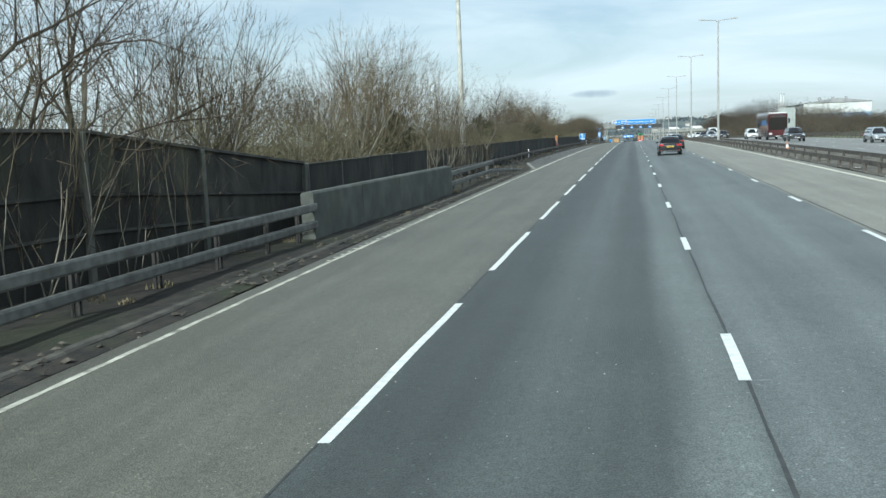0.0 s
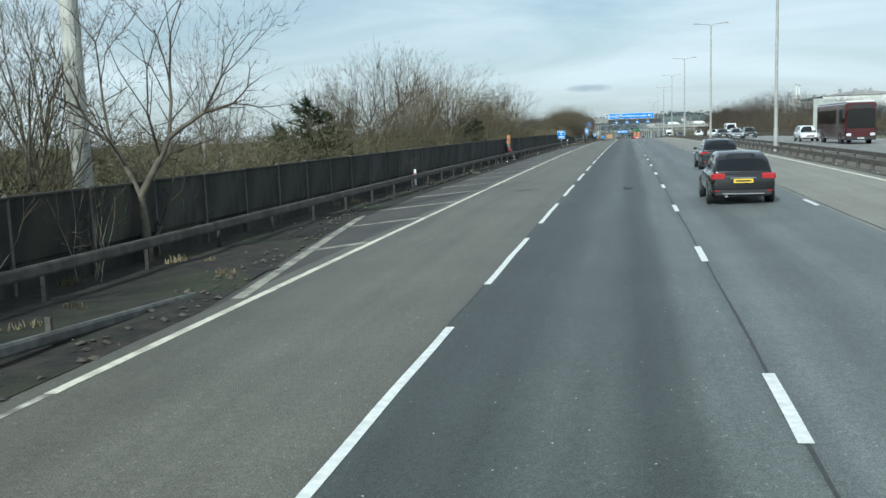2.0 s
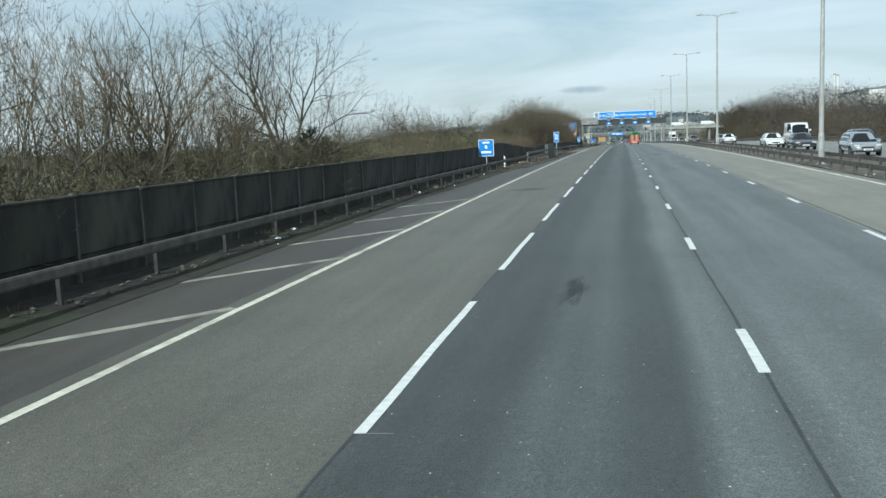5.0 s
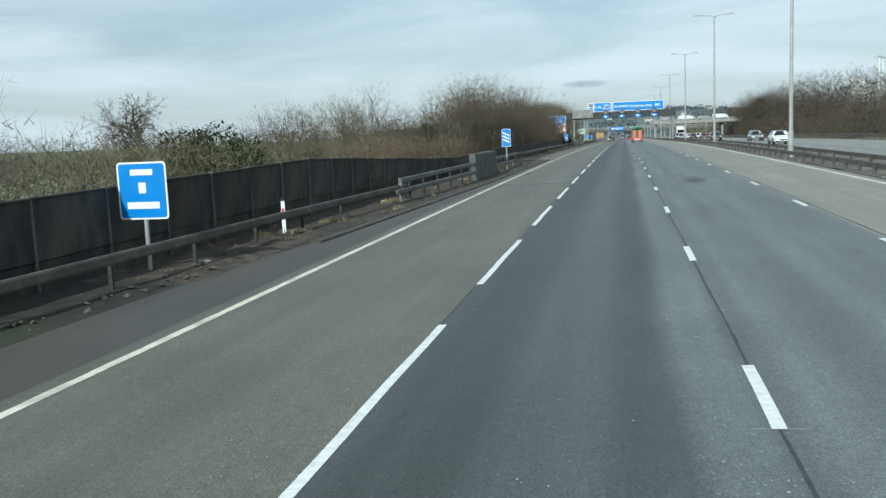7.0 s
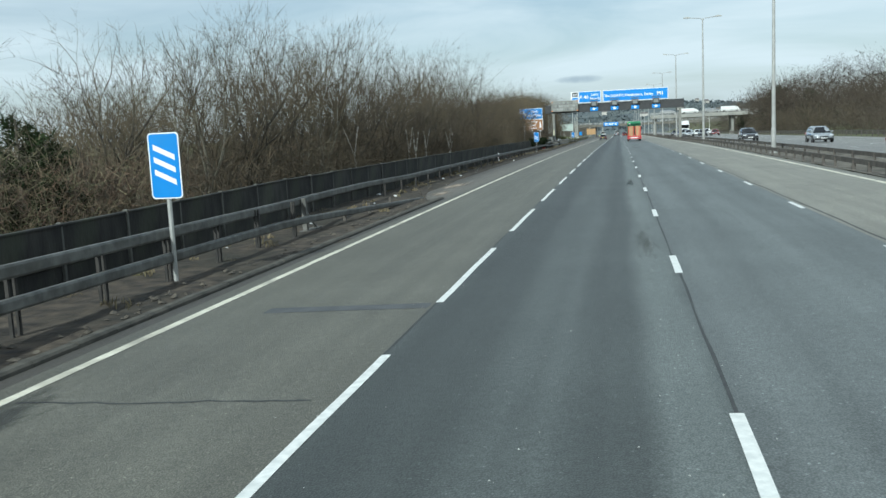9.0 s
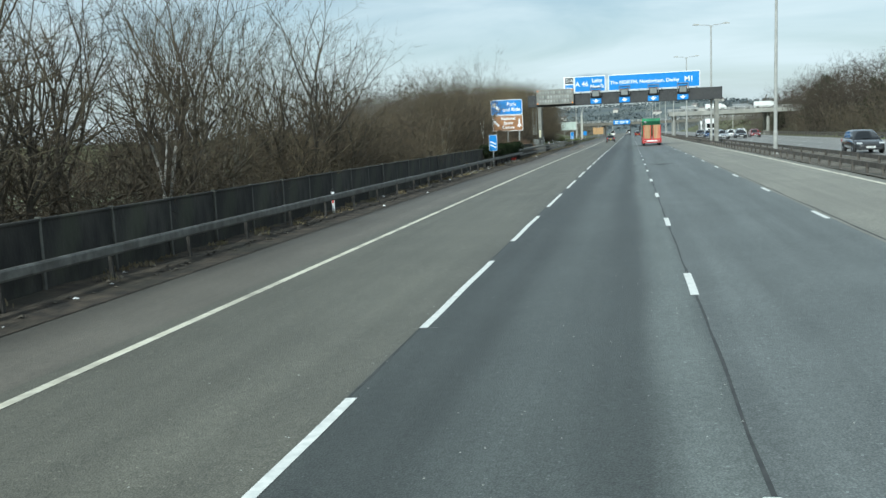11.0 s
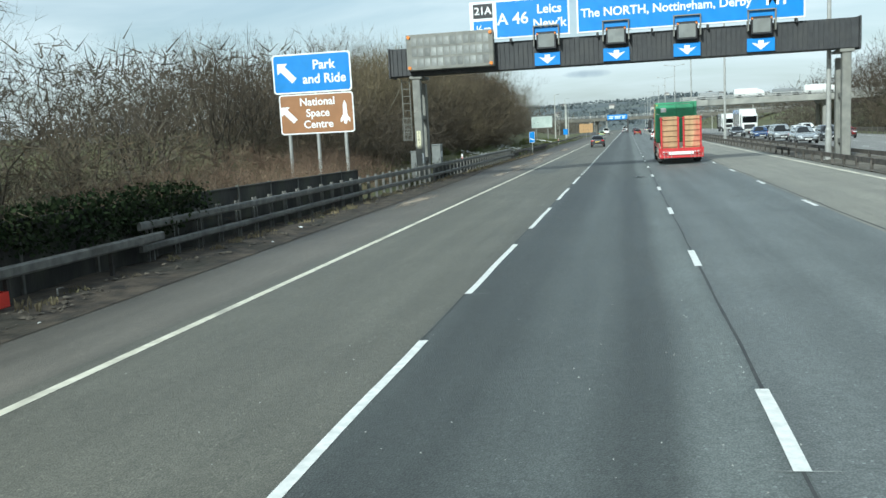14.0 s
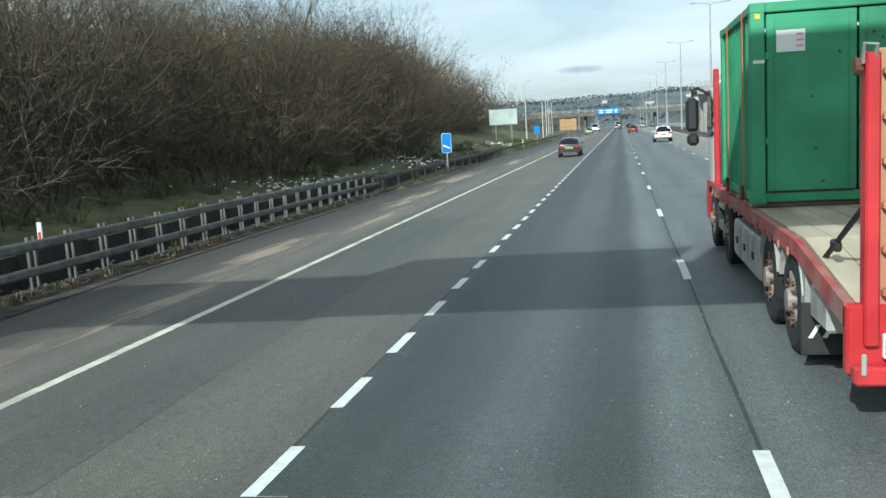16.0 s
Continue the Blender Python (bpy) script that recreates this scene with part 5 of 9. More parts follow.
# ---- trees and scrub ----
def bark(name, c1, c2, vary=0.18):
    return pmat(name, c1, c2, 3.0, 0.9, spots=tuple(v * 0.6 for v in c1), spot_scale=1.0, spot_amt=0.5, bump=0.3, bscale=18, vary=vary)
M_BARK = bark("bark_grey_brown", (0.075, 0.066, 0.050), (0.15, 0.132, 0.098))
M_BARKP = bark("bark_pale_ash", (0.125, 0.116, 0.090), (0.235, 0.215, 0.165))
M_BARKD = bark("bark_dark_brown", (0.036, 0.030, 0.022), (0.080, 0.067, 0.048))
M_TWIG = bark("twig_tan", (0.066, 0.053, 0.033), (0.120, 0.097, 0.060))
# lighter copy of the tan twigs with sunlight put into its colour
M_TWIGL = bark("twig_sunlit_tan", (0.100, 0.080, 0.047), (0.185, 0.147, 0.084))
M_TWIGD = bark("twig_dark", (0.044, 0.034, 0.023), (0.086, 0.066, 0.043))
M_TWIGR = bark("twig_russet", (0.066, 0.054, 0.040), (0.12, 0.098, 0.070))
M_BIRCH = pmat("birch_bark", (0.36, 0.34, 0.30), (0.55, 0.53, 0.48), 2.5, 0.8, spots=(0.07, 0.065, 0.06), spot_scale=2.2, spot_amt=0.9, bump=0.2, vary=0.1)
M_IVY = pmat("evergreen_leaf", (0.010, 0.018, 0.008), (0.030, 0.045, 0.018), 3.0, 0.85, bump=0.0, vary=0.2, spots=(0.04, 0.05, 0.02), spot_amt=0.4)
M_IVY.node_tree.nodes["Principled BSDF"].inputs["Specular IOR Level"].default_value = 0.12
M_GRASSY = pmat("dry_grass", (0.12, 0.095, 0.055), (0.24, 0.195, 0.115), 2.0, 0.9, bump=0.0, vary=0.1, spots=(0.10, 0.11, 0.05), spot_amt=0.6)


class Tree:
    """Branches that fork again and again, gathered into a trunk mesh and a crown mesh."""

    def __init__(self, seed):
        self.r = np.random.RandomState(seed)
        self.trunk, self.crown, self.tips = ([], []), ([], []), []
        self.nt, self.nc = 0, 0

    def tube(self, pts, rad, n, crown):
        V, F = self.crown if crown else self.trunk
        k = self.nc if crown else self.nt
        pts = np.asarray(pts)
        if n == 1:
            d = pts[-1] - pts[0]
            a = np.cross(d, self.r.normal(0, 1, 3))
            a *= 1.0 / (np.linalg.norm(a) + 1e-9)
            w = np.asarray(rad)[:, None]
            if len(pts) == 2:
                V.append(np.stack([pts[0] - a * w[0], pts[0] + a * w[0], pts[1]]))
                self.tips.append((k, k + 1, k + 2))
                self.nc += 3
                return
            V.append(np.stack([pts - a * w, pts + a * w], 1).reshape(-1, 3))
            i = np.arange(len(pts) - 1)
            F.append(np.stack([2 * i, 2 * i + 1, 2 * i + 3, 2 * i + 2], -1) + k)
            self.nc += 2 * len(pts)
            return
        m = len(pts)
        d = np.gradient(pts, axis=0)
        d /= np.linalg.norm(d, axis=1)[:, None] + 1e-9
        a = np.cross(d, np.array([0.36, 0.21, 0.12]))
        a /= np.linalg.norm(a, axis=1)[:, None] + 1e-9
        c = np.cross(d, a)
        ang = 2 * np.pi * np.arange(n) / n
        ring = pts[:, None] + np.asarray(rad)[:, None, None] * (np.cos(ang)[None, :, None] * a[:, None] + np.sin(ang)[None, :, None] * c[:, None])
        V.append(ring.reshape(-1, 3))
        i, j = np.meshgrid(np.arange(m - 1), np.arange(n), indexing="ij")
        F.append(np.stack([i * n + j, i * n + (j + 1) % n, (i + 1) * n + (j + 1) % n, (i + 1) * n + j], -1).reshape(-1, 4) + k)
        if crown:
            self.nc += m * n
        else:
            self.nt += m * n

    def grow(self, p, d, length, rad, depth, S):
        """A limb of so many forks to come: it bends, forks at its end and puts out side shoots."""
        r = self.r
        seg = 4 if depth == S["depth"] else (3 if depth >= 3 else (2 if depth == 2 else 1))
        pts, dirs = [p], []
        lift = S["lift"] if depth >= 2 else S["tiplift"]
        for i in range(seg):
            d = d + r.normal(0, S["wander"], 3)
            d[2] += lift
            d = d / math.sqrt(d[0] ** 2 + d[1] ** 2 + d[2] ** 2)
            dirs.append(d)
            pts.append(pts[-1] + d * (length / seg))
        end = rad * (S["taper"] if depth else 0.35)
        n = 7 if rad > 0.07 else (5 if rad > 0.03 else (3 if rad > 0.013 else 1))
        self.tube(pts, [rad + (end - rad) * i / seg for i in range(seg + 1)], n, depth <= S["crown"] or n == 1)
        if depth == 0:
            return
        jobs = []
        turn = r.uniform(0, 6.283)
        for k in range(3 if r.uniform() < S["three"] else 2):
            jobs.append((pts[-1], dirs[-1], S["angle"] * r.uniform(0.5, 1.3), turn + k * 2.6, length * S["ratio"] * r.uniform(0.82, 1.16), end * (0.9 if k == 0 else 0.7), depth - 1))
        for k in range(int(S["side"] + r.uniform())):
            f = r.uniform(S["from"] if depth == S["depth"] else 0.2, 0.95) * seg
            i = int(f)
            jobs.append((pts[i] + (pts[i + 1] - pts[i]) * (f - i), dirs[i], S["sideangle"] * r.uniform(0.7, 1.2), turn + 1.3 + k * 2.4, length * S["sideratio"] * r.uniform(0.6, 1.15), rad * 0.42, max(0, depth - 2)))
        for q, ax, ang, az, ln, rd, dp in jobs:
            u = np.cross(ax, (0.3, 0.5, 0.81))
            u /= math.sqrt(u @ u) + 1e-9
            w = np.cross(ax, u)
            a = radians(ang)
            nd = ax * math.cos(a) + (u * math.cos(az) + w * math.sin(az)) * math.sin(a)
            self.grow(q, nd, ln, max(S["least"], rd), dp, S)

    def meshes(self, mat_t, mat_c):
        out = []
        for (V, F), nm, mt in ((self.trunk, "trunk", mat_t), (self.crown, "crown", mat_c)):
            if not V:
                out.append(None)
                continue
            V, Q = np.concatenate(V), np.concatenate(F) if F else np.zeros((0, 4), int)
            T3 = np.array(self.tips if nm == "crown" else [], int).reshape(-1, 3)
            me = bpy.data.meshes.new(nm)
            me.vertices.add(len(V))
            me.vertices.foreach_set("co", V.astype(np.float32).ravel())
            me.loops.add(len(Q) * 4 + len(T3) * 3)
            me.loops.foreach_set("vertex_index", np.concatenate([Q.ravel(), T3.ravel()]).astype(np.int32))
            me.polygons.add(len(Q) + len(T3))
            me.polygons.foreach_set("loop_start", np.concatenate([np.arange(len(Q)) * 4, len(Q) * 4 + np.arange(len(T3)) * 3]).astype(np.int32))
            me.polygons.foreach_set("use_smooth", np.ones(len(Q) + len(T3), dtype=bool))
            me.update(calc_edges=True)
            me.materials.append(mt)
            out.append(me)
        return out


def habit(depth, rad, ratio=0.78, angle=24, side=2.0, sideangle=46, sideratio=0.72, wander=0.06, lift=0.05, tiplift=0.03, taper=0.74, three=0.2, crown=3, least=0.0042, **kw):
    return dict(depth=depth, rad=rad, ratio=ratio, angle=angle, side=side, sideangle=sideangle, sideratio=sideratio, wander=wander, lift=lift, tiplift=tiplift, taper=taper,
                three=three, crown=crown, least=least, **{"from": kw.get("start", 0.3)})


def bare_tree(seed, h, stems, lean, mat_t, mat_c, S, name, label):
    """Stems from one root, each forking into a crown; ends at height h."""
    t = Tree(seed)
    r = t.r
    first = h * (1 - S["ratio"]) / (1 - S["ratio"] ** (S["depth"] + 1)) * 1.08
    for s in range(stems):
        a = 2 * math.pi * (s + r.uniform(0, 0.7)) / stems
        q = lean * r.uniform(0.3, 1.25) if stems > 1 else 0.04
        o = 0.13 * stems ** 0.5 if stems > 1 else 0.0
        t.grow(np.array((o * math.cos(a), o * math.sin(a), -0.3)), np.array((q * math.cos(a), q * math.sin(a), 1.0)), first * (r.uniform(0.78, 1.05) if stems > 1 else 1.0), S["rad"] * r.uniform(0.7, 1.15), S["depth"], S)
    top = float(np.percentile(np.concatenate([v[:, 2] for v in t.crown[0]]), 99.0))
    for group in (t.trunk[0], t.crown[0]):
        for v in group:
            v *= h / top
    a, b = t.meshes(mat_t, mat_c)
    k = thing(name, (0, 0, 0), label, "tree" if h > 5 else "bush", "roadside trees" if h > 5 else "roadside scrub")
    if a:
        part("trunk", a, None, k)
    if b:
        part("crown", b, None, k)
    return k


S_VASE = habit(6, 0.085, ratio=0.80, angle=20, side=1.75, least=0.007, sideangle=38, wander=0.055, lift=0.055, tiplift=0.06)
S_ROUND = habit(6, 0.105, ratio=0.79, angle=29, side=1.9, sideangle=54, wander=0.085, lift=0.045, tiplift=0.0, least=0.0062)
S_WIDE = habit(7, 0.15, ratio=0.80, angle=27, side=1.6, least=0.0062, sideangle=50, wander=0.075, lift=0.035, tiplift=0.04, three=0.3, crown=4)
S_BIRCH = habit(6, 0.085, least=0.0055, ratio=0.84, angle=13, side=3.0, sideangle=44, sideratio=0.7, wander=0.05, lift=0.04, tiplift=-0.16, three=0.05, crown=4, start=0.2)
S_FARTREE = habit(5, 0.07, ratio=0.79, angle=27, side=2.0, sideangle=52, lift=0.045, tiplift=0.0, least=0.013)
S_SCRUB = habit(4, 0.022, ratio=0.78, angle=30, side=2.2, sideangle=54, wander=0.12, lift=0.03, tiplift=-0.02, crown=2, least=0.006)
S_WHIP = habit(4, 0.026, ratio=0.82, angle=17, side=1.0, sideangle=38, wander=0.085, lift=0.05, crown=2)
S_OAK = habit(7, 0.34, ratio=0.78, angle=36, side=1.4, sideangle=58, wander=0.13, lift=0.0, tiplift=0.02, three=0.35, crown=4, least=0.016, taper=0.72)

VASE = "bare many-stemmed tree with a crown of fine tan twigs"
H_VASE = (8.6, 8.0, 9.0, 8.2)
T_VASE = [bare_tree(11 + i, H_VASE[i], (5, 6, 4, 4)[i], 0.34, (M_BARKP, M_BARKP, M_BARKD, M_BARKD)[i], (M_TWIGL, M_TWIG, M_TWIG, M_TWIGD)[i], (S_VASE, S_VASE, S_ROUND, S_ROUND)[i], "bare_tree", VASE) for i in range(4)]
H_WIDE = (8.2, 9.4)
T_WIDE = [bare_tree(33 + i, H_WIDE[i], 1, 0.1, M_BARK, M_TWIGD, S_WIDE, "bare_tree", "bare broad-crowned tree with dark spreading branches") for i in range(2)]
H_BIRCH = (9.2, 8.2)
T_BIRCH = [bare_tree(41 + i, H_BIRCH[i], (1, 2)[i], 0.12, M_BIRCH, M_TWIGR, S_BIRCH, "birch_tree", "bare birch with a pale trunk and drooping twigs") for i in range(2)]
H_FAR = (8.4, 7.6, 9.0)
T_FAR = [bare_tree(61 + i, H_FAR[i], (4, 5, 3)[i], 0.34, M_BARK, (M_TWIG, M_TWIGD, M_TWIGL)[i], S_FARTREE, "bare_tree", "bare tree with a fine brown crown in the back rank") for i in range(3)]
T_SCRUB = [bare_tree(51 + i, (3.6, 4.2, 3.2, 3.9)[i], (9, 9, 8, 9)[i], 0.62, (M_TWIGD, M_BARKD, M_TWIGD, M_BARKD)[i], (M_TWIGL, M_TWIG, M_TWIGR, M_TWIGD)[i], S_SCRUB, "scrub_bush", "dense leafless brown scrub thicket") for i in range(4)]
def sapling(seed, h, stems, lean):
    """A clump of thin stems, each with its own twigs."""
    k = thing("sapling", (0, 0, 0), "thin leafless saplings with bare leaning stems", "sapling", "roadside saplings")
    for i in range(stems):
        t = Tree(seed * 10 + i)
        a = 2 * math.pi * (i + t.r.uniform(0, 0.7)) / stems
        q = lean * t.r.uniform(0.3, 1.25)
        hh = h * t.r.uniform(0.75, 1.0)
        first = hh * (1 - S_WHIP["ratio"]) / (1 - S_WHIP["ratio"] ** (S_WHIP["depth"] + 1)) * 1.15
        t.grow(np.array((0.22 * math.cos(a), 0.22 * math.sin(a), -0.3)), np.array((q * math.cos(a), q * math.sin(a), 1.0)), first, S_WHIP["rad"] * t.r.uniform(0.7, 1.15), S_WHIP["depth"], S_WHIP)
        stem, twigs = t.meshes(M_BARKP, M_TWIG)
        p = part("stem", stem, None, k)
        if twigs:
            tagged(part("crown", twigs, None, p), kind="stuff")
    return k


T_WHIP = [sapling(71 + i, (5.6, 5.0, 6.2)[i], (5, 4, 4)[i], 0.42) for i in range(3)]


def leafy_bush(seed, w, h, n, mat, name, label, cat="bush", leaf=0.16):
    """An evergreen: a short trunk with boughs, and a crown of many small leaf sprays."""
    r = np.random.RandomState(seed)
    t = Tree(seed)
    t.grow(np.array((0, 0, -0.3)), np.array((0, 0, 1.0)), h * 0.4, 0.07, 3, habit(3, 0.07, angle=40, side=2.0, sideangle=60, crown=-1, least=0.014))
    a, _ = t.meshes(M_BARK, M_BARK)
    k = thing(name, (0, 0, 0), label, cat, "evergreen bushes")
    part("trunk", a, None, k)
    lumps = [(r.uniform(-0.5, 0.5) * w, r.uniform(-0.5, 0.5) * w, r.uniform(0.12, 0.9) * h, r.uniform(0.18, 0.34) * w) for _ in range(16)]
    V, F = [], []
    for i in range(n):
        lx, ly, lz, lr = lumps[r.randint(len(lumps))]
        shrink = 1.0 - 0.75 * max(0.0, lz / h - 0.35)
        d = r.normal(0, 1, 3)
        d /= np.linalg.norm(d)
        p = np.array([lx * shrink, ly * shrink, lz]) + d * lr * shrink * r.uniform(0.55, 1.08)
        if p[2] < 0.05:
            continue
        u = r.normal(0, 1, 3)
        u /= np.linalg.norm(u)
        v = np.cross(u, d)
        v /= np.linalg.norm(v) + 1e-9
        s = leaf * r.uniform(0.5, 1.3)
        b = len(V)
        V += [p - u * s, p + v * s * 0.38 + d * 0.03, p + u * s, p - v * s * 0.38]
        F.append((b, b + 1, b + 2, b + 3))
    me = bpy.data.meshes.new("crown")
    me.from_pydata([tuple(q) for q in V], [], F)
    me.materials.append(mat)
    part("crown", me, None, k)
    return k


def conifer(seed, h, w, mat, name, label):
    """Drooping boughs in whorls round a trunk, each set with flat needle sprays."""
    r = np.random.RandomState(seed)
    t = Tree(seed)
    t.tube([np.array((0, 0, -0.3)), np.array((0.05, 0, h * 0.5)), np.array((0, 0.04, h * 0.97))], [0.11, 0.07, 0.012], 7, False)
    V, F = [], []
    z = 0.25
    while z < h * 0.97:
        f = z / h
        reach = w * 0.5 * (1 - f) ** 0.72 * (0.75 + 0.25 * min(1.0, f * 5))
        for k in range(int(6 + 5 * (1 - f))):
            a = r.uniform(0, 6.283)
            L = reach * r.uniform(0.6, 1.25) + 0.1
            rise = r.uniform(0.05, 0.5)
            tip = np.array((math.cos(a), math.sin(a), rise)) * L
            base = np.array((0, 0, z + r.uniform(-0.1, 0.1)))
            t.tube([base, base + tip * 0.5 - np.array((0, 0, 0.05 * L)), base + tip], [0.02, 0.012, 0.004], 3, False)
            for j in range(int(16 + 26 * L)):
                s = r.uniform(0.15, 1.05)
                p = base + tip * s - np.array((0, 0, 0.2 * L * s * (1 - s)))
                d = np.array((math.cos(a), math.sin(a), rise)) * 0.7 + r.normal(0, 0.55, 3)
                d /= math.sqrt(d @ d)
                q = np.cross(d, r.normal(0, 1, 3))
                q /= math.sqrt(q @ q) + 1e-9
                ln, wd = r.uniform(0.14, 0.34), r.uniform(0.015, 0.034)
                b = len(V)
                V += [p - q * wd, p + q * wd, p + d * ln]
                F.append((b, b + 1, b + 2))
        z += 0.16 + 0.1 * f
    a, _ = t.meshes(M_BARK, M_BARK)
    k = thing(name, (0, 0, 0), label, "tree", "evergreens")
    part("trunk", a, None, k)
    me = bpy.data.meshes.new("crown")
    me.from_pydata([tuple(q) for q in V], [], F)
    me.materials.append(mat)
    part("crown", me, None, k)
    return k


T_EVER = [conifer(81, 4.0, 3.4, M_IVY, "conifer", "dark green feathery conifer behind the fence"), leafy_bush(82, 3.4, 2.8, 7000, M_IVY, "evergreen_bush", "dark green ivy-clad evergreen bush", leaf=0.075)]


def tussock(seed, w, n, h, mat):
    """A clump of dead grass and bramble stems."""
    r = np.random.RandomState(seed)
    V, F = [], []
    for i in range(n):
        a, q = r.uniform(0, 6.283), w * math.sqrt(r.uniform(0, 1)) * 0.5
        x, y = q * math.cos(a), q * math.sin(a) * 1.6
        hh = h * r.uniform(0.35, 1.0) * (1 - 0.5 * (q / (0.5 * w)) ** 2)
        bx, by = r.normal(0, 0.35, 2) * hh
        s = 0.012 + 0.012 * r.uniform()
        b = len(V)
        V += [(x - s, y, -0.05), (x + s, y + s, -0.05), (x + bx * 0.4 + s, y + by * 0.4, hh * 0.6), (x + bx * 0.4 - s, y + by * 0.4, hh * 0.6), (x + bx, y + by, hh)]
        F += [(b, b + 1, b + 2, b + 3), (b + 3, b + 2, b + 4)]
    me = bpy.data.meshes.new("stems")
    me.from_pydata(V, [], F)
    me.materials.append(mat)
    return me


PLACED = set()
def plant(tpl, x, y, s=1.0, rot=0.0, dz=0.0):
    m = Matrix.Translation((x, y, land(x, y) + dz)) @ Matrix.Rotation(rot, 4, "Z")
    if tpl.name not in PLACED:
        PLACED.add(tpl.name)
        tpl.matrix_basis = m
        tpl.scale = (s, s, s)
        return tpl
    c = copy_thing(tpl, m)
    c.scale = (s, s, s)
    return c


rnd = random.Random(7)
def pick(lst):
    return lst[rnd.randrange(len(lst))]
def turn_():
    return rnd.uniform(0, 6.283)
# saplings in front of the fence near the start
for y, x, s in ((3.2, -7.3, 0.9), (4.6, -7.7, 1.0), (6.0, -7.2, 0.85), (7.2, -7.5, 1.0), (8.6, -7.0, 0.8), (10.4, -6.9, 0.7), (33.5, -7.1, 0.8), (35.2, -7.3, 0.95), (37.0, -7.0, 0.8), (38.6, -7.4, 1.0), (40.2, -7.1, 0.85),
                (42.4, -7.3, 0.95), (44.5, -7.2, 0.8), (46.5, -7.4, 0.95), (48.6, -7.3, 0.7), (51, -7.4, 0.75), (54.6, -7.5, 0.55)):
    plant(pick(T_WHIP), x, y, s * rnd.uniform(0.9, 1.1), turn_(), 0.1)
# belt behind the fence: scrub by stretch (start, end, scale, step), then the taller trees one by one
STRETCH = [(2, 30, 0.70, 4.4), (30, 62, 0.66, 4.2), (62, 138, 0.66, 3.6), (138, 176, 0.58, 3.6), (176, 200, 0.58, 3.0), (200, 226, 0.62, 3.0), (226, 252, 0.70, 4.4), (252, 300, 0.72, 4.8), (300, 345, 0.85, 4.4)]
for a, b, ss, step in STRETCH:
    y = a
    i = 0
    while y < b:
        x = rnd.uniform(-10.8, -9.5) if i % 2 == 0 else rnd.uniform(-15.5, -11.4)
        plant(pick(T_SCRUB[:2] if b < 180 else T_SCRUB), x, y, ss * rnd.uniform(0.75, 1.25) * (1.0 if i % 2 == 0 else 1.12), turn_())
        y += step * 0.62 * rnd.uniform(0.8, 1.2)
        i += 1
def tree_to(tpl, h0, x, y, top):
    """Plant a tree so that it ends that far over the road."""
    s = (prof(y) + top - land(x, y)) / h0
    plant(tpl, x, y, s, turn_())
def vase(i, x, y, top):
    tree_to(T_VASE[i], H_VASE[i], x, y, top)
def wide(i, x, y, top):
    tree_to(T_WIDE[i], H_WIDE[i], x, y, top)
def birch(i, x, y, top):
    tree_to(T_BIRCH[i], H_BIRCH[i], x, y, top)
def back(i, x, y, top):
    tree_to(T_FAR[i], H_FAR[i], x, y, top)
# pale ash and willow over the first fences
wide(1, -10.6, 8.5, 9.4)
wide(0, -12.4, 15.5, 9.0)
for i, (y, top) in enumerate(((11.5, 8.2), (19.0, 7.8), (23.0, 6.6), (32.5, 5.8), (36, 6.8), (39.5, 7.8), (43, 8.3), (47.5, 7.8), (52, 7.0), (57.5, 6.4))):
    vase((0, 1)[i % 2], rnd.uniform(-13, -11), y, top)
wide(0, -7.75, 57.2, 6.4)
birch(0, -12.2, 69.0, 6.7)
birch(1, -12.8, 71.5, 5.2)
for y, top in ((81.5, 5.4), (84.5, 5.2)):
    vase(1, -12, y, top)
wide(1, -11.6, 88.0, 7.0)
for i, (y, top) in enumerate(((95.5, 5.4), (98.5, 6.8), (102, 6.6), (105.4, 7.4))):
    vase((2, 0, 1, 0)[i], -12.2, y, top)
birch(0, -10.9, 104.8, 7.2)
birch(1, -12.4, 107.0, 6.6)
wide(0, -10.9, 109.6, 7.6)
for i, (y, top) in enumerate(((119, 4.6), (122.5, 5.9), (126, 6.4), (129.5, 6.4), (132.6, 6.5), (135.8, 6.9), (138.4, 5.8))):
    vase((2, 1, 3, 0, 1, 2, 0)[i], rnd.uniform(-12.6, -11.2), y, top)
birch(1, -12, 142.2, 6.4)
wide(1, -10.8, 143.6, 7.6)
birch(0, -12.2, 154.5, 6.4)
for y, top in ((169.4, 5.2), (172.5, 4.6)):
    vase(2, -12.4, y, top)
# thin scatter by the short parapet, then the brown wood
wide(0, -18, 227, 6.6)
for i, (y, top) in enumerate(((217, 4.4), (221, 4.2), (228.5, 5.8), (232.4, 6.8), (236.4, 6.6), (239.6, 7.2), (243.4, 7.4), (246.6, 7.9), (250, 8.1), (254, 8.2), (258.2, 7.7), (263, 7.4), (267.5, 7.8), (271.5, 7.9), (276.5, 8.2), (282, 8.5), (287, 8.8), (291.5, 7.6),
                                (296, 6.2), (300.5, 4.8), (304.5, 4.4), (308.5, 5.1), (312.8, 5.7), (316.8, 7.0), (319.6, 7.5), (323, 7.6), (326.4, 7.7), (329.6, 7.8), (333, 8.4), (338, 5.6))):
    vase((2, 3, 2, 1)[i % 4], rnd.uniform(-13.2, -11.2), y, top)
for i, (y, top) in enumerate(((265.3, 6.6), (293.5, 6.0), (298.5, 4.8), (306.5, 4.8), (310.6, 5.4), (315, 6.2), (321.4, 7.2), (328, 7.6), (335.5, 6.8))):
    vase((3, 2)[i % 2], rnd.uniform(-15.4, -13.6), y, top)
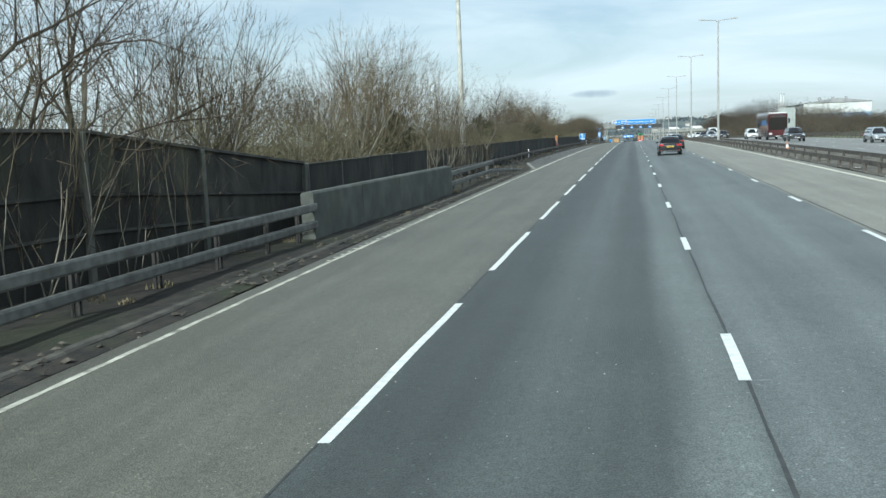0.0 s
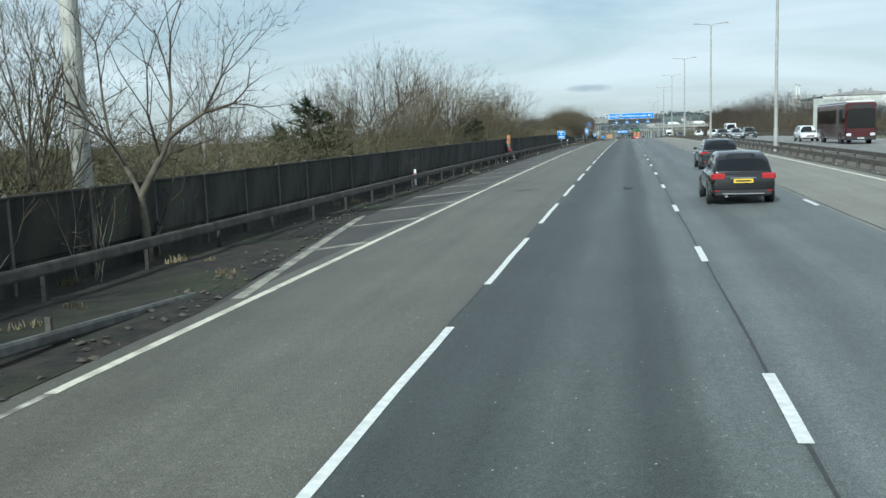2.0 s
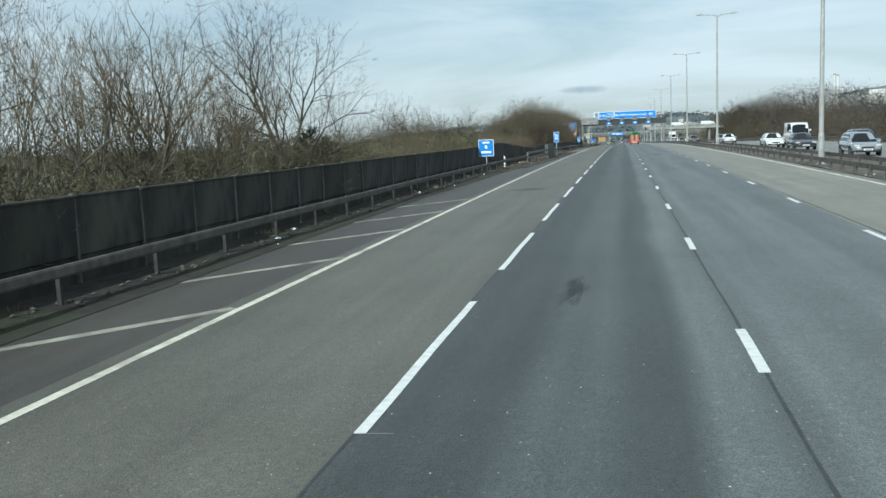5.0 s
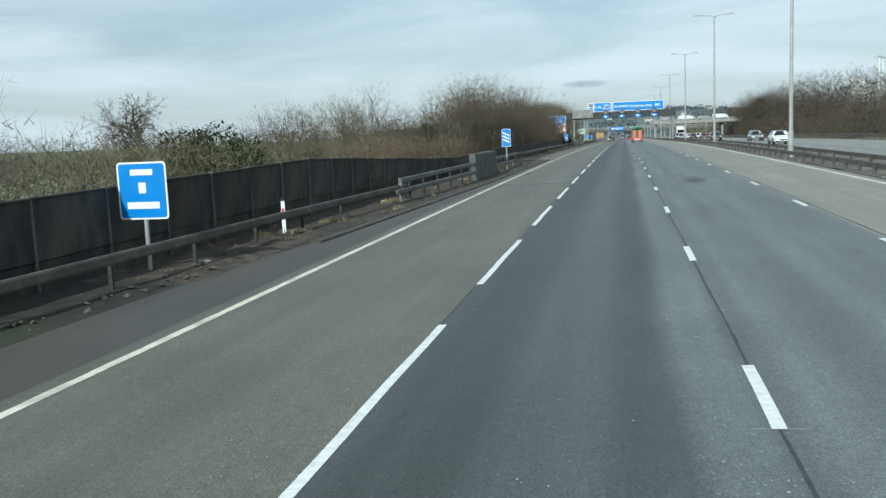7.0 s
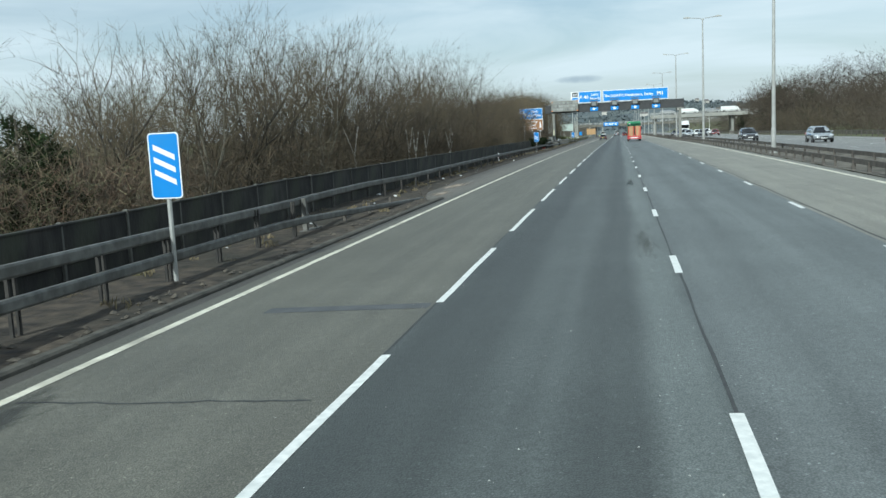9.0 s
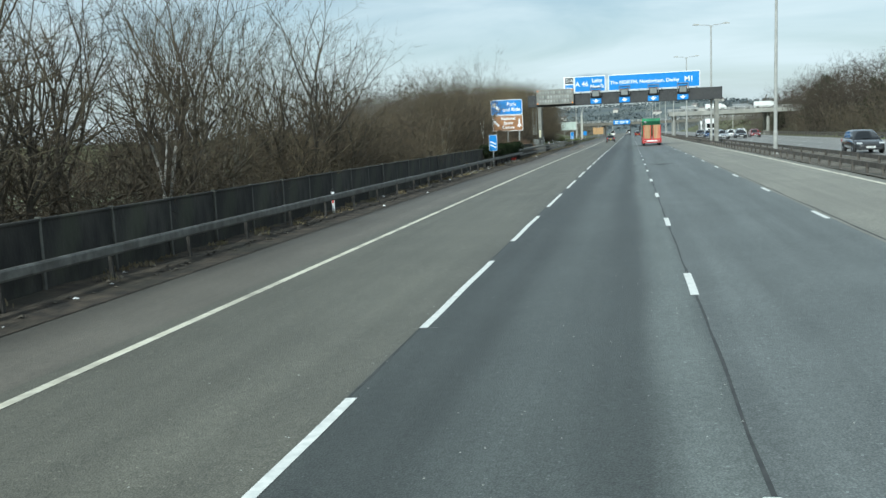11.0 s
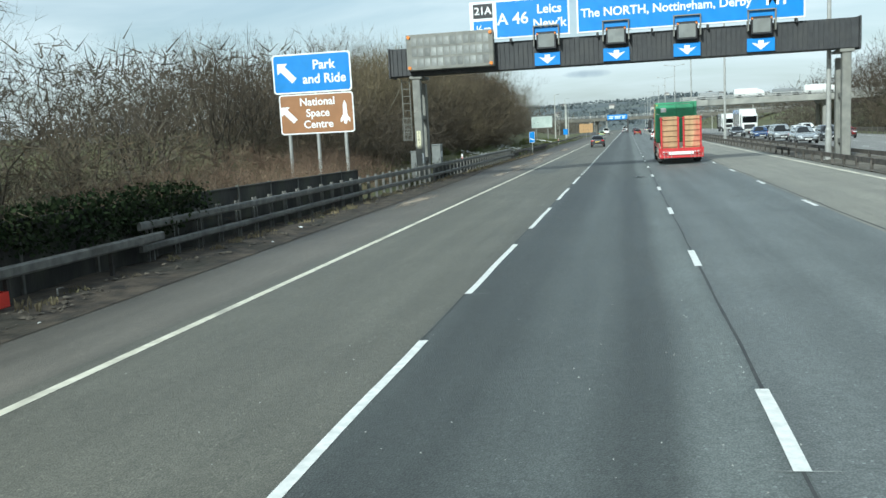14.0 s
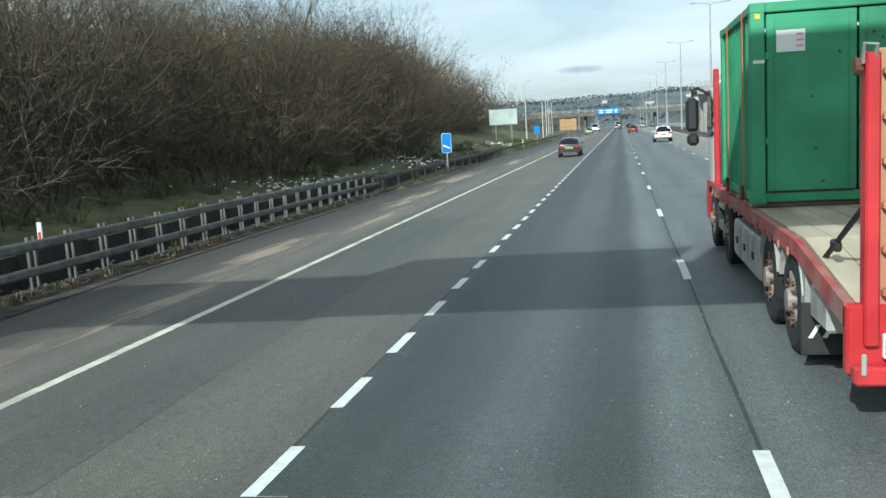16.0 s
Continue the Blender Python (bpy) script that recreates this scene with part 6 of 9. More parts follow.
for y, top in ((248, 7.6), (261, 7.8), (264.5, 7.2), (274, 7.4)):
    birch(rnd.randrange(2), -10.6, y, top)
birch(0, -10.4, 331.0, 9.6)
for y, top in ((350.5, 6.2), (354.5, 5.6), (358.6, 6.8), (362.4, 7.8), (366, 8.2)):
    vase(3, rnd.uniform(-19, -17), y, top)
# a second, farther rank
y = 26
while y < 345:
    if not (60 < y < 118 or 138 < y < 232):
        back(rnd.randrange(3), rnd.uniform(-22, -16.5), y, rnd.uniform(5.0, 6.6) if y < 225 else (rnd.uniform(4.4, 5.4) if 294 < y < 318 else (rnd.uniform(4.6, 6.2) if y < 296 else rnd.uniform(6.2, 7.6))))
    y += rnd.uniform(6.5, 10)
# evergreens
for x, y, s, k in ((-11.6, 78.2, 1.12, 0), (-12.4, 76.2, 0.85, 0), (-10.7, 115.8, 1.0, 0), (-11.2, 113.6, 0.95, 0), (-10.2, 111.2, 0.7, 1), (-12, 47.5, 1.1, 0), (-12.4, 50.5, 1.0, 0), (-11.8, 186.5, 1.15, 1), (-13.8, 193.5, 0.8, 1), (-13, 199, 0.75, 1),
                   (-12.2, 223.6, 0.95, 0), (-13.4, 226.4, 0.85, 0), (-12.6, 221, 0.8, 1), (-11.6, 148.5, 0.85, 0), (-12, 151.8, 0.75, 0), (-13, 129, 0.7, 0), (-12.6, 92, 0.6, 1)):
    plant(T_EVER[k], x, y, s, turn_())
# lone broad oak and the trees of the fields
OAK = bare_tree(91, 7.0, 1, 0.1, M_BARK, M_TWIGD, S_OAK, "oak_tree", "broad bare oak standing alone in a field")
plant(OAK, -78, 300, 1.85, 0.6)
for x, y, top in ((-24, 231, 5.0), (-33, 247, 6.2), (-26, 250, 6.6), (-38, 262, 6.6), (-30, 262, 7.0), (-46, 275, 7.0), (-21, 221, 4.4), (-22, 240, 5.8), (-40, 290, 9.0), (-43, 286, 8.0)):
    back(rnd.randrange(3), x, y, top)
# wooded cutting beyond the gantry
for a, b, x0, x1, step in ((366, 440, -14.4, -12.6, 3.0), (440, 520, -23, -18.5, 5.5), (372, 450, -17.5, -14.5, 5.0)):
    y = a
    while y < b:
        plant(pick(T_SCRUB), rnd.uniform(x0, x1), y, rnd.uniform(0.95, 1.5), turn_())
        y += step * rnd.uniform(0.8, 1.25)
crown_line = lerp_table([(366, 7.0), (374, 7.2), (384, 9.2), (398, 10.6), (430, 11.2), (470, 12.6), (500, 12.0), (560, 10.0)])
for a, b, x0, x1, step, near in ((371, 440, -16.6, -14.4, 3.6, True), (374, 452, -20.5, -17.2, 4.4, True), (440, 505, -25, -19.8, 4.2, False), (384, 560, -30, -22, 5.5, False)):
    y = a
    while y < b:
        x = rnd.uniform(x0, x1)
        top = crown_line(y) * rnd.uniform(0.82, 1.06) + 0.12 * (-15 - x)
        if near:
            vase((2, 0, 3, 2)[rnd.randrange(4)], x, y, top)
        else:
            back(rnd.randrange(3), x, y, top)
        y += step * rnd.uniform(0.7, 1.3)
# scrub and trees on the far side of the motorway
for a, b, x0, x1, step, s0, s1 in ((170, 480, 38.5, 44, 7.0, 1.0, 1.6), (230, 470, 46, 56, 14.0, 1.3, 2.0)):
    y = a
    while y < b:
        plant(pick(T_SCRUB[1:3]), rnd.uniform(x0, x1), y, rnd.uniform(s0, s1), turn_())
        y += step * rnd.uniform(0.75, 1.25)
y = 190
while y < 480:
    back(1, rnd.uniform(42, 54), y, (4.5 + 8.5 * smooth(300, 440, y)) * rnd.uniform(0.85, 1.15))
    y += 6.5 * rnd.uniform(0.7, 1.3)
for x, y, s in ((46, 470, 3.0), (47, 430, 2.2), (44, 520, 1.8)):
    plant(T_EVER[0], x, y, s, turn_())

# ---- dead grass along verges and on the bank ----
def scatter(name, label, cat, tiles, spots, mat):
    """Many clumps joined into one mesh; spots: x, y, z, scale, turn."""
    V, F, n = [], [], 0
    arrs = [(np.array([v.co[:] for v in t.vertices]), [tuple(p.vertices) for p in t.polygons]) for t in tiles]
    for i, (x, y, z, s, a) in enumerate(spots):
        v, f = arrs[i % len(arrs)]
        c, d = math.cos(a) * s, math.sin(a) * s
        w = np.stack([v[:, 0] * c - v[:, 1] * d + x, v[:, 0] * d + v[:, 1] * c + y, v[:, 2] * s + z], 1)
        V.append(w)
        F += [tuple(j + n for j in q) for q in f]
        n += len(v)
    me = bpy.data.meshes.new(name)
    me.from_pydata([tuple(p) for p in np.concatenate(V)], [], F)
    me.materials.append(mat)
    ob = new(name, me)
    return tagged(ob, label, cat, kind="stuff")
TUS = [tussock(5, 0.5, 26, 0.28, M_GRASSY), tussock(6, 0.6, 30, 0.22, M_GRASSY)]
sp = []
for i in range(700):
    y = rnd.uniform(-20, 420)
    x = rnd.uniform(-8.0, max(-8.0, sh_out(y) - 0.5))
    if 56 < y < 172 and rnd.random() < 0.85 or -6.2 < x and rnd.random() < 0.5:
        continue
    sp.append((x, y, vz(x, y), rnd.uniform(0.35, 0.9), turn_()))
scatter("verge_grass", "sparse dead grass tufts on the verge", "grass", TUS, sp, M_GRASSY)
TUB = [tussock(8, 1.2, 70, 1.0, M_GRASSY), tussock(9, 1.4, 80, 0.85, M_GRASSY)]
sp = [(x, y, land(x, y), rnd.uniform(0.5, 1.1), turn_()) for x, y in ((rnd.uniform(-15, -9.0), rnd.uniform(-15, 330)) for _ in range(240))]
scatter("undergrowth", "tangled dead undergrowth behind the fence", "undergrowth", TUB, sp, M_GRASSY)
M_GREEN = pmat("bank_grass", (0.045, 0.062, 0.018), (0.10, 0.115, 0.035), 1.5, 0.9, bump=0.0, spots=(0.14, 0.12, 0.06), spot_amt=0.6)
sp = [(x, y, land(x, y), rnd.uniform(0.4, 0.8), turn_()) for x, y in ((rnd.uniform(-13.5, -8.9), rnd.uniform(366, 520)) for _ in range(240))]
scatter("bank_grass", "rough green and straw grass on the bank", "grass", TUB, sp, M_GREEN)


# ---- thickets: dense fine growth between the bushes ----
def twig_mix(name, cols):
    m = bpy.data.materials.new(name)
    m.use_nodes = True
    n, l = m.node_tree.nodes, m.node_tree.links
    g = n.new("ShaderNodeNewGeometry")
    r = n.new("ShaderNodeValToRGB")
    els = r.color_ramp.elements
    while len(els) < len(cols):
        els.new(0.5)
    for i, (e, c) in enumerate(zip(els, cols)):
        e.position = i / (len(cols) - 1)
        e.color = (*c, 1)
    l.new(g.outputs["Random Per Island"], r.inputs["Fac"])
    tc = n.new("ShaderNodeTexCoord")
    t = n.new("ShaderNodeTexNoise")
    t.inputs["Scale"].default_value = 0.22
    l.new(tc.outputs["Object"], t.inputs["Vector"])
    mr = n.new("ShaderNodeMapRange")
    mr.inputs["From Min"].default_value, mr.inputs["From Max"].default_value = 0.3, 0.7
    mr.inputs["To Min"].default_value, mr.inputs["To Max"].default_value = 0.7, 1.3
    l.new(t.outputs["Fac"], mr.inputs["Value"])
    hs = n.new("ShaderNodeHueSaturation")
    l.new(r.outputs["Color"], hs.inputs["Color"])
    l.new(mr.outputs["Result"], hs.inputs["Value"])
    b = n["Principled BSDF"]
    l.new(hs.outputs["Color"], b.inputs["Base Color"])
    b.inputs["Roughness"].default_value = 0.9
    return m
M_THICK = twig_mix("thicket_twigs", [(0.055, 0.048, 0.030), (0.115, 0.100, 0.056), (0.085, 0.083, 0.042), (0.165, 0.142, 0.082), (0.090, 0.068, 0.043)])
M_STRAW = twig_mix("straw_olive_twigs", [(0.085, 0.076, 0.042), (0.17, 0.150, 0.080), (0.125, 0.122, 0.058), (0.21, 0.182, 0.105), (0.11, 0.092, 0.052)])
M_THICKD = twig_mix("dark_thicket_twigs", [(0.038, 0.029, 0.020), (0.088, 0.067, 0.042), (0.064, 0.050, 0.029), (0.122, 0.092, 0.056), (0.070, 0.047, 0.032)])
M_RUSSET = twig_mix("russet_stems", [(0.085, 0.050, 0.034), (0.145, 0.095, 0.060), (0.110, 0.070, 0.048), (0.185, 0.135, 0.090)])
M_FARDARK = twig_mix("far_dark_twigs", [(0.036, 0.028, 0.021), (0.060, 0.048, 0.034), (0.046, 0.037, 0.028), (0.075, 0.058, 0.041)])
M_FARWOOD = twig_mix("far_wood_twigs", [(0.060, 0.052, 0.040), (0.095, 0.085, 0.060), (0.075, 0.066, 0.052), (0.115, 0.095, 0.070)])
# sunlit tone of the cutting's treetops, put into the twig colour
M_SUNTOP = twig_mix("fine_twigs", [(0.100, 0.077, 0.044), (0.17, 0.132, 0.072), (0.130, 0.108, 0.056), (0.205, 0.162, 0.092)])
# hill trees in matching blue-grey, with haze put into the colour
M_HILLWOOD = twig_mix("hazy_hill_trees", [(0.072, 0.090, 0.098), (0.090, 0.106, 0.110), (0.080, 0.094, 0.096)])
M_BLOSSOM = twig_mix("blossom", [(0.26, 0.22, 0.16), (0.36, 0.31, 0.23), (0.15, 0.12, 0.08), (0.30, 0.25, 0.17)])


def thicket(name, label, seed, count, ya, yb, xa, xb, top, length, width, mat, keep=None, low=1.5):
    """Slender twigs, each one triangle, thickest near the ground and thinning into uneven crowns."""
    r = np.random.RandomState(seed)
    y = r.uniform(ya, yb, count)
    x = r.uniform(xa, xb, count)
    heights, lumps = {}, {}

    def ground(a, b):
        q = (round(a), round(b / 2))
        if q not in heights:
            heights[q] = land(q[0], q[1] * 2)
        return heights[q]

    def swell(a, b):
        q = (round(a * 2), round(b * 2))
        if q not in lumps:
            a, b = q[0] / 2, q[1] / 2
            lumps[q] = noise.noise((a * 0.22, b * 0.22, seed)) + 0.5 * noise.noise((a * 0.6, b * 0.6, seed + 3.0))
        return lumps[q]
    gz_ = np.array([ground(a, b) for a, b in zip(x, y)])
    # crowns of uneven height
    lump = np.array([swell(a, b) for a, b in zip(x, y)])
    H = np.array([top(b) for b in y]) * (1 + 0.42 * lump)
    z = gz_ + H * r.uniform(0, 1, count) ** low
    d = r.normal(0, 0.75, (count, 3)) + np.array([0, 0, 0.5])
    d /= np.linalg.norm(d, axis=1)[:, None]
    L = length * r.uniform(0.5, 1.4, count)
    s = np.cross(d, r.normal(0, 1, (count, 3)))
    s /= np.linalg.norm(s, axis=1)[:, None] + 1e-9
    w = width * r.uniform(0.5, 1.4, count)
    p = np.stack([x, y, z], 1)
    V = np.stack([p - s * w[:, None] * 0.5, p + s * w[:, None] * 0.5, p + d * L[:, None]], 1)
    if keep is not None:
        ok = np.array([keep(a, b) for a, b in zip(x, y)])
        V = V[ok]
    n = len(V)
    me = bpy.data.meshes.new(name)
    me.vertices.add(n * 3)
    me.vertices.foreach_set("co", V.astype(np.float32).ravel())
    me.loops.add(n * 3)
    me.loops.foreach_set("vertex_index", np.arange(n * 3, dtype=np.int32))
    me.polygons.add(n)
    me.polygons.foreach_set("loop_start", np.arange(0, n * 3, 3, dtype=np.int32))
    me.update(calc_edges=True)
    me.materials.append(mat)
    return tagged(new(name, me), label, "undergrowth", kind="stuff")


BELT = lerp_table([(-18, 3.4), (60, 3.2), (100, 2.9), (138, 2.8), (165, 2.6), (186, 2.5), (206, 2.5), (226, 2.8)])
thicket("thicket", "dense olive-brown winter thicket behind the fence", 3, 125000, 56, 226, -17, -9.2, BELT, 0.6, 0.020, M_THICK, low=1.6)
thicket("thicket", "straw and olive winter scrub behind the first fences", 2, 46000, 2, 62, -17, -9.4, BELT, 0.6, 0.020, M_STRAW, low=1.5)
WOOD = lerp_table([(224, 2.4), (236, 3.0), (250, 3.2), (288, 3.4), (298, 3.4), (313, 4.0), (318, 5.0), (330, 4.6), (338, 3.2), (348, 2.8)])
thicket("thicket", "dense brown wood edge behind the low fence", 4, 85000, 224, 348, -16.5, -9.4, WOOD, 0.65, 0.020, M_THICKD, low=1.5)
thicket("thicket", "dense dark scrub thicket on the cutting slope", 5, 105000, 366, 520, -26, -12.2, lerp_table([(366, 3.6), (400, 4.6), (430, 6.0), (450, 8.0), (520, 9.0)]), 0.75, 0.028, M_THICKD, keep=lambda x, y: x < -12.0 - 6.0 * smooth(436, 462, y), low=1.3)
thicket("thicket", "dark brown wood along the far side of the motorway", 7, 80000, 200, 570, 39, 64, lerp_table([(200, 1.8), (260, 2.8), (330, 5.0), (390, 8.5), (440, 11.5), (520, 11.0), (570, 6.0)]), 1.5, 0.075, M_FARDARK)
thicket("thicket", "hazy brown woodland far beyond the junction", 9, 26000, 540, 1300, -150, -20, lambda y: 8.0, 3.0, 0.25, M_FARWOOD)
thicket("thicket", "hazy brown woodland far across the fields", 11, 30000, 150, 560, -230, -100, lambda y: 4.6, 2.0, 0.16, M_FARWOOD, keep=lambda x, y: noise.noise((x * 0.02, y * 0.02, 4.0)) > -0.05)
thicket("thicket", "hazy brown woodland beyond the far bridge", 13, 20000, 560, 1300, 42, 200, lambda y: 8.0, 3.0, 0.25, M_FARWOOD)
thicket("thicket", "dark winter hedgerows crossing the fields", 15, 44000, 180, 340, -66, -18, lambda y: 3.2, 0.8, 0.045, M_FARWOOD, keep=lambda x, y: abs(noise.noise((x * 0.03, y * 0.03, 2.0))) < 0.2)
thicket("thicket", "pale feathery seed heads beyond the fence", 17, 9000, 204, 226, -34, -20, lambda y: 3.2, 0.35, 0.05, M_BLOSSOM, keep=lambda x, y: noise.noise((x * 0.25, y * 0.25, 1.0)) > 0.1, low=0.9)
thicket("thicket", "shaded interior of the wooded cutting", 19, 36000, 362, 530, -36, -17, lerp_table([(362, 5.0), (400, 5.6), (530, 5.6)]), 1.2, 0.09, M_FARWOOD, keep=lambda x, y: x < -17 - 4.0 * smooth(436, 462, y))
thicket("thicket", "shaded interior of the roadside wood", 21, 30000, 228, 352, -28, -14.5, lerp_table([(228, 2.4), (245, 2.8), (288, 3.0), (300, 3.4), (352, 3.6)]), 0.9, 0.06, M_FARWOOD)
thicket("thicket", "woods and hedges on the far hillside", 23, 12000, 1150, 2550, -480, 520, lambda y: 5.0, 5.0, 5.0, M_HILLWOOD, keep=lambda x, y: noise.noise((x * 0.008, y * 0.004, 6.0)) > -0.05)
# sun on the tops as a paler mix, above the darker mix
thicket("thicket", "upper twigs along the cutting in a sunlit tan colour", 27, 80000, 372, 450, -20, -13.4, lambda y: crown_line(y) * 0.70, 0.5, 0.015, M_SUNTOP, low=0.8)
thicket("thicket", "russet bramble behind the short parapet", 31, 26000, 201, 228, -16, -9.3, lambda y: 2.3, 0.5, 0.014, M_RUSSET, low=1.1)
thicket("thicket", "pale brown dead bracken below the direction signs", 33, 34000, 338, 368, -17, -9.1, lambda y: 1.35, 0.55, 0.013, M_RUSSET, low=0.9)
thicket("thicket", "dense olive scrub close behind the tall fence", 6, 60000, 58, 184, -13.5, -9.0, lambda y: 2.3, 0.5, 0.020, M_THICK, low=1.0)
thicket("thicket", "brown hedges and small trees across the far fields", 37, 34000, 150, 350, -120, -56, lambda y: 3.4, 1.3, 0.09, M_FARWOOD, keep=lambda x, y: noise.noise((x * 0.035, y * 0.02, 11.0)) > -0.12)
def ivy(name, label, seed, count, ya, yb, place, mat):
    """Many small leaves hung over a run of fence."""
    r = np.random.RandomState(seed)
    V, F = [], []
    for i in range(count):
        p = np.array(place(r, r.uniform(ya, yb)))
        u, v = r.normal(0, 1, 3), r.normal(0, 1, 3)
        u /= math.sqrt(u @ u)
        v = np.cross(u, v)
        v /= math.sqrt(v @ v) + 1e-9
        s = r.uniform(0.025, 0.07)
        b = len(V)
        V += [p - u * s, p + v * s * 0.7, p + u * s, p - v * s * 0.7]
        F.append((b, b + 1, b + 2, b + 3))
    me = bpy.data.meshes.new(name)
    me.from_pydata([tuple(q) for q in V], [], F)
    me.materials.append(mat)
    return tagged(new(name, me), label, "ivy", kind="stuff")
def drape(r, y):
    k = 0.65 + 0.6 * noise.noise((y * 0.35, 2.0, 0.0)) + 0.25 * noise.noise((y * 1.2, 5.0, 0.0))
    a = r.uniform(0, 1)
    return (-8.35 + r.normal(0, 0.16) + 0.12 * a, y, prof(y) + 1.36 + 0.28 * k - (0.25 + 1.0 * k) * a ** 1.2 + r.normal(0, 0.05))
ivy("ivy", "dark green ivy spilling over the low fence", 41, 13000, 317, 341, drape, M_IVY)

# ---- vehicles ----
M_GLASS = plain("car_glass_dark", (0.006, 0.007, 0.008), 0.04, 0.0)
M_TYRE = pmat("tyre_rubber", (0.012, 0.012, 0.012), (0.026, 0.025, 0.024), 12, 0.85, bump=0.2)
M_RIM = plain("alloy_rim", (0.42, 0.43, 0.44), 0.35, 0.8)
M_TRIM = plain("black_trim", (0.018, 0.018, 0.019), 0.55)
M_TAIL = plain("tail_lamp_red", (0.34, 0.012, 0.014), 0.2, 0.0, 0.6)
M_HEAD = plain("head_lamp_clear", (0.62, 0.64, 0.66), 0.12, 0.2, 0.6)
M_YEL = plain("plate_yellow", (0.72, 0.50, 0.05), 0.45)
M_PLW = plain("plate_white", (0.75, 0.75, 0.73), 0.45)


def paint(name, col, metal=0.35):
    return pmat(name, tuple(c * 0.94 for c in col), tuple(min(1, c * 1.04) for c in col), 1.5, 0.22, metal=metal, bump=0.0, coat=0.9, gloss_var=0.05, spots=tuple(c * 0.85 for c in col), spot_amt=0.3)


P_DARK = paint("paint_graphite", (0.045, 0.047, 0.050))
P_BLACK = paint("paint_black", (0.014, 0.014, 0.016))
P_GREY = paint("paint_slate_grey", (0.030, 0.040, 0.044), 0.6)
P_SILVER = paint("paint_silver", (0.42, 0.44, 0.45), 0.6)
P_WHITE = paint("paint_white", (0.72, 0.72, 0.70), 0.0)
P_RED = paint("paint_dark_red", (0.20, 0.018, 0.016))
P_BLUE = paint("paint_blue", (0.03, 0.07, 0.18))
P_GREEN = paint("paint_pale_green", (0.30, 0.42, 0.24), 0.1)

# outlines: body (along, underside, waist, half width) and cabin (along, roof, half width), as fractions
SHAPES = {
    "hatch": ([(-0.500, .32, .52, .84), (-0.494, .23, .58, .93), (-0.46, .19, .62, .95), (-0.36, .17, .645, 1.0), (-0.1, .17, .635, 1.0), (0.16, .17, .615, 1.0), (0.30, .17, .575, .99), (0.40, .17, .52, .95), (0.465, .19, .45, .86), (0.492, .22, .40, .72), (0.50, .26, .36, .6)],
              [(-0.475, .61, .84), (-0.42, .86, .74), (-0.36, .965, .71), (-0.2, 1.0, .71), (0.0, .985, .70), (0.07, .95, .70), (0.285, .585, .84)]),
    "estate": ([(-0.500, .30, .54, .86), (-0.495, .22, .60, .95), (-0.47, .19, .62, .95), (-0.38, .17, .65, 1.0), (-0.1, .17, .645, 1.0), (0.14, .17, .625, 1.0), (0.27, .17, .59, .99), (0.39, .17, .53, .95), (0.465, .19, .45, .86), (0.492, .22, .40, .72), (0.50, .26, .36, .6)],
               [(-0.485, .62, .83), (-0.45, .82, .76), (-0.405, .95, .72), (-0.22, .995, .71), (0.0, .99, .70), (0.05, .955, .70), (0.25, .60, .84)]),
    "suv": ([(-0.500, .30, .52, .86), (-0.495, .23, .57, .95), (-0.47, .20, .60, .97), (-0.38, .19, .62, 1.0), (-0.1, .19, .615, 1.0), (0.16, .19, .60, 1.0), (0.29, .19, .575, .99), (0.41, .19, .535, .96), (0.47, .21, .48, .88), (0.494, .24, .43, .76), (0.50, .28, .40, .62)],
            [(-0.482, .60, .86), (-0.44, .82, .78), (-0.39, .955, .74), (-0.2, 1.0, .73), (0.02, .985, .72), (0.09, .95, .72), (0.275, .585, .86)]),
    "saloon": ([(-0.500, .32, .55, .84), (-0.494, .23, .61, .93), (-0.45, .19, .655, .95), (-0.34, .17, .665, 1.0), (-0.1, .17, .64, 1.0), (0.14, .17, .62, 1.0), (0.27, .17, .585, .99), (0.39, .17, .53, .95), (0.465, .19, .45, .86), (0.492, .22, .40, .72), (0.50, .26, .36, .6)],
               [(-0.40, .65, .82), (-0.27, .93, .72), (-0.2, .985, .70), (-0.08, 1.0, .70), (0.04, .97, .70), (0.25, .595, .84)]),
    "van": ([(-0.500, .24, .52, .90), (-0.496, .2, .56, .96), (-0.47, .17, .58, 1.0), (-0.2, .16, .58, 1.0), (0.1, .16, .57, 1.0), (0.30, .16, .54, 1.0), (0.40, .16, .47, .97), (0.47, .18, .40, .90), (0.494, .2, .36, .78), (0.50, .24, .32, .66)],
            [(-0.498, .57, .93), (-0.49, .94, .88), (-0.47, 1.0, .86), (0.0, 1.0, .86), (0.20, .985, .85), (0.25, .94, .84), (0.37, .52, .90)]),
}


def ring_body(zb, zt, hw):
    """Half outline of a body section, from the underside to the waist."""
    h = zt - zb
    return [(0.0, zb), (hw * 0.80, zb), (hw * 0.93, zb + 0.06 * h), (hw * 0.985, zb + 0.22 * h), (hw, zb + 0.50 * h), (hw * 0.985, zb + 0.78 * h), (hw * 0.93, zb + 0.94 * h), (hw * 0.85, zt), (0.0, zt + 0.012)]


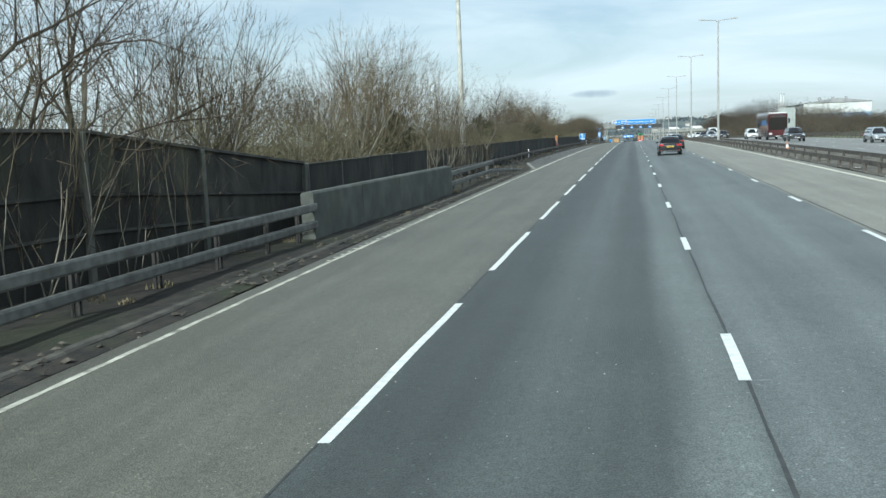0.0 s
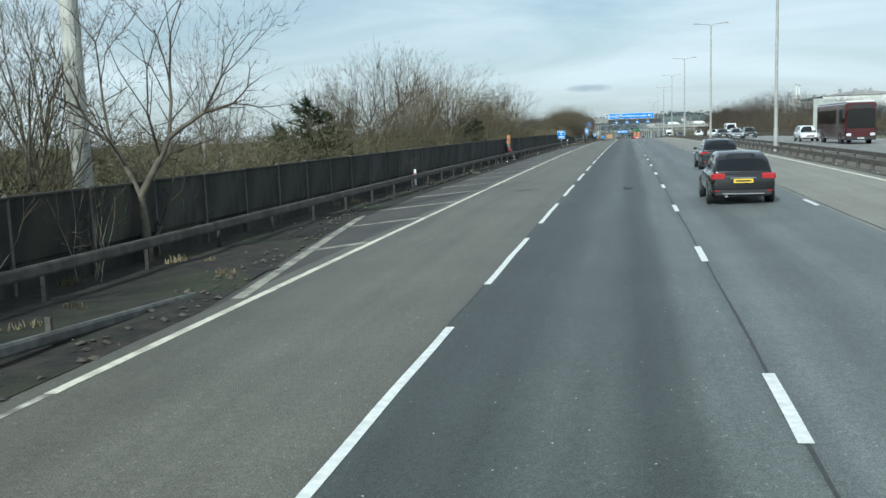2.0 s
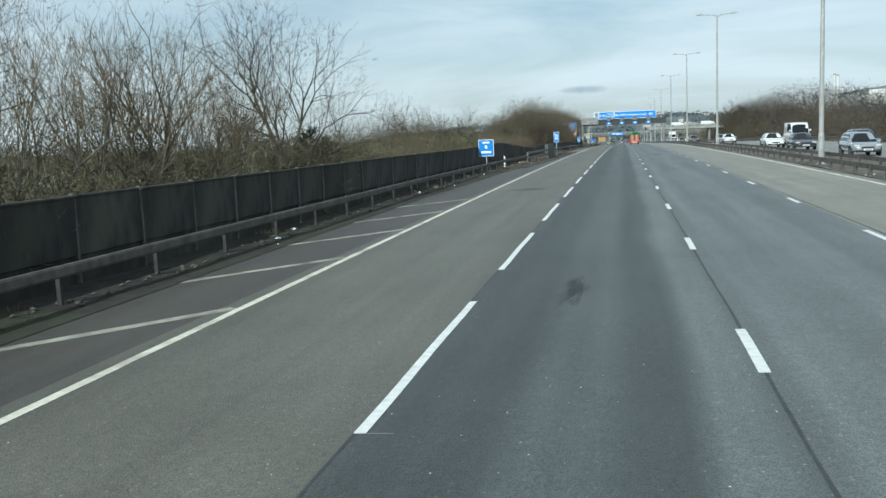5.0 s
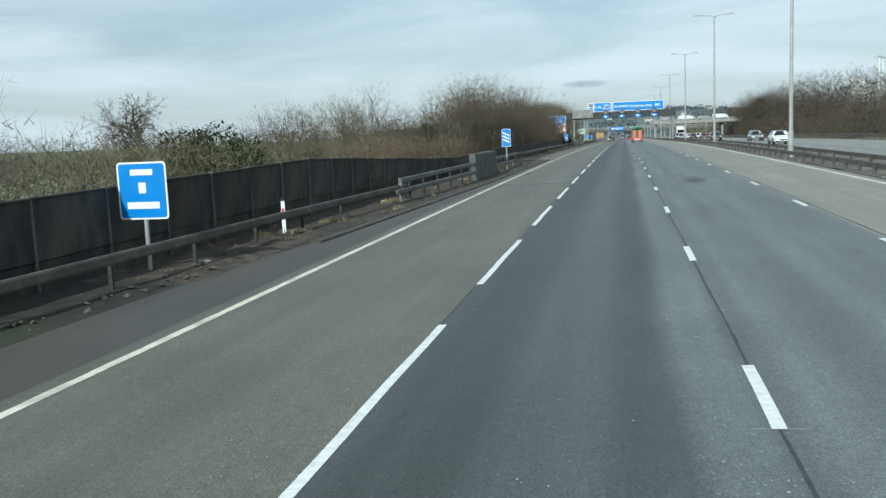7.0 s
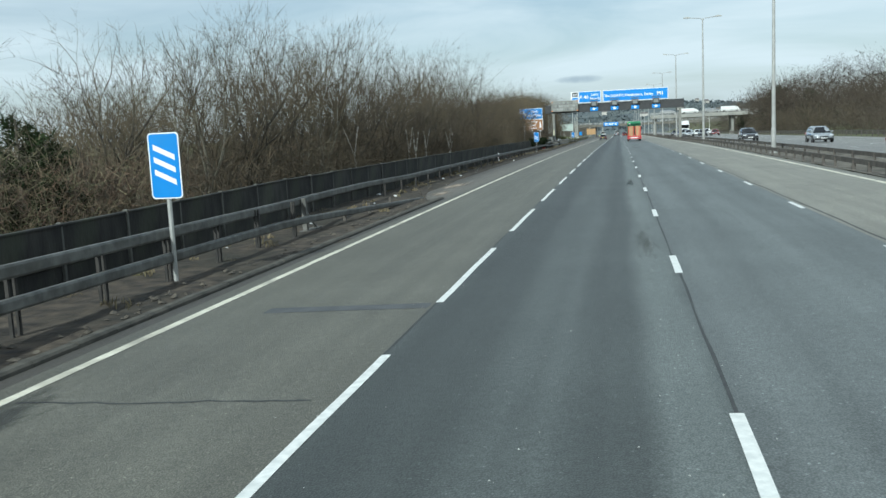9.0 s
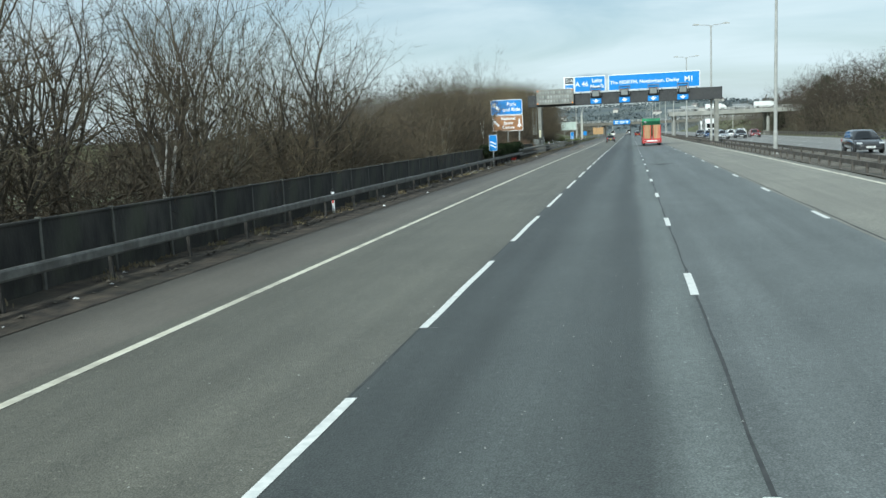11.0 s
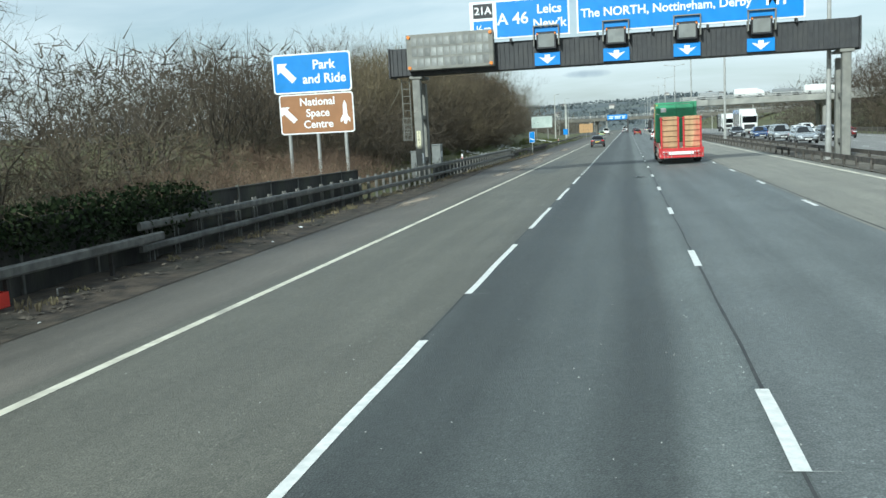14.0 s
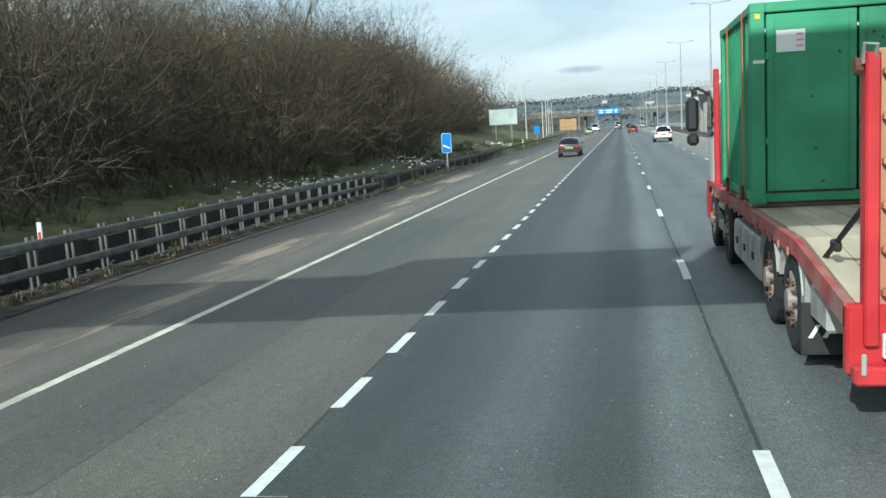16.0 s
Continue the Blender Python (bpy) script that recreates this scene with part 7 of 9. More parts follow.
def loft(rings):
    """A closed skin over half sections (x, y, z), mirrored."""
    mb = MB()
    n = len(rings[0])
    full = []
    for r in rings:
        full.append(list(r) + [(-x, y, z) for x, y, z in r[-2:0:-1]])
    m = len(full[0])
    vs = [p for r in full for p in r]
    fs = [(i * m + j, i * m + (j + 1) % m, (i + 1) * m + (j + 1) % m, (i + 1) * m + j) for i in range(len(full) - 1) for j in range(m)]
    fs += [tuple(range(m))[::-1], tuple((len(full) - 1) * m + j for j in range(m))]
    mb.add(vs, fs).smooth = True
    return mb


def wheel(parent, x, y, r, w, side, rim=M_RIM, tyre=M_TYRE):
    prof_ = [(0.0, 0.62), (0.0, 0.9), (0.10, 1.0), (0.9, 1.0), (1.0, 0.9), (1.0, 0.62)]
    mb = MB()
    n = 20
    vs = []
    for k in range(n):
        a = 2 * math.pi * k / n
        for t, q in prof_:
            vs.append((x - side * w * (1 - t), y + r * q * math.cos(a), r + r * q * math.sin(a)))
    m = len(prof_)
    fs = [(k * m + j, k * m + (j + 1) % m, ((k + 1) % n) * m + (j + 1) % m, ((k + 1) % n) * m + j) for k in range(n) for j in range(m)]
    mb.add(vs, fs)
    wh = part("wheel", mb, tyre, parent)
    rb = MB()
    xo = x - side * 0.02
    rb.tube([(x - side * w * 0.9, y, r), (xo - side * 0.02, y, r)], r * 0.63, 16)
    for k in range(5):
        a = 2 * math.pi * k / 5
        rb.tube([(xo, y, r), (xo - side * 0.005, y + 0.58 * r * math.cos(a), r + 0.58 * r * math.sin(a))], 0.028, 4)
    part("rim", rb, rim, wh)
    return wh


def car(shape, L, W, H, pt, label, at, rear_plate=True, wheel_r=0.32):
    """A car that faces +y, its wheels at z = 0."""
    body, cab = SHAPES[shape]
    k = thing("car" if shape != "van" else "van", at, label, "car" if shape != "van" else "van", "traffic")
    hw = W / 2
    waist = lambda y: np.interp(y, [b[0] for b in body], [b[2] for b in body]) * H
    wid = lambda y: np.interp(y, [b[0] for b in body], [b[3] for b in body]) * hw
    part("body", loft([[(x, y * L, z) for x, z in ring_body(zb * H, zt * H, w * hw)] for y, zb, zt, w in body]), pt, k)
    # cabin: sills to roof
    rings = []
    for y, zr, w in cab:
        zb = waist(y) - 0.05
        zt = max(zr * H, zb + 0.02)
        wb = min(wid(y) * 0.90, hw * 0.90)
        wr = w * hw
        f = min(1.0, (zt - zb) / (0.36 * H))
        wt = wb + (wr - wb) * f
        rings.append([(0, y * L, zb), (wb, y * L, zb), (wb + (wt - wb) * 0.5, y * L, zb + (zt - zb) * 0.5), (wt, y * L, zt - 0.06 * f), (wt - 0.07, y * L, zt - 0.012 * f), (0, y * L, zt + 0.008 * f)])
    part("cabin", loft(rings), pt, k)
    # glass: rear, front, and two lights a side, set just proud of the cabin
    def at_ring(i, t, up):
        r0, r1 = rings[i], rings[i + 1]
        def pt_(r):
            a, b, c = Vector(r[1]), Vector(r[2]), Vector(r[3])
            return a.lerp(b, up * 2) if up < 0.5 else b.lerp(c, up * 2 - 1)
        return pt_(r0).lerp(pt_(r1), t)
    n = len(rings)
    def end_glass(name, i0, i1, d, lo, hi):
        mb = MB()
        seq = []
        for i, t in ((i0, lo), (i0, 1.0), (i1, hi)):
            a = Vector(rings[i][3]).lerp(Vector(rings[i + 1][3]), t)
            c = Vector(rings[i][5]).lerp(Vector(rings[i + 1][5]), t)
            seq.append((a.x - 0.05, a.y, a.z + 0.004, c.z))
        for (x0, y0, z0, c0), (x1, y1, z1, c1) in zip(seq, seq[1:]):
            for s0, s1 in ((-1, -0.4), (-0.4, 0.4), (0.4, 1)):
                def q(xx, yy, zz, cc, s):
                    return (xx * s, yy + d, zz + (cc - zz) * (1 - abs(s) ** 2) + 0.008)
                mb.quad(q(x0, y0, z0, c0, s0), q(x0, y0, z0, c0, s1), q(x1, y1, z1, c1, s1), q(x1, y1, z1, c1, s0))
        part(name, mb, M_GLASS, k)
    end_glass("rear_window", 0, 1, -0.012, 0.12, 0.72 if shape == "van" else 0.92)
    end_glass("windscreen", n - 2, n - 2, 0.012, 0.08, 0.90) if shape == "van" else end_glass("windscreen", n - 3 if shape == "saloon" else n - 2, n - 2, 0.012, 0.06, 0.88)
    for s in (-1, 1):
        for name, ya, yb in (("side_window", cab[1][0] + 0.03, -0.135), ("side_window", -0.115, cab[-2][0] + 0.075)):
            if shape == "van" and name == "side_window" and ya < -0.2:
                continue
            mb = MB()
            ys = [ya + (yb - ya) * i / 4 for i in range(5)]
            rows = []
            for y in ys:
                i = max(0, min(n - 2, sum(1 for c in cab if c[0] <= y) - 1))
                t = (y - cab[i][0]) / (cab[i + 1][0] - cab[i][0])
                lo_, hi_ = at_ring(i, t, 0.16), at_ring(i, t, 0.92)
                rows.append(((s * (lo_.x + 0.006), lo_.y, lo_.z), (s * (hi_.x + 0.006), hi_.y, hi_.z)))
            for (a0, a1), (b0, b1) in zip(rows, rows[1:]):
                mb.quad(a0, b0, b1, a1)
            part(name, mb, M_GLASS, k)
        # lamps, mirror, handles
        yr = -0.492 * L
        part("tail_lamp", MB().box(min(s * hw * 0.52, s * (hw * 0.93 + 0.02)), max(s * hw * 0.52, s * (hw * 0.93 + 0.02)), yr - 0.035, yr + 0.16, 0.475 * H, 0.60 * H, 0.035), M_TAIL, k)
        part("reflector", MB().box(s * hw * 0.78 - 0.08, s * hw * 0.78 + 0.08, -0.508 * L, -0.49 * L, 0.262 * H, 0.28 * H, 0.006), M_TAIL, k)
        for yh in (-0.10, 0.10):
            part("door_handle", MB().box(s * (hw - 0.005) - 0.015, s * (hw - 0.005) + 0.02, yh * L - 0.09, yh * L + 0.09, 0.545 * H, 0.565 * H, 0.006), pt, k)
        if shape in ("estate", "suv"):
            part("roof_rail", MB().tube([(s * hw * 0.64, -0.36 * L, 0.985 * H), (s * hw * 0.65, -0.3 * L, 1.025 * H), (s * hw * 0.65, -0.05 * L, 1.025 * H), (s * hw * 0.63, 0.02 * L, 0.99 * H)], 0.018, 6), M_TRIM, k)
        part("head_lamp", MB().box(s * hw * 0.72 - 0.18, s * hw * 0.72 + 0.16, 0.455 * L, 0.487 * L, 0.40 * H, 0.475 * H, 0.03), M_HEAD, k)
        yw = cab[-1][0] * L - 0.25
        part("wing_mirror", MB().box(s * (hw + 0.02) - 0.09, s * (hw + 0.02) + 0.09, yw - 0.05, yw + 0.06, 0.62 * H, 0.70 * H, 0.03), pt, k)
    part("rear_bumper", MB().box(-hw * 0.86, hw * 0.86, -0.503 * L, -0.47 * L, 0.17 * H, 0.30 * H, 0.04), M_TRIM, k)
    if shape != "van":
        part("diffuser_strip", MB().box(-hw * 0.62, hw * 0.62, -0.512 * L, -0.50 * L, 0.205 * H, 0.225 * H, 0.005), M_RIM, k)
        part("boot_strip", MB().box(-0.34, 0.34, -0.512 * L, -0.495 * L, 0.505 * H, 0.52 * H, 0.004), M_RIM, k)
    part("front_bumper", MB().box(-hw * 0.80, hw * 0.80, 0.47 * L, 0.506 * L, 0.16 * H, 0.27 * H, 0.04), M_TRIM, k)
    part("grille", MB().box(-hw * 0.42, hw * 0.42, 0.485 * L, 0.507 * L, 0.31 * H, 0.39 * H, 0.02), M_TRIM, k)
    for nm, y0, y1, z, mt in (("rear_plate", -0.512 * L, -0.500 * L, 0.42 * H, M_YEL), ("front_plate", 0.505 * L, 0.514 * L, 0.235 * H, M_PLW)):
        p = part(nm, MB().box(-0.26, 0.26, y0, y1, z, z + 0.11, 0.004), mt, k)
        part("plate_mark", MB().box(-0.2, 0.2, y0 - 0.003 if y0 < 0 else y1, y0 if y0 < 0 else y1 + 0.003, z + 0.035, z + 0.075), M_TRIM, p)
    for s in (-1, 1):
        for y in (-0.30, 0.315):
            mbw = MB()
            mbw.tube([(s * (hw - 0.10), y * L, wheel_r), (s * (hw + 0.002), y * L, wheel_r)], wheel_r * 1.12, 20)
            part("wheel_arch", mbw, M_TRIM, k)
            wheel(k, s * (hw + 0.012), y * L, wheel_r, 0.21, s)
    part("exhaust", MB().tube([(-hw * 0.5, -0.512 * L, 0.17 * H), (-hw * 0.5, -0.47 * L, 0.17 * H)], 0.035, 8), M_RIM, k)
    return k


def on_road(x, y, turn=0.0):
    return Matrix.Translation((x, y, rz(x, y))) @ Matrix.Rotation(math.atan(slope(y)), 4, "X") @ Matrix.Rotation(turn, 4, "Z")


# going our way
car("hatch", 4.0, 1.74, 1.48, P_DARK, "dark graphite hatchback with red tail lamps in the nearside lane", on_road(-1.35, 438))
car("suv", 4.2, 1.80, 1.62, P_WHITE, "white compact off-roader with a dark rear window", on_road(6.75, 462), wheel_r=0.34)
car("estate", 4.62, 1.82, 1.45, P_GREY, "slate-grey estate car with a yellow rear plate", on_road(6.55, 87.0))
car("hatch", 4.2, 1.79, 1.47, P_BLACK, "black five-door hatchback on the middle lane", on_road(5.35, 68))
car("hatch", 4.2, 1.78, 1.47, P_RED, "dark red hatchback far ahead", on_road(4.8, 545))
car("saloon", 4.6, 1.8, 1.45, P_SILVER, "silver saloon far ahead", on_road(1.2, 660))
car("van", 5.2, 1.95, 2.2, P_WHITE, "white panel van on the exit lane", on_road(-4.4, 620))
car("hatch", 4.0, 1.72, 1.5, P_GREEN, "pale green hatchback on the exit lane", on_road(-4.6, 575))
car("hatch", 4.1, 1.76, 1.5, P_DARK, "dark hatchback in the far queue of traffic", on_road(5.2, 610))
car("suv", 4.3, 1.82, 1.66, P_WHITE, "white off-roader in the far queue of traffic", on_road(-4.9, 655))
car("van", 5.4, 1.95, 2.3, P_WHITE, "white van in the far queue of traffic", on_road(1.4, 720))
car("saloon", 4.6, 1.8, 1.45, P_BLACK, "black saloon in the far queue of traffic", on_road(5.2, 680))
car("hatch", 4.1, 1.76, 1.5, P_SILVER, "silver hatchback in the far queue of traffic", on_road(8.9, 640))
# coming towards us
back = math.pi
for shp, L, W, H, pt, lab, x, y in (("suv", 4.4, 1.85, 1.65, P_DARK, "dark off-roader ahead of the coach coming the other way", 21.1, 106), ("hatch", 4.3, 1.8, 1.48, P_SILVER, "silver hatchback coming the other way", 25.8, 88),
                                    ("hatch", 4.2, 1.8, 1.5, P_SILVER, "silver hatchback coming the other way", 17.1, 172), ("saloon", 4.7, 1.85, 1.42, P_WHITE, "white saloon coming the other way", 17.0, 206), ("suv", 4.4, 1.85, 1.65, P_DARK, "dark off-roader coming the other way", 20.6, 186),
                                    ("van", 5.6, 2.0, 2.5, P_WHITE, "white high-roofed van coming the other way", 20.8, 214), ("saloon", 4.6, 1.82, 1.43, P_DARK, "dark saloon coming the other way", 17.2, 192), ("suv", 4.4, 1.85, 1.65, P_WHITE, "white off-roader coming the other way", 20.5, 140),
                                    ("saloon", 4.7, 1.85, 1.42, P_WHITE, "white coupe coming the other way", 18.3, 256), ("hatch", 4.2, 1.8, 1.48, P_SILVER, "silver hatchback far along the opposite road", 20.8, 292), ("hatch", 4.2, 1.8, 1.48, P_DARK, "dark hatchback far along the opposite road", 17.2, 312),
                                    ("saloon", 4.6, 1.82, 1.43, P_SILVER, "silver saloon in slow traffic opposite", 17.2, 402), ("hatch", 4.2, 1.8, 1.48, P_DARK, "dark hatchback in slow traffic opposite", 20.8, 410), ("suv", 4.4, 1.85, 1.65, P_SILVER, "silver off-roader in slow traffic opposite", 17.2, 414),
                                    ("hatch", 4.2, 1.8, 1.48, P_WHITE, "white hatchback in slow traffic opposite", 20.8, 424), ("saloon", 4.6, 1.82, 1.43, P_BLUE, "blue saloon in slow traffic opposite", 17.2, 428), ("hatch", 4.1, 1.78, 1.48, P_RED, "red hatchback in slow traffic opposite", 24.4, 420),
                                    ("suv", 4.4, 1.85, 1.65, P_WHITE, "white off-roader in slow traffic opposite", 24.4, 440), ("hatch", 4.1, 1.78, 1.48, P_SILVER, "silver hatchback in slow traffic opposite", 20.8, 446), ("saloon", 4.6, 1.82, 1.43, P_DARK, "dark saloon in slow traffic opposite", 17.2, 450)):
    car(shp, L, W, H, pt, lab, on_road(x, y, back), wheel_r=0.32)


# coach coming the other way
def coach(at):
    k = thing("coach", at, "dark red coach with a tall windscreen coming the other way", "coach", "traffic")
    P = paint("paint_maroon", (0.07, 0.012, 0.016))
    part("body", MB().box(-1.25, 1.25, -6.0, 6.0, 0.35, 3.55, 0.12), P, k)
    part("roof", MB().box(-1.15, 1.15, -5.7, 5.7, 3.55, 3.72, 0.06), P_WHITE, k)
    part("windscreen", MB().box(-1.12, 1.12, 5.99, 6.02, 1.35, 3.0, 0.01), M_GLASS, k)
    part("destination_board", MB().box(-0.9, 0.9, 5.99, 6.025, 3.05, 3.35, 0.01), M_TRIM, k)
    for s in (-1, 1):
        for i in range(6):
            part("side_window", MB().box(s * 1.245, s * 1.262, -5.4 + i * 1.85, -3.7 + i * 1.85, 1.75, 3.0, 0.01), M_GLASS, k)
        part("head_lamp", MB().box(s * 0.95 - 0.2, s * 0.95 + 0.2, 5.98, 6.04, 0.7, 0.95, 0.03), M_HEAD, k)
        part("wing_mirror", MB().box(s * 1.42 - 0.12, s * 1.42 + 0.12, 6.0, 6.2, 2.2, 2.9, 0.05), M_TRIM, k)
        for y in (-3.2, 4.0):
            part("wheel_arch", MB().tube([(s * 1.15, y, 0.5), (s * 1.253, y, 0.5)], 0.58, 20), M_TRIM, k)
            wheel(k, s * 1.26, y, 0.5, 0.3, s)
    part("bumper", MB().box(-1.22, 1.22, 5.95, 6.07, 0.35, 0.62, 0.04), M_TRIM, k)
    p = part("front_plate", MB().box(-0.26, 0.26, 6.07, 6.08, 0.45, 0.56, 0.003), M_PLW, k)
    part("plate_mark", MB().box(-0.2, 0.2, 6.08, 6.083, 0.48, 0.53), M_TRIM, p)
coach(on_road(21.8, 129, back))


def box_lorry(at, pt, label):
    k = thing("lorry", at, label, "lorry", "traffic")
    part("box_body", MB().box(-1.25, 1.25, -7.0, 1.6, 1.05, 4.0, 0.05), pt, k)
    part("cab", MB().box(-1.2, 1.2, 1.9, 4.0, 0.6, 3.2, 0.15), pt, k)
    part("wind_deflector", MB().prism([(1.9, 3.2), (3.4, 3.2), (2.1, 3.9), (1.9, 3.9)], "x", -1.05, 1.05), pt, k)
    part("windscreen", MB().box(-1.05, 1.05, 3.99, 4.02, 1.85, 2.85, 0.02), M_GLASS, k)
    part("grille", MB().box(-0.8, 0.8, 3.99, 4.03, 0.9, 1.6, 0.02), M_TRIM, k)
    part("chassis", MB().box(-0.6, 0.6, -6.8, 3.6, 0.6, 1.05, 0.03), M_TRIM, k)
    for s in (-1, 1):
        part("head_lamp", MB().box(s * 0.95 - 0.15, s * 0.95 + 0.15, 3.99, 4.04, 0.7, 0.92, 0.02), M_HEAD, k)
        for y in (-5.6, -4.3, 2.8):
            wheel(k, s * 1.24, y, 0.5, 0.3, s)
box_lorry(on_road(20.9, 470, back), P_WHITE, "white box lorry in the slow traffic opposite")
box_lorry(on_road(24.6, 535, back), P_WHITE, "white box lorry coming the other way")

# ---- the flatbed truck with its container, on the lane beside ours ----
M_TRED = pmat("truck_red", (0.42, 0.018, 0.022), (0.55, 0.03, 0.035), 2.5, 0.45, spots=(0.26, 0.05, 0.04), spot_scale=2.0, spot_amt=0.6, bump=0.05, coat=0.2)
M_TWHITE = pmat("cab_white", (0.66, 0.67, 0.60), (0.76, 0.77, 0.70), 2, 0.4, spots=(0.5, 0.5, 0.42), spot_amt=0.4, bump=0.0, coat=0.4)
M_CGREEN = pmat("container_green", (0.046, 0.255, 0.120), (0.070, 0.330, 0.165), 1.4, 0.5, spots=(0.036, 0.170, 0.085), spot_scale=0.9, spot_amt=0.7, bump=0.06, bscale=20)
M_RAVE = pmat("faded_red_rave", (0.30, 0.05, 0.045), (0.40, 0.13, 0.11), 3.0, 0.7, spots=(0.26, 0.20, 0.16), spot_scale=1.6, spot_amt=0.9, bump=0.15)
M_RUST = pmat("rust", (0.085, 0.035, 0.020), (0.15, 0.065, 0.035), 8, 0.9, bump=0.2)
M_PLANK = pmat("bed_timber", (0.34, 0.285, 0.195), (0.47, 0.405, 0.29), 3, 0.85, stretch=(1, 0.2, 1), spots=(0.17, 0.13, 0.08), spot_scale=1.2, spot_amt=0.7, bump=0.3, bscale=25, vary=0.12)
M_RAMPW = pmat("ramp_timber", (0.36, 0.22, 0.115), (0.50, 0.32, 0.18), 3, 0.8, stretch=(1, 1, 0.2), spots=(0.44, 0.10, 0.07), spot_scale=2.4, spot_amt=0.7, bump=0.3, bscale=25, vary=0.12)
M_ALU = pmat("dirty_aluminium", (0.34, 0.335, 0.30), (0.47, 0.46, 0.41), 2.5, 0.6, metal=0.1, spots=(0.15, 0.14, 0.11), spot_scale=1.6, spot_amt=0.7, bump=0.08)
M_STRAP = pmat("orange_strap", (0.55, 0.14, 0.03), (0.66, 0.20, 0.05), 6, 0.8, bump=0.1)
M_WRIM = pmat("truck_rim", (0.20, 0.19, 0.17), (0.30, 0.285, 0.25), 4, 0.6, metal=0.2, spots=(0.20, 0.07, 0.05), spot_amt=0.6, bump=0.05)

TK = thing("flatbed_truck", on_road(5.42, 372.9), "white-cabbed flatbed truck with red frame, timber bed and raised ramps", "truck", "traffic")
# local frame: y = 0 at the tail, forward +y; x = 0 on the centre line
HW = 1.25
TY = {"axle4": 2.5, "axle3": 3.85, "axle2": 7.95, "axle1": 10.05}
part("chassis_rail", MB().box(-0.48, -0.38, 0.9, 11.0, 0.75, 1.02, 0.01), M_TRIM, TK)
part("chassis_rail", MB().box(0.38, 0.48, 0.9, 11.0, 0.75, 1.02, 0.01), M_TRIM, TK)
def truck_wheel(x, y, s):
    w = wheel(TK, s * x, y, 0.50, 0.30, s, M_WRIM)
    D_NUT = MB().tube([(-0.03, 0, 0), (0.012, 0, 0)], 0.016, 6).data("wheel_nut", M_RUST)
    for k_ in range(10):
        a = 2 * math.pi * k_ / 10
        part("wheel_nut", D_NUT, None, w, m=Matrix.Translation((s * x, y + 0.2 * math.cos(a), 0.5 + 0.2 * math.sin(a))))
    part("hub", MB().tube([(s * (x - 0.05), y, 0.5), (s * (x + 0.05), y, 0.5)], [0.15, 0.11], 12), M_WRIM, w)
for nm in TY:
    for s in (-1, 1):
        truck_wheel(1.22, TY[nm], s)
# bed: side raves, planks, and the sloping tail
for s in (-1, 1):
    side = MB()
    x0, x1 = sorted((s * (HW - 0.07), s * HW))
    side.prism([(0.25, 0.74), (0.25, 0.92), (2.2, 1.14), (9.55, 1.14), (9.55, 0.98), (2.2, 0.98)], "x", x0, x1)
    rv = part("side_rave", side, M_RAVE, TK)
    D_HOOK = MB().box(-0.012, 0.012, -0.025, 0.025, -0.07, 0.01, 0.005).data("rope_hook", M_RAVE)
    for i in range(14):
        part("rope_hook", D_HOOK, None, rv, m=Matrix.Translation((s * (HW + 0.02), 2.4 + i * 0.52, 1.03)))
D_PL = {}
for i in range(9):
    x0 = -1.16 + i * 0.258
    part("bed_plank", MB().box(x0 + 0.004, x0 + 0.254, 2.2, 9.6, 1.10, 1.15, 0.006), M_PLANK, TK)
    mb = MB()
    mb.prism([(0.28, 0.86), (0.28, 0.91), (2.195, 1.148), (2.195, 1.098)], "x", x0 + 0.004, x0 + 0.254)
    part("tail_plank", mb, M_PLANK, TK)
# tail frame, bumper and lamps
part("tail_beam", MB().box(-HW, HW, 0.18, 0.30, 0.40, 0.92, 0.02), M_TRED, TK)
part("bumper_bar", MB().box(-HW + 0.02, HW - 0.02, 0.02, 0.16, 0.36, 0.50, 0.02), M_TRED, TK)
bb = part("lamp_board", MB().box(-1.02, 1.02, 0.10, 0.16, 0.54, 0.72, 0.01), M_PLW, TK)
for s in (-1, 1):
    part("tail_lamp", MB().box(s * 0.85 - 0.16, s * 0.85 + 0.16, 0.06, 0.12, 0.55, 0.70, 0.02), M_TAIL, bb)
    part("side_marker", MB().box(s * 1.17 - 0.018, s * 1.17 + 0.018, 0.0, 0.03, 0.44, 0.60, 0.01), M_ALU, TK)
    for i in range(3):
        part("guard_wire", MB().tube([(s * (0.55 + 0.2 * i), 0.0, 0.34), (s * (0.55 + 0.2 * i), 0.0, 0.78)], 0.012, 5), M_ALU, TK)
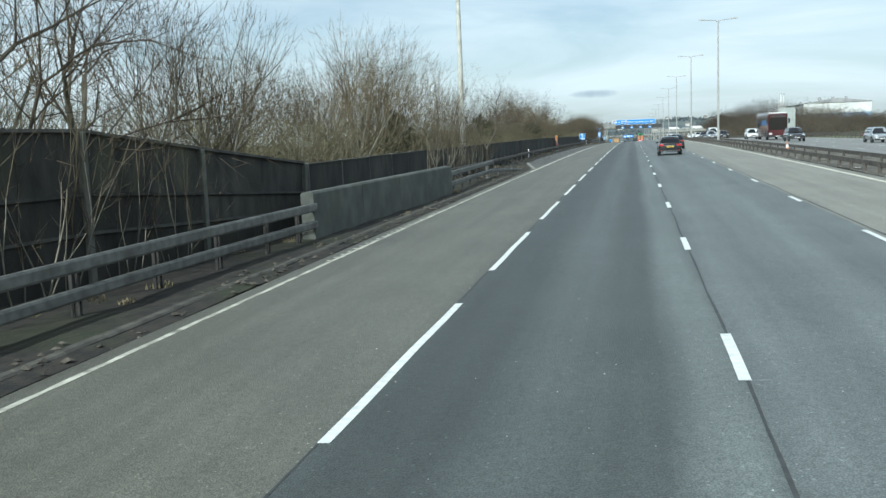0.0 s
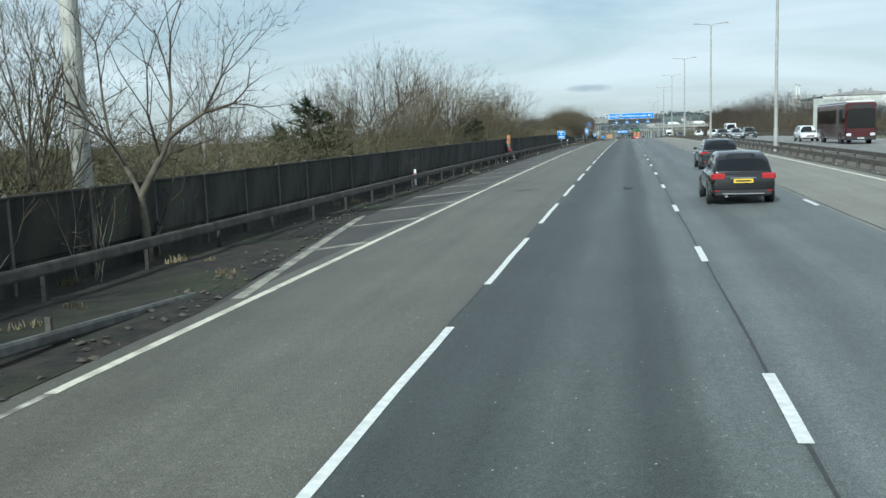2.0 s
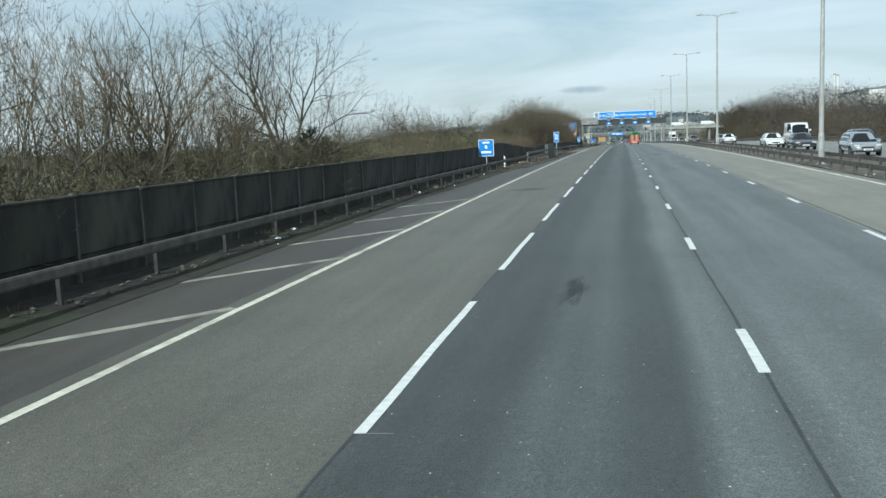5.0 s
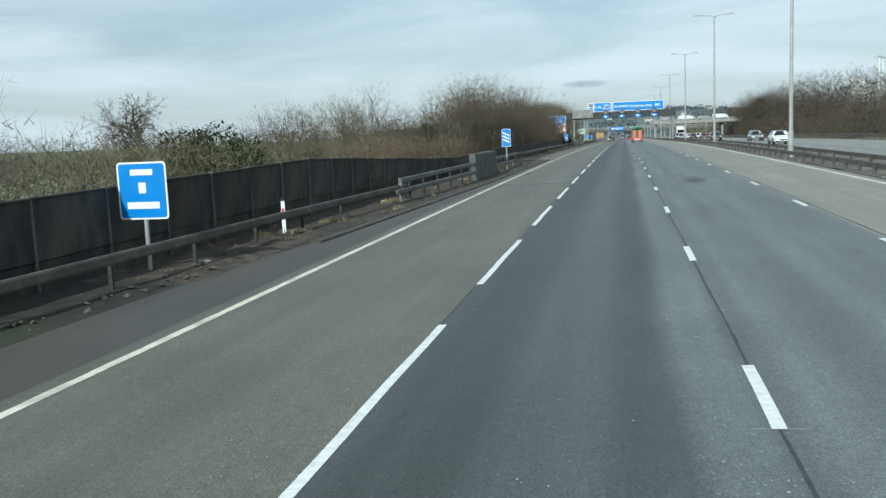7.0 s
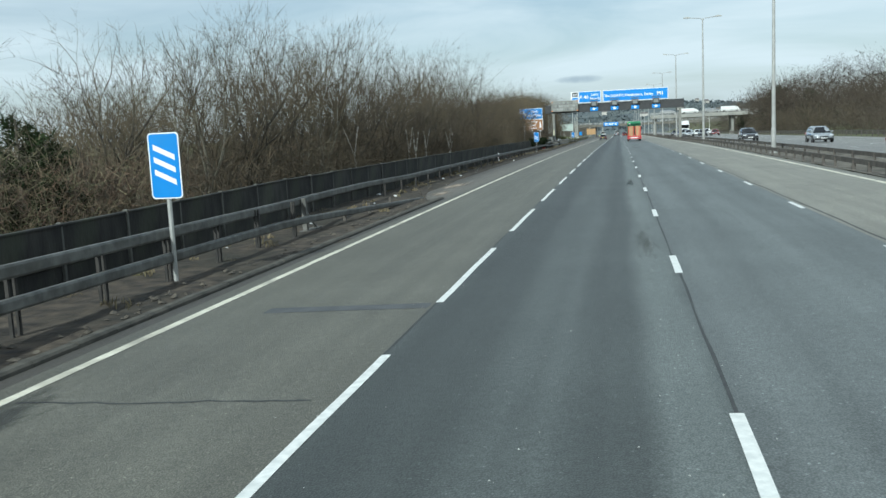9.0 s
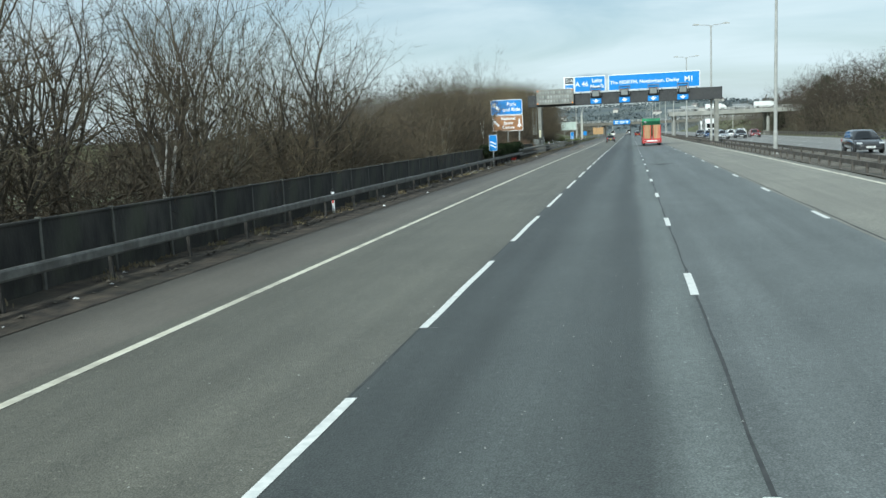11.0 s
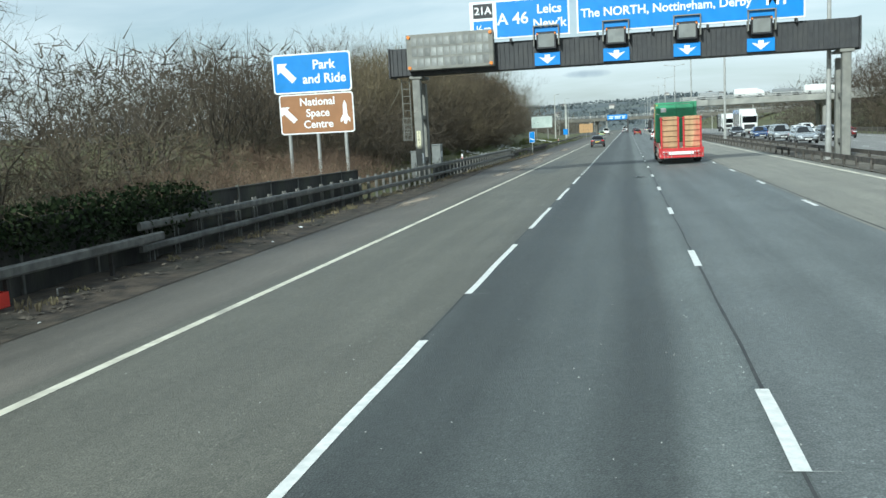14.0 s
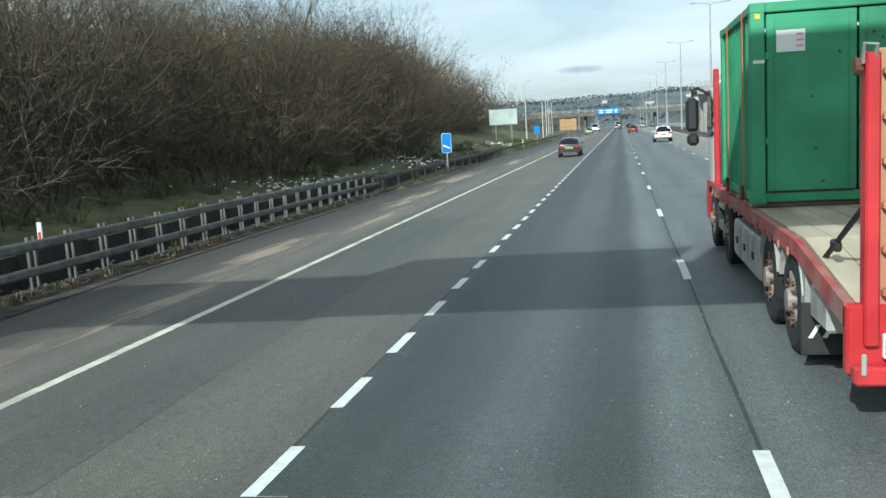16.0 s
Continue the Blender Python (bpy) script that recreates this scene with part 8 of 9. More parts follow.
# raised ramps: red posts with timber treads between
for s in (-1, 1):
    rp = part("ramp", MB().box(s * 0.62 - 0.42, s * 0.62 + 0.42, 0.20, 0.26, 0.85, 2.72, 0.01), M_RAMPW, TK, "raised timber ramp in a red frame")
    for e in (-1, 1):
        part("ramp_post", MB().box(s * 0.62 + e * 0.47 - 0.05, s * 0.62 + e * 0.47 + 0.05, 0.12, 0.28, 0.62, 2.70, 0.015), M_TRED, rp)
        part("ramp_pin", MB().tube([(s * 0.62 + e * 0.53, 0.2, 2.60), (s * 0.62 + e * 0.58, 0.2, 2.60)], 0.06, 10), M_RUST, rp)
    for i in range(6):
        z = 0.98 + i * 0.31
        part("tread", MB().box(s * 0.62 - 0.40, s * 0.62 + 0.40, 0.12, 0.20, z, z + 0.06, 0.015), M_RAMPW, rp)
    # ratchet strap from ramp to bed, and a hanging cable
    st = part("tie_strap", MB().tube([(s * 1.02, 0.26, 1.75), (s * 1.12, 1.6, 1.02)], 0.024, 4), M_TRIM, TK)
    part("ratchet", MB().box(s * 1.09 - 0.03, s * 1.09 + 0.03, 1.15, 1.33, 1.16, 1.25, 0.015), M_TRIM, st)
    part("cable", MB().tube([(s * 1.16, 0.12, 2.62), (s * 1.17, 0.05, 2.75), (s * 1.08, 0.08, 2.74), (s * 1.06, 0.3, 2.4), (s * 1.04, 0.4, 1.4), (s * 1.0, 0.5, 1.0)], 0.014, 5), M_ALU, TK)
# mudguards and flaps
for s in (-1, 1):
    for y in (TY["axle4"], TY["axle3"]):
        g = MB()
        pts = [(y + 0.62 * math.cos(radians(a)), 0.5 + 0.60 * math.sin(radians(a))) for a in range(15, 170, 15)]
        xa_, xb_ = sorted((s * 0.92, s * 1.235))
        g.add([q for ya, za in pts for q in ((xa_, ya, za), (xb_, ya, za), (xb_, ya, za + 0.03), (xa_, ya, za + 0.03))],
              [(4 * i + a, 4 * i + (a + 1) % 4, 4 * i + 4 + (a + 1) % 4, 4 * i + 4 + a) for i in range(len(pts) - 1) for a in range(4)]
              + [(0, 3, 2, 1), tuple(4 * len(pts) - 4 + a for a in range(4))])
        part("mudguard", g, M_ALU, TK)
    fl = part("mud_flap", MB().box(s * 1.05 - 0.22, s * 1.05 + 0.20, 1.76, 1.79, 0.14, 0.62, 0.008), M_BLACK, TK)
    for i in range(2):
        part("flap_mark", MB().prism([(s * 1.05 - 0.16 + 0.12 * i, 0.30), (s * 1.05 - 0.12 + 0.12 * i, 0.30), (s * 1.05 - 0.05 + 0.12 * i, 0.42), (s * 1.05 - 0.09 + 0.12 * i, 0.42)], "y", 1.752, 1.758), M_PLW, fl)
    part("rear_stay", MB().prism([(1.85, 0.5), (1.80, 1.0), (2.05, 1.0), (2.0, 0.5)], "x", min(s * 1.10, s * 1.22), max(s * 1.10, s * 1.22)), M_ALU, TK)
    part("rear_locker", MB().box(min(s * 0.95, s * 1.2), max(s * 0.95, s * 1.2), 1.05, 1.72, 0.5, 0.82, 0.03), M_ALU, TK)
    # side guard lockers between the axles
    lk = part("side_locker", MB().box(min(s * 0.72, s * 1.20), max(s * 0.72, s * 1.20), 4.75, 7.15, 0.28, 0.82, 0.03), M_ALU, TK)
    for i in range(3):
        part("locker_door", MB().box(min(s * 1.201, s * 1.212), max(s * 1.201, s * 1.212), 4.82 + i * 0.78, 5.54 + i * 0.78, 0.34, 0.76, 0.008), M_ALU, lk)
        part("catch", MB().box(min(s * 1.212, s * 1.23), max(s * 1.212, s * 1.23), 5.10 + i * 0.78, 5.22 + i * 0.78, 0.50, 0.60, 0.008), M_TRIM, lk)
    part("cab_step", MB().box(min(s * 0.85, s * 1.2), max(s * 0.85, s * 1.2), 8.6, 9.35, 0.42, 0.56, 0.02), M_ALU, TK)
    part("cab_step", MB().box(min(s * 0.85, s * 1.2), max(s * 0.85, s * 1.2), 8.6, 9.35, 0.78, 0.90, 0.02), M_ALU, TK)
    part("front_guard", MB().prism([(8.6, 0.95), (8.75, 1.16), (10.9, 1.16), (11.15, 0.7), (11.0, 0.45), (10.75, 0.45), (10.6, 0.95), (10.3, 1.08), (9.8, 1.08), (9.5, 0.95)], "x", min(s * 0.95, s * 1.245), max(s * 0.95, s * 1.245)), M_TRED, TK)
# headboard
for s in (-1, 1):
    part("headboard_post", MB().box(s * 1.18 - 0.045, s * 1.18 + 0.045, 9.60, 9.72, 1.10, 3.12, 0.015), M_TRED, TK)
for z in (3.0, 1.98):
    part("headboard_bar", MB().box(-1.09, 1.09, 9.62, 9.72, z - 0.07, z + 0.07, 0.015), M_TRED, TK)
part("headboard_panel", MB().box(-1.09, 1.09, 9.64, 9.70, 1.15, 1.9, 0.01), M_TRED, TK)
for x in (-0.95, 0.95):
    part("headboard_stake", MB().box(x - 0.06, x + 0.06, 9.48, 9.60, 1.15, 1.95, 0.01), M_PLANK, TK)
# cab
cab_rings = []
for y, zb, zt, w in ((9.85, 0.95, 2.88, 1.12), (9.95, 0.85, 2.95, 1.19), (10.6, 0.80, 3.0, 1.20), (11.1, 0.72, 2.96, 1.19), (11.35, 0.70, 2.70, 1.14), (11.48, 0.75, 1.9, 1.08)):
    cab_rings.append([(0, y, zb), (w * 0.97, y, zb), (w, y, zb + 0.1), (w, y, zb + (zt - zb) * 0.55), (w * 0.96, y, zt - 0.16), (w * 0.88, y, zt - 0.03), (0, y, zt + 0.03)])
part("cab", loft(cab_rings), M_TWHITE, TK)
for s in (-1, 1):
    part("side_window", MB().prism([(10.25, 1.95), (10.3, 2.68), (11.0, 2.68), (11.2, 1.95)], "x", min(s * 1.19, s * 1.207), max(s * 1.19, s * 1.207)), M_GLASS, TK)
    for i in range(4):
        part("side_lettering", MB().box(min(s * 1.2, s * 1.206), max(s * 1.2, s * 1.206), 9.95, 10.2, 2.5 - i * 0.17, 2.56 - i * 0.17), M_TRIM, TK)
    ma = part("mirror_arm", MB().tube([(s * 1.15, 11.0, 2.72), (s * 1.35, 11.3, 2.86), (s * 1.44, 11.35, 2.84), (s * 1.46, 11.35, 2.7)], 0.028, 6), M_TRIM, TK)
    part("mirror", MB().box(s * 1.46 - 0.12, s * 1.46 + 0.12, 11.28, 11.45, 2.05, 2.68, 0.06), M_TRIM, ma)
    part("lower_mirror", MB().box(s * 1.45 - 0.11, s * 1.45 + 0.11, 11.28, 11.48, 1.78, 2.02, 0.06), M_TRIM, ma)
    part("sun_visor", MB().box(min(s * 0.2, s * 1.22), max(s * 0.2, s * 1.22), 11.25, 11.5, 2.74, 2.80, 0.02), M_TRIM, TK)
    part("vent", MB().box(min(s * 1.1, s * 1.16), max(s * 1.1, s * 1.16), 11.2, 11.42, 1.2, 1.7, 0.02), M_TWHITE, TK)
part("windscreen", MB().prism([(11.36, 2.68), (11.49, 1.85), (11.51, 1.86), (11.38, 2.69)], "x", -1.0, 1.0), M_GLASS, TK)
part("beacon", MB().tube([(-0.7, 10.2, 3.0), (-0.7, 10.2, 3.16)], 0.08, 10), M_AMBER, TK)

# green container on the bed
CT = thing("shipping_container", on_road(5.42, 372.9) @ Matrix.Translation((0, 0, 1.15)), "weathered green steel container strapped on the truck bed", "container")
CY0, CY1, CH, CW = 5.05, 8.35, 2.44, 1.235
for s in (-1, 1):
    wall = MB()
    xi = s * (CW - 0.035)
    n = 12
    prev = None
    pts = []
    for i in range(n * 4 + 1):
        y = CY0 + 0.12 + (CY1 - CY0 - 0.24) * i / (n * 4)
        dxx = (0.0, 0.0, 0.032, 0.032)[i % 4]
        pts.append((xi - s * dxx, y))
    vs = [(x, y, z) for x, y in pts for z in (0.13, CH - 0.1)]
    wall.add(vs, [(2 * i, 2 * i + 2, 2 * i + 3, 2 * i + 1) for i in range(len(pts) - 1)])
    part("side_wall", wall, M_CGREEN, CT)
    for y in (CY0, CY1):
        ya, yb = (y, y + 0.14) if y == CY0 else (y - 0.14, y)
        part("corner_post", MB().box(min(s * (CW - 0.17), s * CW), max(s * (CW - 0.17), s * CW), ya, yb, 0.0, CH, 0.012), M_CGREEN, CT)
        for z in (0.0, CH - 0.12):
            part("corner_casting", MB().box(min(s * (CW - 0.18), s * (CW + 0.006)), max(s * (CW - 0.18), s * (CW + 0.006)), ya - 0.006, yb + 0.03, z, z + 0.12, 0.01), M_CGREEN, CT)
    for z in (0.03, CH - 0.11):
        part("side_rail", MB().box(min(s * (CW - 0.08), s * (CW - 0.004)), max(s * (CW - 0.08), s * (CW - 0.004)), CY0 + 0.14, CY1 - 0.14, z, z + 0.1, 0.01), M_CGREEN, CT)
part("roof", MB().box(-CW + 0.03, CW - 0.03, CY0 + 0.03, CY1 - 0.03, CH - 0.03, CH, 0.008), M_CGREEN, CT)
part("floor", MB().box(-CW + 0.05, CW - 0.05, CY0 + 0.05, CY1 - 0.05, 0.05, 0.14, 0.008), M_RUST, CT)
part("front_wall", MB().box(-CW + 0.15, CW - 0.15, CY1 - 0.06, CY1 - 0.03, 0.1, CH - 0.08, 0.008), M_CGREEN, CT)
for z in (0.02, CH - 0.12):
    part("end_rail", MB().box(-CW + 0.17, CW - 0.17, CY0 + 0.02, CY0 + 0.12, z, z + 0.12, 0.012), M_CGREEN, CT)
for s in (-1, 1):
    xa_, xb_ = sorted((s * 0.012, s * (CW - 0.19)))
    d = part("door", MB().box(xa_, xb_, CY0 + 0.03, CY0 + 0.08, 0.15, CH - 0.14, 0.012), M_CGREEN, CT)
    part("door_seal", MB().box(xa_ + 0.03, xb_ - 0.03, CY0 + 0.022, CY0 + 0.029, 0.13, 0.16), M_TRIM, d)
    for q in (0.10, 0.95):
        part("hinge_mark", MB().box(s * q - 0.006, s * q + 0.006, CY0 + 0.018, CY0 + 0.029, 0.2, CH - 0.2), M_CGREEN, d)
    for q in (0.3, 0.72):
        part("hinge", MB().box(s * (CW - 0.2) - 0.03, s * (CW - 0.2) + 0.03, CY0 + 0.005, CY0 + 0.035, CH * q, CH * q + 0.09, 0.006), M_CGREEN, d)
rr = random.Random(3)
for i in range(14):
    x, z, w, h = rr.uniform(-1.0, 1.0), rr.uniform(0.2, 2.2), rr.uniform(0.006, 0.022), rr.uniform(0.008, 0.03)
    part("rust_spot", MB().prism([(x + w * math.cos(a), z + h * math.sin(a) * (0.85 + 0.15 * math.cos(2 * a))) for a in [2 * math.pi * j / 9 for j in range(9)]], "y", CY0 + 0.020, CY0 + 0.028), M_RUST, CT)
nt = part("paper_notice", MB().box(-0.93, -0.60, CY0 + 0.018, CY0 + 0.028, 1.84, 2.10), M_SIGNW, CT, "white paper notice with faint red lines")
for i in range(3):
    part("line", MB().box(-0.70, -0.62, CY0 + 0.014, CY0 + 0.018, 1.89 + i * 0.07, 1.915 + i * 0.07), plain("faint_red", (0.7, 0.35, 0.33), 0.6), nt)
part("yellow_tag", MB().box(-1.18, -1.12, CY0 - 0.004, CY0 + 0.0, 2.25, 2.31), M_YEL, CT)
part("code_plate", MB().box(-1.20, -1.07, CY0 - 0.004, CY0 + 0.0, 1.72, 1.76), M_PLW, CT)
for y in (5.75, 7.4):
    sb = MB()
    sb.box(-CW - 0.012, -CW - 0.004, y - 0.04, y + 0.04, -0.15, CH + 0.01)
    sb.box(-CW - 0.01, CW + 0.01, y - 0.04, y + 0.04, CH + 0.004, CH + 0.012)
    sb.box(CW + 0.004, CW + 0.012, y - 0.04, y + 0.04, -0.15, CH + 0.01)
    st = thing("ratchet_strap", CT.matrix_basis, "orange webbing strap over the container", "strap", "container straps")
    part("webbing", sb, M_STRAP, st)
    part("buckle", MB().box(-CW - 0.05, -CW - 0.013, y - 0.06, y + 0.06, 0.05, 0.25, 0.012), M_RUST, st)
# timber bearers under the container
for y in (5.3, 6.7, 8.1):
    solo("timber_bearer", MB().box(-1.22, 1.22, -0.06, 0.06, 0.0, 0.052, 0.008), M_PLANK, "rough timber bearer under the container", "timber", group="timber bearers", at=on_road(5.42, 372.9) @ Matrix.Translation((0, y, 1.15)))
CT.matrix_basis = CT.matrix_basis @ Matrix.Translation((0, 0, 0.05))

# ---- bridges, gantry and hoardings beyond the junction ----
M_BRIDGE = pmat("bridge_concrete", (0.24, 0.24, 0.22), (0.34, 0.335, 0.30), 0.6, 0.9, spots=(0.17, 0.165, 0.145), spot_scale=0.25, spot_amt=0.6, bump=0.15)
M_RUSTED = pmat("bridge_girder", (0.105, 0.10, 0.085), (0.16, 0.15, 0.125), 0.5, 0.85, spots=(0.08, 0.07, 0.055), spot_scale=0.2, spot_amt=0.6, bump=0.1)
M_HOARD = pmat("hoarding_grey_green", (0.40, 0.47, 0.43), (0.50, 0.56, 0.51), 0.8, 0.7, spots=(0.33, 0.40, 0.36), spot_scale=0.5, spot_amt=0.6, bump=0.05)
M_OCHRE = pmat("ochre_boards", (0.36, 0.22, 0.10), (0.46, 0.29, 0.14), 1.2, 0.8, spots=(0.25, 0.16, 0.08), spot_amt=0.6, bump=0.1)
M_SHED = pmat("pale_cladding", (0.56, 0.57, 0.55), (0.66, 0.66, 0.64), 0.4, 0.6, spots=(0.46, 0.47, 0.45), spot_scale=0.15, spot_amt=0.5, bump=0.0)
M_SHEDB = pmat("blue_cladding", (0.20, 0.30, 0.42), (0.26, 0.36, 0.48), 0.4, 0.6, bump=0.0)
M_ROOF = pmat("grey_roof", (0.22, 0.22, 0.23), (0.32, 0.32, 0.32), 0.5, 0.8, bump=0.0)
M_HOUSE = pmat("pale_render", (0.42, 0.40, 0.36), (0.55, 0.52, 0.47), 0.3, 0.9, bump=0.0, vary=0.15)
M_TILE = pmat("house_roof", (0.13, 0.12, 0.115), (0.18, 0.165, 0.155), 0.5, 0.9, bump=0.0, vary=0.2)


def bridge(label, y, x0, x1, z0, z1, width, piers, mat, rail_h=1.0):
    """A deck across the road on column piers, with a parapet of posts and rails on both sides."""
    b = prof(y)
    k = thing("bridge", (x0, y, b), label, "bridge")
    part("deck", MB().box(0, x1 - x0, -width / 2, width / 2, z1 - 0.45, z1, 0.04), mat, k)
    for s in (-1, 1):
        part("edge_girder", MB().box(0, x1 - x0, s * width / 2 - 0.25, s * width / 2 + 0.25, z0, z1 + 0.12, 0.05), mat, k)
        r = part("parapet_rail", MB().box(0, x1 - x0, s * width / 2 - 0.05, s * width / 2 + 0.05, z1 + rail_h - 0.12, z1 + rail_h, 0.02), M_POLE, k)
        part("parapet_rail", MB().box(0, x1 - x0, s * width / 2 - 0.04, s * width / 2 + 0.04, z1 + rail_h * 0.5 - 0.05, z1 + rail_h * 0.5 + 0.05, 0.02), M_POLE, k)
        n = int((x1 - x0) / 2.5)
        for i in range(n + 1):
            part("parapet_post", MB().box(-0.06, 0.06, -0.06, 0.06, 0, rail_h, 0.01).move(((x1 - x0) * i / n, s * width / 2, z1 + 0.1)), M_POLE, k)
    for px_ in piers:
        for s in (-0.6, 0.6):
            part("pier", MB().tube([(px_ - x0, s * width / 2, -1.2), (px_ - x0, s * width / 2, z0 + 0.1)], 0.42, 14), mat, k)
        part("crosshead", MB().box(px_ - x0 - 0.45, px_ - x0 + 0.45, -width * 0.42, width * 0.42, z0 - 0.55, z0 + 0.02, 0.06), mat, k)
    return k
bridge("pale concrete slip-road bridge over the opposite carriageway", 492, 12.3, 62, 5.35, 6.3, 9.0, (13.6, 36.5), M_BRIDGE, 0.75)
bridge("long dark roundabout bridge across the whole motorway", 672, -34, 66, 4.75, 5.8, 11.0, (-9.0, 13.6, 36.0), M_RUSTED, 1.0)
# lorries and vans held up on the slip-road bridge
for x, w, h, pt in ((17.5, 4.6, 0.95, P_SILVER), (24.0, 5.2, 1.2, P_WHITE), (30.5, 4.8, 0.9, P_SILVER), (36.0, 5.4, 1.3, P_WHITE)):
    k = thing("van", (x, 491.5, prof(492) + 6.31), "pale van standing on the slip-road bridge", "van", "traffic")
    part("body", MB().box(-w / 2, w / 2 - 1.1, -0.95, 0.95, 0.45, h + 0.55, 0.12), pt, k)
    part("cab", MB().prism([(w / 2 - 1.1, 0.45), (w / 2, 0.45), (w / 2, 1.0), (w / 2 - 0.5, h + 0.25), (w / 2 - 1.1, h + 0.35)], "y", -0.9, 0.9), pt, k)
    for a in (-w / 2 + 0.9, w / 2 - 0.8):
        for s in (-0.86, 0.86):
            part("wheel", MB().tube([(a, s - 0.1, 0.34), (a, s + 0.1, 0.34)], 0.34, 14), M_BLACK, k)

# second gantry, far off
b2 = prof(648)
k = thing("gantry", (0, 648, b2), "far overhead gantry with a blue sign and a black post", "gantry")
part("beam", MB().box(-5.0, 2.9, -0.2, 0.5, 4.4, 5.0, 0.03), M_GBEAM, k)
sg = part("sign_panel", MB().box(-4.6, 2.4, -0.34, -0.24, 4.85, 6.6, 0.02), M_BLUE, k, "blue sign panel")
for i, (a, b) in enumerate(((-4.0, -2.4), (-2.0, 0.2), (0.6, 1.8))):
    part("text_bar", MB().box(a, b, -0.36, -0.345, 5.85, 6.15), M_SIGNW, sg)
    part("text_bar", MB().box(a + 0.1, b - 0.2, -0.36, -0.345, 5.25, 5.55), M_SIGNW, sg)
part("post", MB().box(2.25, 2.85, -0.1, 0.6, -0.6, 5.0, 0.03), M_GBEAM, k)
part("post", MB().box(-5.1, -4.7, -0.1, 0.4, -0.6, 4.8, 0.03), M_GLEG, k)

# advertisement board beside the slip road
zb = prof(492)
k = thing("hoarding", (-13.5, 492, zb), "blank pale grey-green board on two posts", "hoarding")
part("board", MB().box(-1.95, 1.95, -0.06, 0.06, 2.95, 5.0, 0.02), M_HOARD, k)
part("frame", MB().box(-2.0, 2.0, -0.04, 0.05, 2.88, 2.98, 0.01), M_POLE, k)
part("frame", MB().box(-2.0, 2.0, -0.04, 0.05, 4.97, 5.06, 0.01), M_POLE, k)
for x in (-1.1, 1.1):
    part("post", MB().box(x - 0.1, x + 0.1, 0.06, 0.22, -1.0, 4.6, 0.02), M_GLEG, k)
# boards and a works machine by the exit
k = thing("hoarding", (-9.2, 545, prof(545)), "low ochre site boards beside the exit road", "hoarding")
for i in range(3):
    part("board", MB().box(i * 1.1, i * 1.1 + 1.06, -0.04, 0.04, 1.3, 3.5 - 0.08 * (i % 2), 0.02), M_OCHRE, k)
    part("post", MB().box(i * 1.1 + 0.5, i * 1.1 + 0.6, 0.04, 0.14, -0.9, 3.1, 0.01), M_GLEG, k)
k = thing("road_sign", (-9.6, 500, rz(-8.0, 500)), "small blue sign on a post beside the exit", "road sign")
part("post", MB().tube([(0, 0, -1.0), (0, 0, 2.4)], 0.05, 8), M_POLE, k)
part("plate", MB().box(-0.45, 0.45, -0.05, -0.02, 1.5, 2.6, 0.02), M_BLUE, k)


def slip_lamp(h):
    k = thing("street_lamp", (0, 0, 0), "slim pale lamp column beside the exit road", "street lamp", "exit lamps")
    part("column", MB().tube([(0, 0, -1.0), (0, 0, 1.4), (0, 0, h)], [0.15, 0.13, 0.06], 10), M_MAST, k)
    a = part("arm", MB().tube([(0, 0, h - 0.1), (0.2, 0, h + 0.06), (0.6, 0, h + 0.1)], 0.035, 6), M_POLE, k)
    part("lantern", MB().box(0.45, 0.95, -0.09, 0.09, h + 0.05, h + 0.15, 0.03), M_POLE, a)
    return k
SL = slip_lamp(9.6)
POLES = [(-12.9, 517), (-12.6, 546), (-14.5, 578), (-16.5, 610), (-18.5, 650), (-23, 700), (-30, 760), (-14, 735), (-8, 800), (22, 760), (30, 800), (36, 700), (44, 640), (40, 900), (-40, 880), (16, 940), (-20, 960)]
for i, (x, y) in enumerate(POLES):
    m = Matrix.Translation((x, y, land(x, y)))
    if i == 0:
        SL.matrix_basis = m
    else:
        copy_thing(SL, m)

# back of a large sign on the far verge
zs = land(38, 220)
k = thing("sign_back", (38.2, 220, zs), "back of a tall grey-green ribbed sign on posts", "road sign")
for i in range(8):
    part("plank", MB().box(-1.9 + i * 0.475, -1.9 + i * 0.475 + 0.465, -0.03, 0.03, 1.0, 7.0 - 0.05 * (i % 2), 0.012), M_BACK, k)
for z in (1.6, 3.4, 5.2, 6.6):
    part("cross_rail", MB().box(-1.95, 1.95, -0.09, -0.03, z - 0.05, z + 0.05, 0.01), M_POLE, k)
for x in (-1.2, 1.2):
    part("post", MB().tube([(x, -0.17, -0.8), (x, -0.17, 6.8)], 0.09, 10), M_POLE, k)

# works sheds and chimneys behind the far wood
def shed(label, x, y, w, d, h, wall, base=None):
    z = land(x, y)
    k = thing("industrial_shed", (x, y, z), label, "shed")
    part("wall", MB().box(-w / 2, w / 2, -d / 2, d / 2, -2, h, 0.05), wall, k)
    part("roof", MB().prism([(-w / 2 - 0.4, h), (w / 2 + 0.4, h), (0, h + w * 0.07)], "y", -d / 2 - 0.4, d / 2 + 0.4), M_ROOF, k)
    for i in range(3):
        part("roof_vent", MB().box(-0.5, 0.5, -0.5, 0.5, h + 0.2, h + w * 0.07 + 0.8, 0.1).move((-w * 0.2 + i * w * 0.2, -d * 0.3, 0)), M_ROOF, k)
    if base:
        part("band", MB().box(-w / 2 - 0.05, w / 2 + 0.05, -d / 2 - 0.05, d / 2 + 0.05, 0, h * 0.45, 0.05), base, k)
    return k
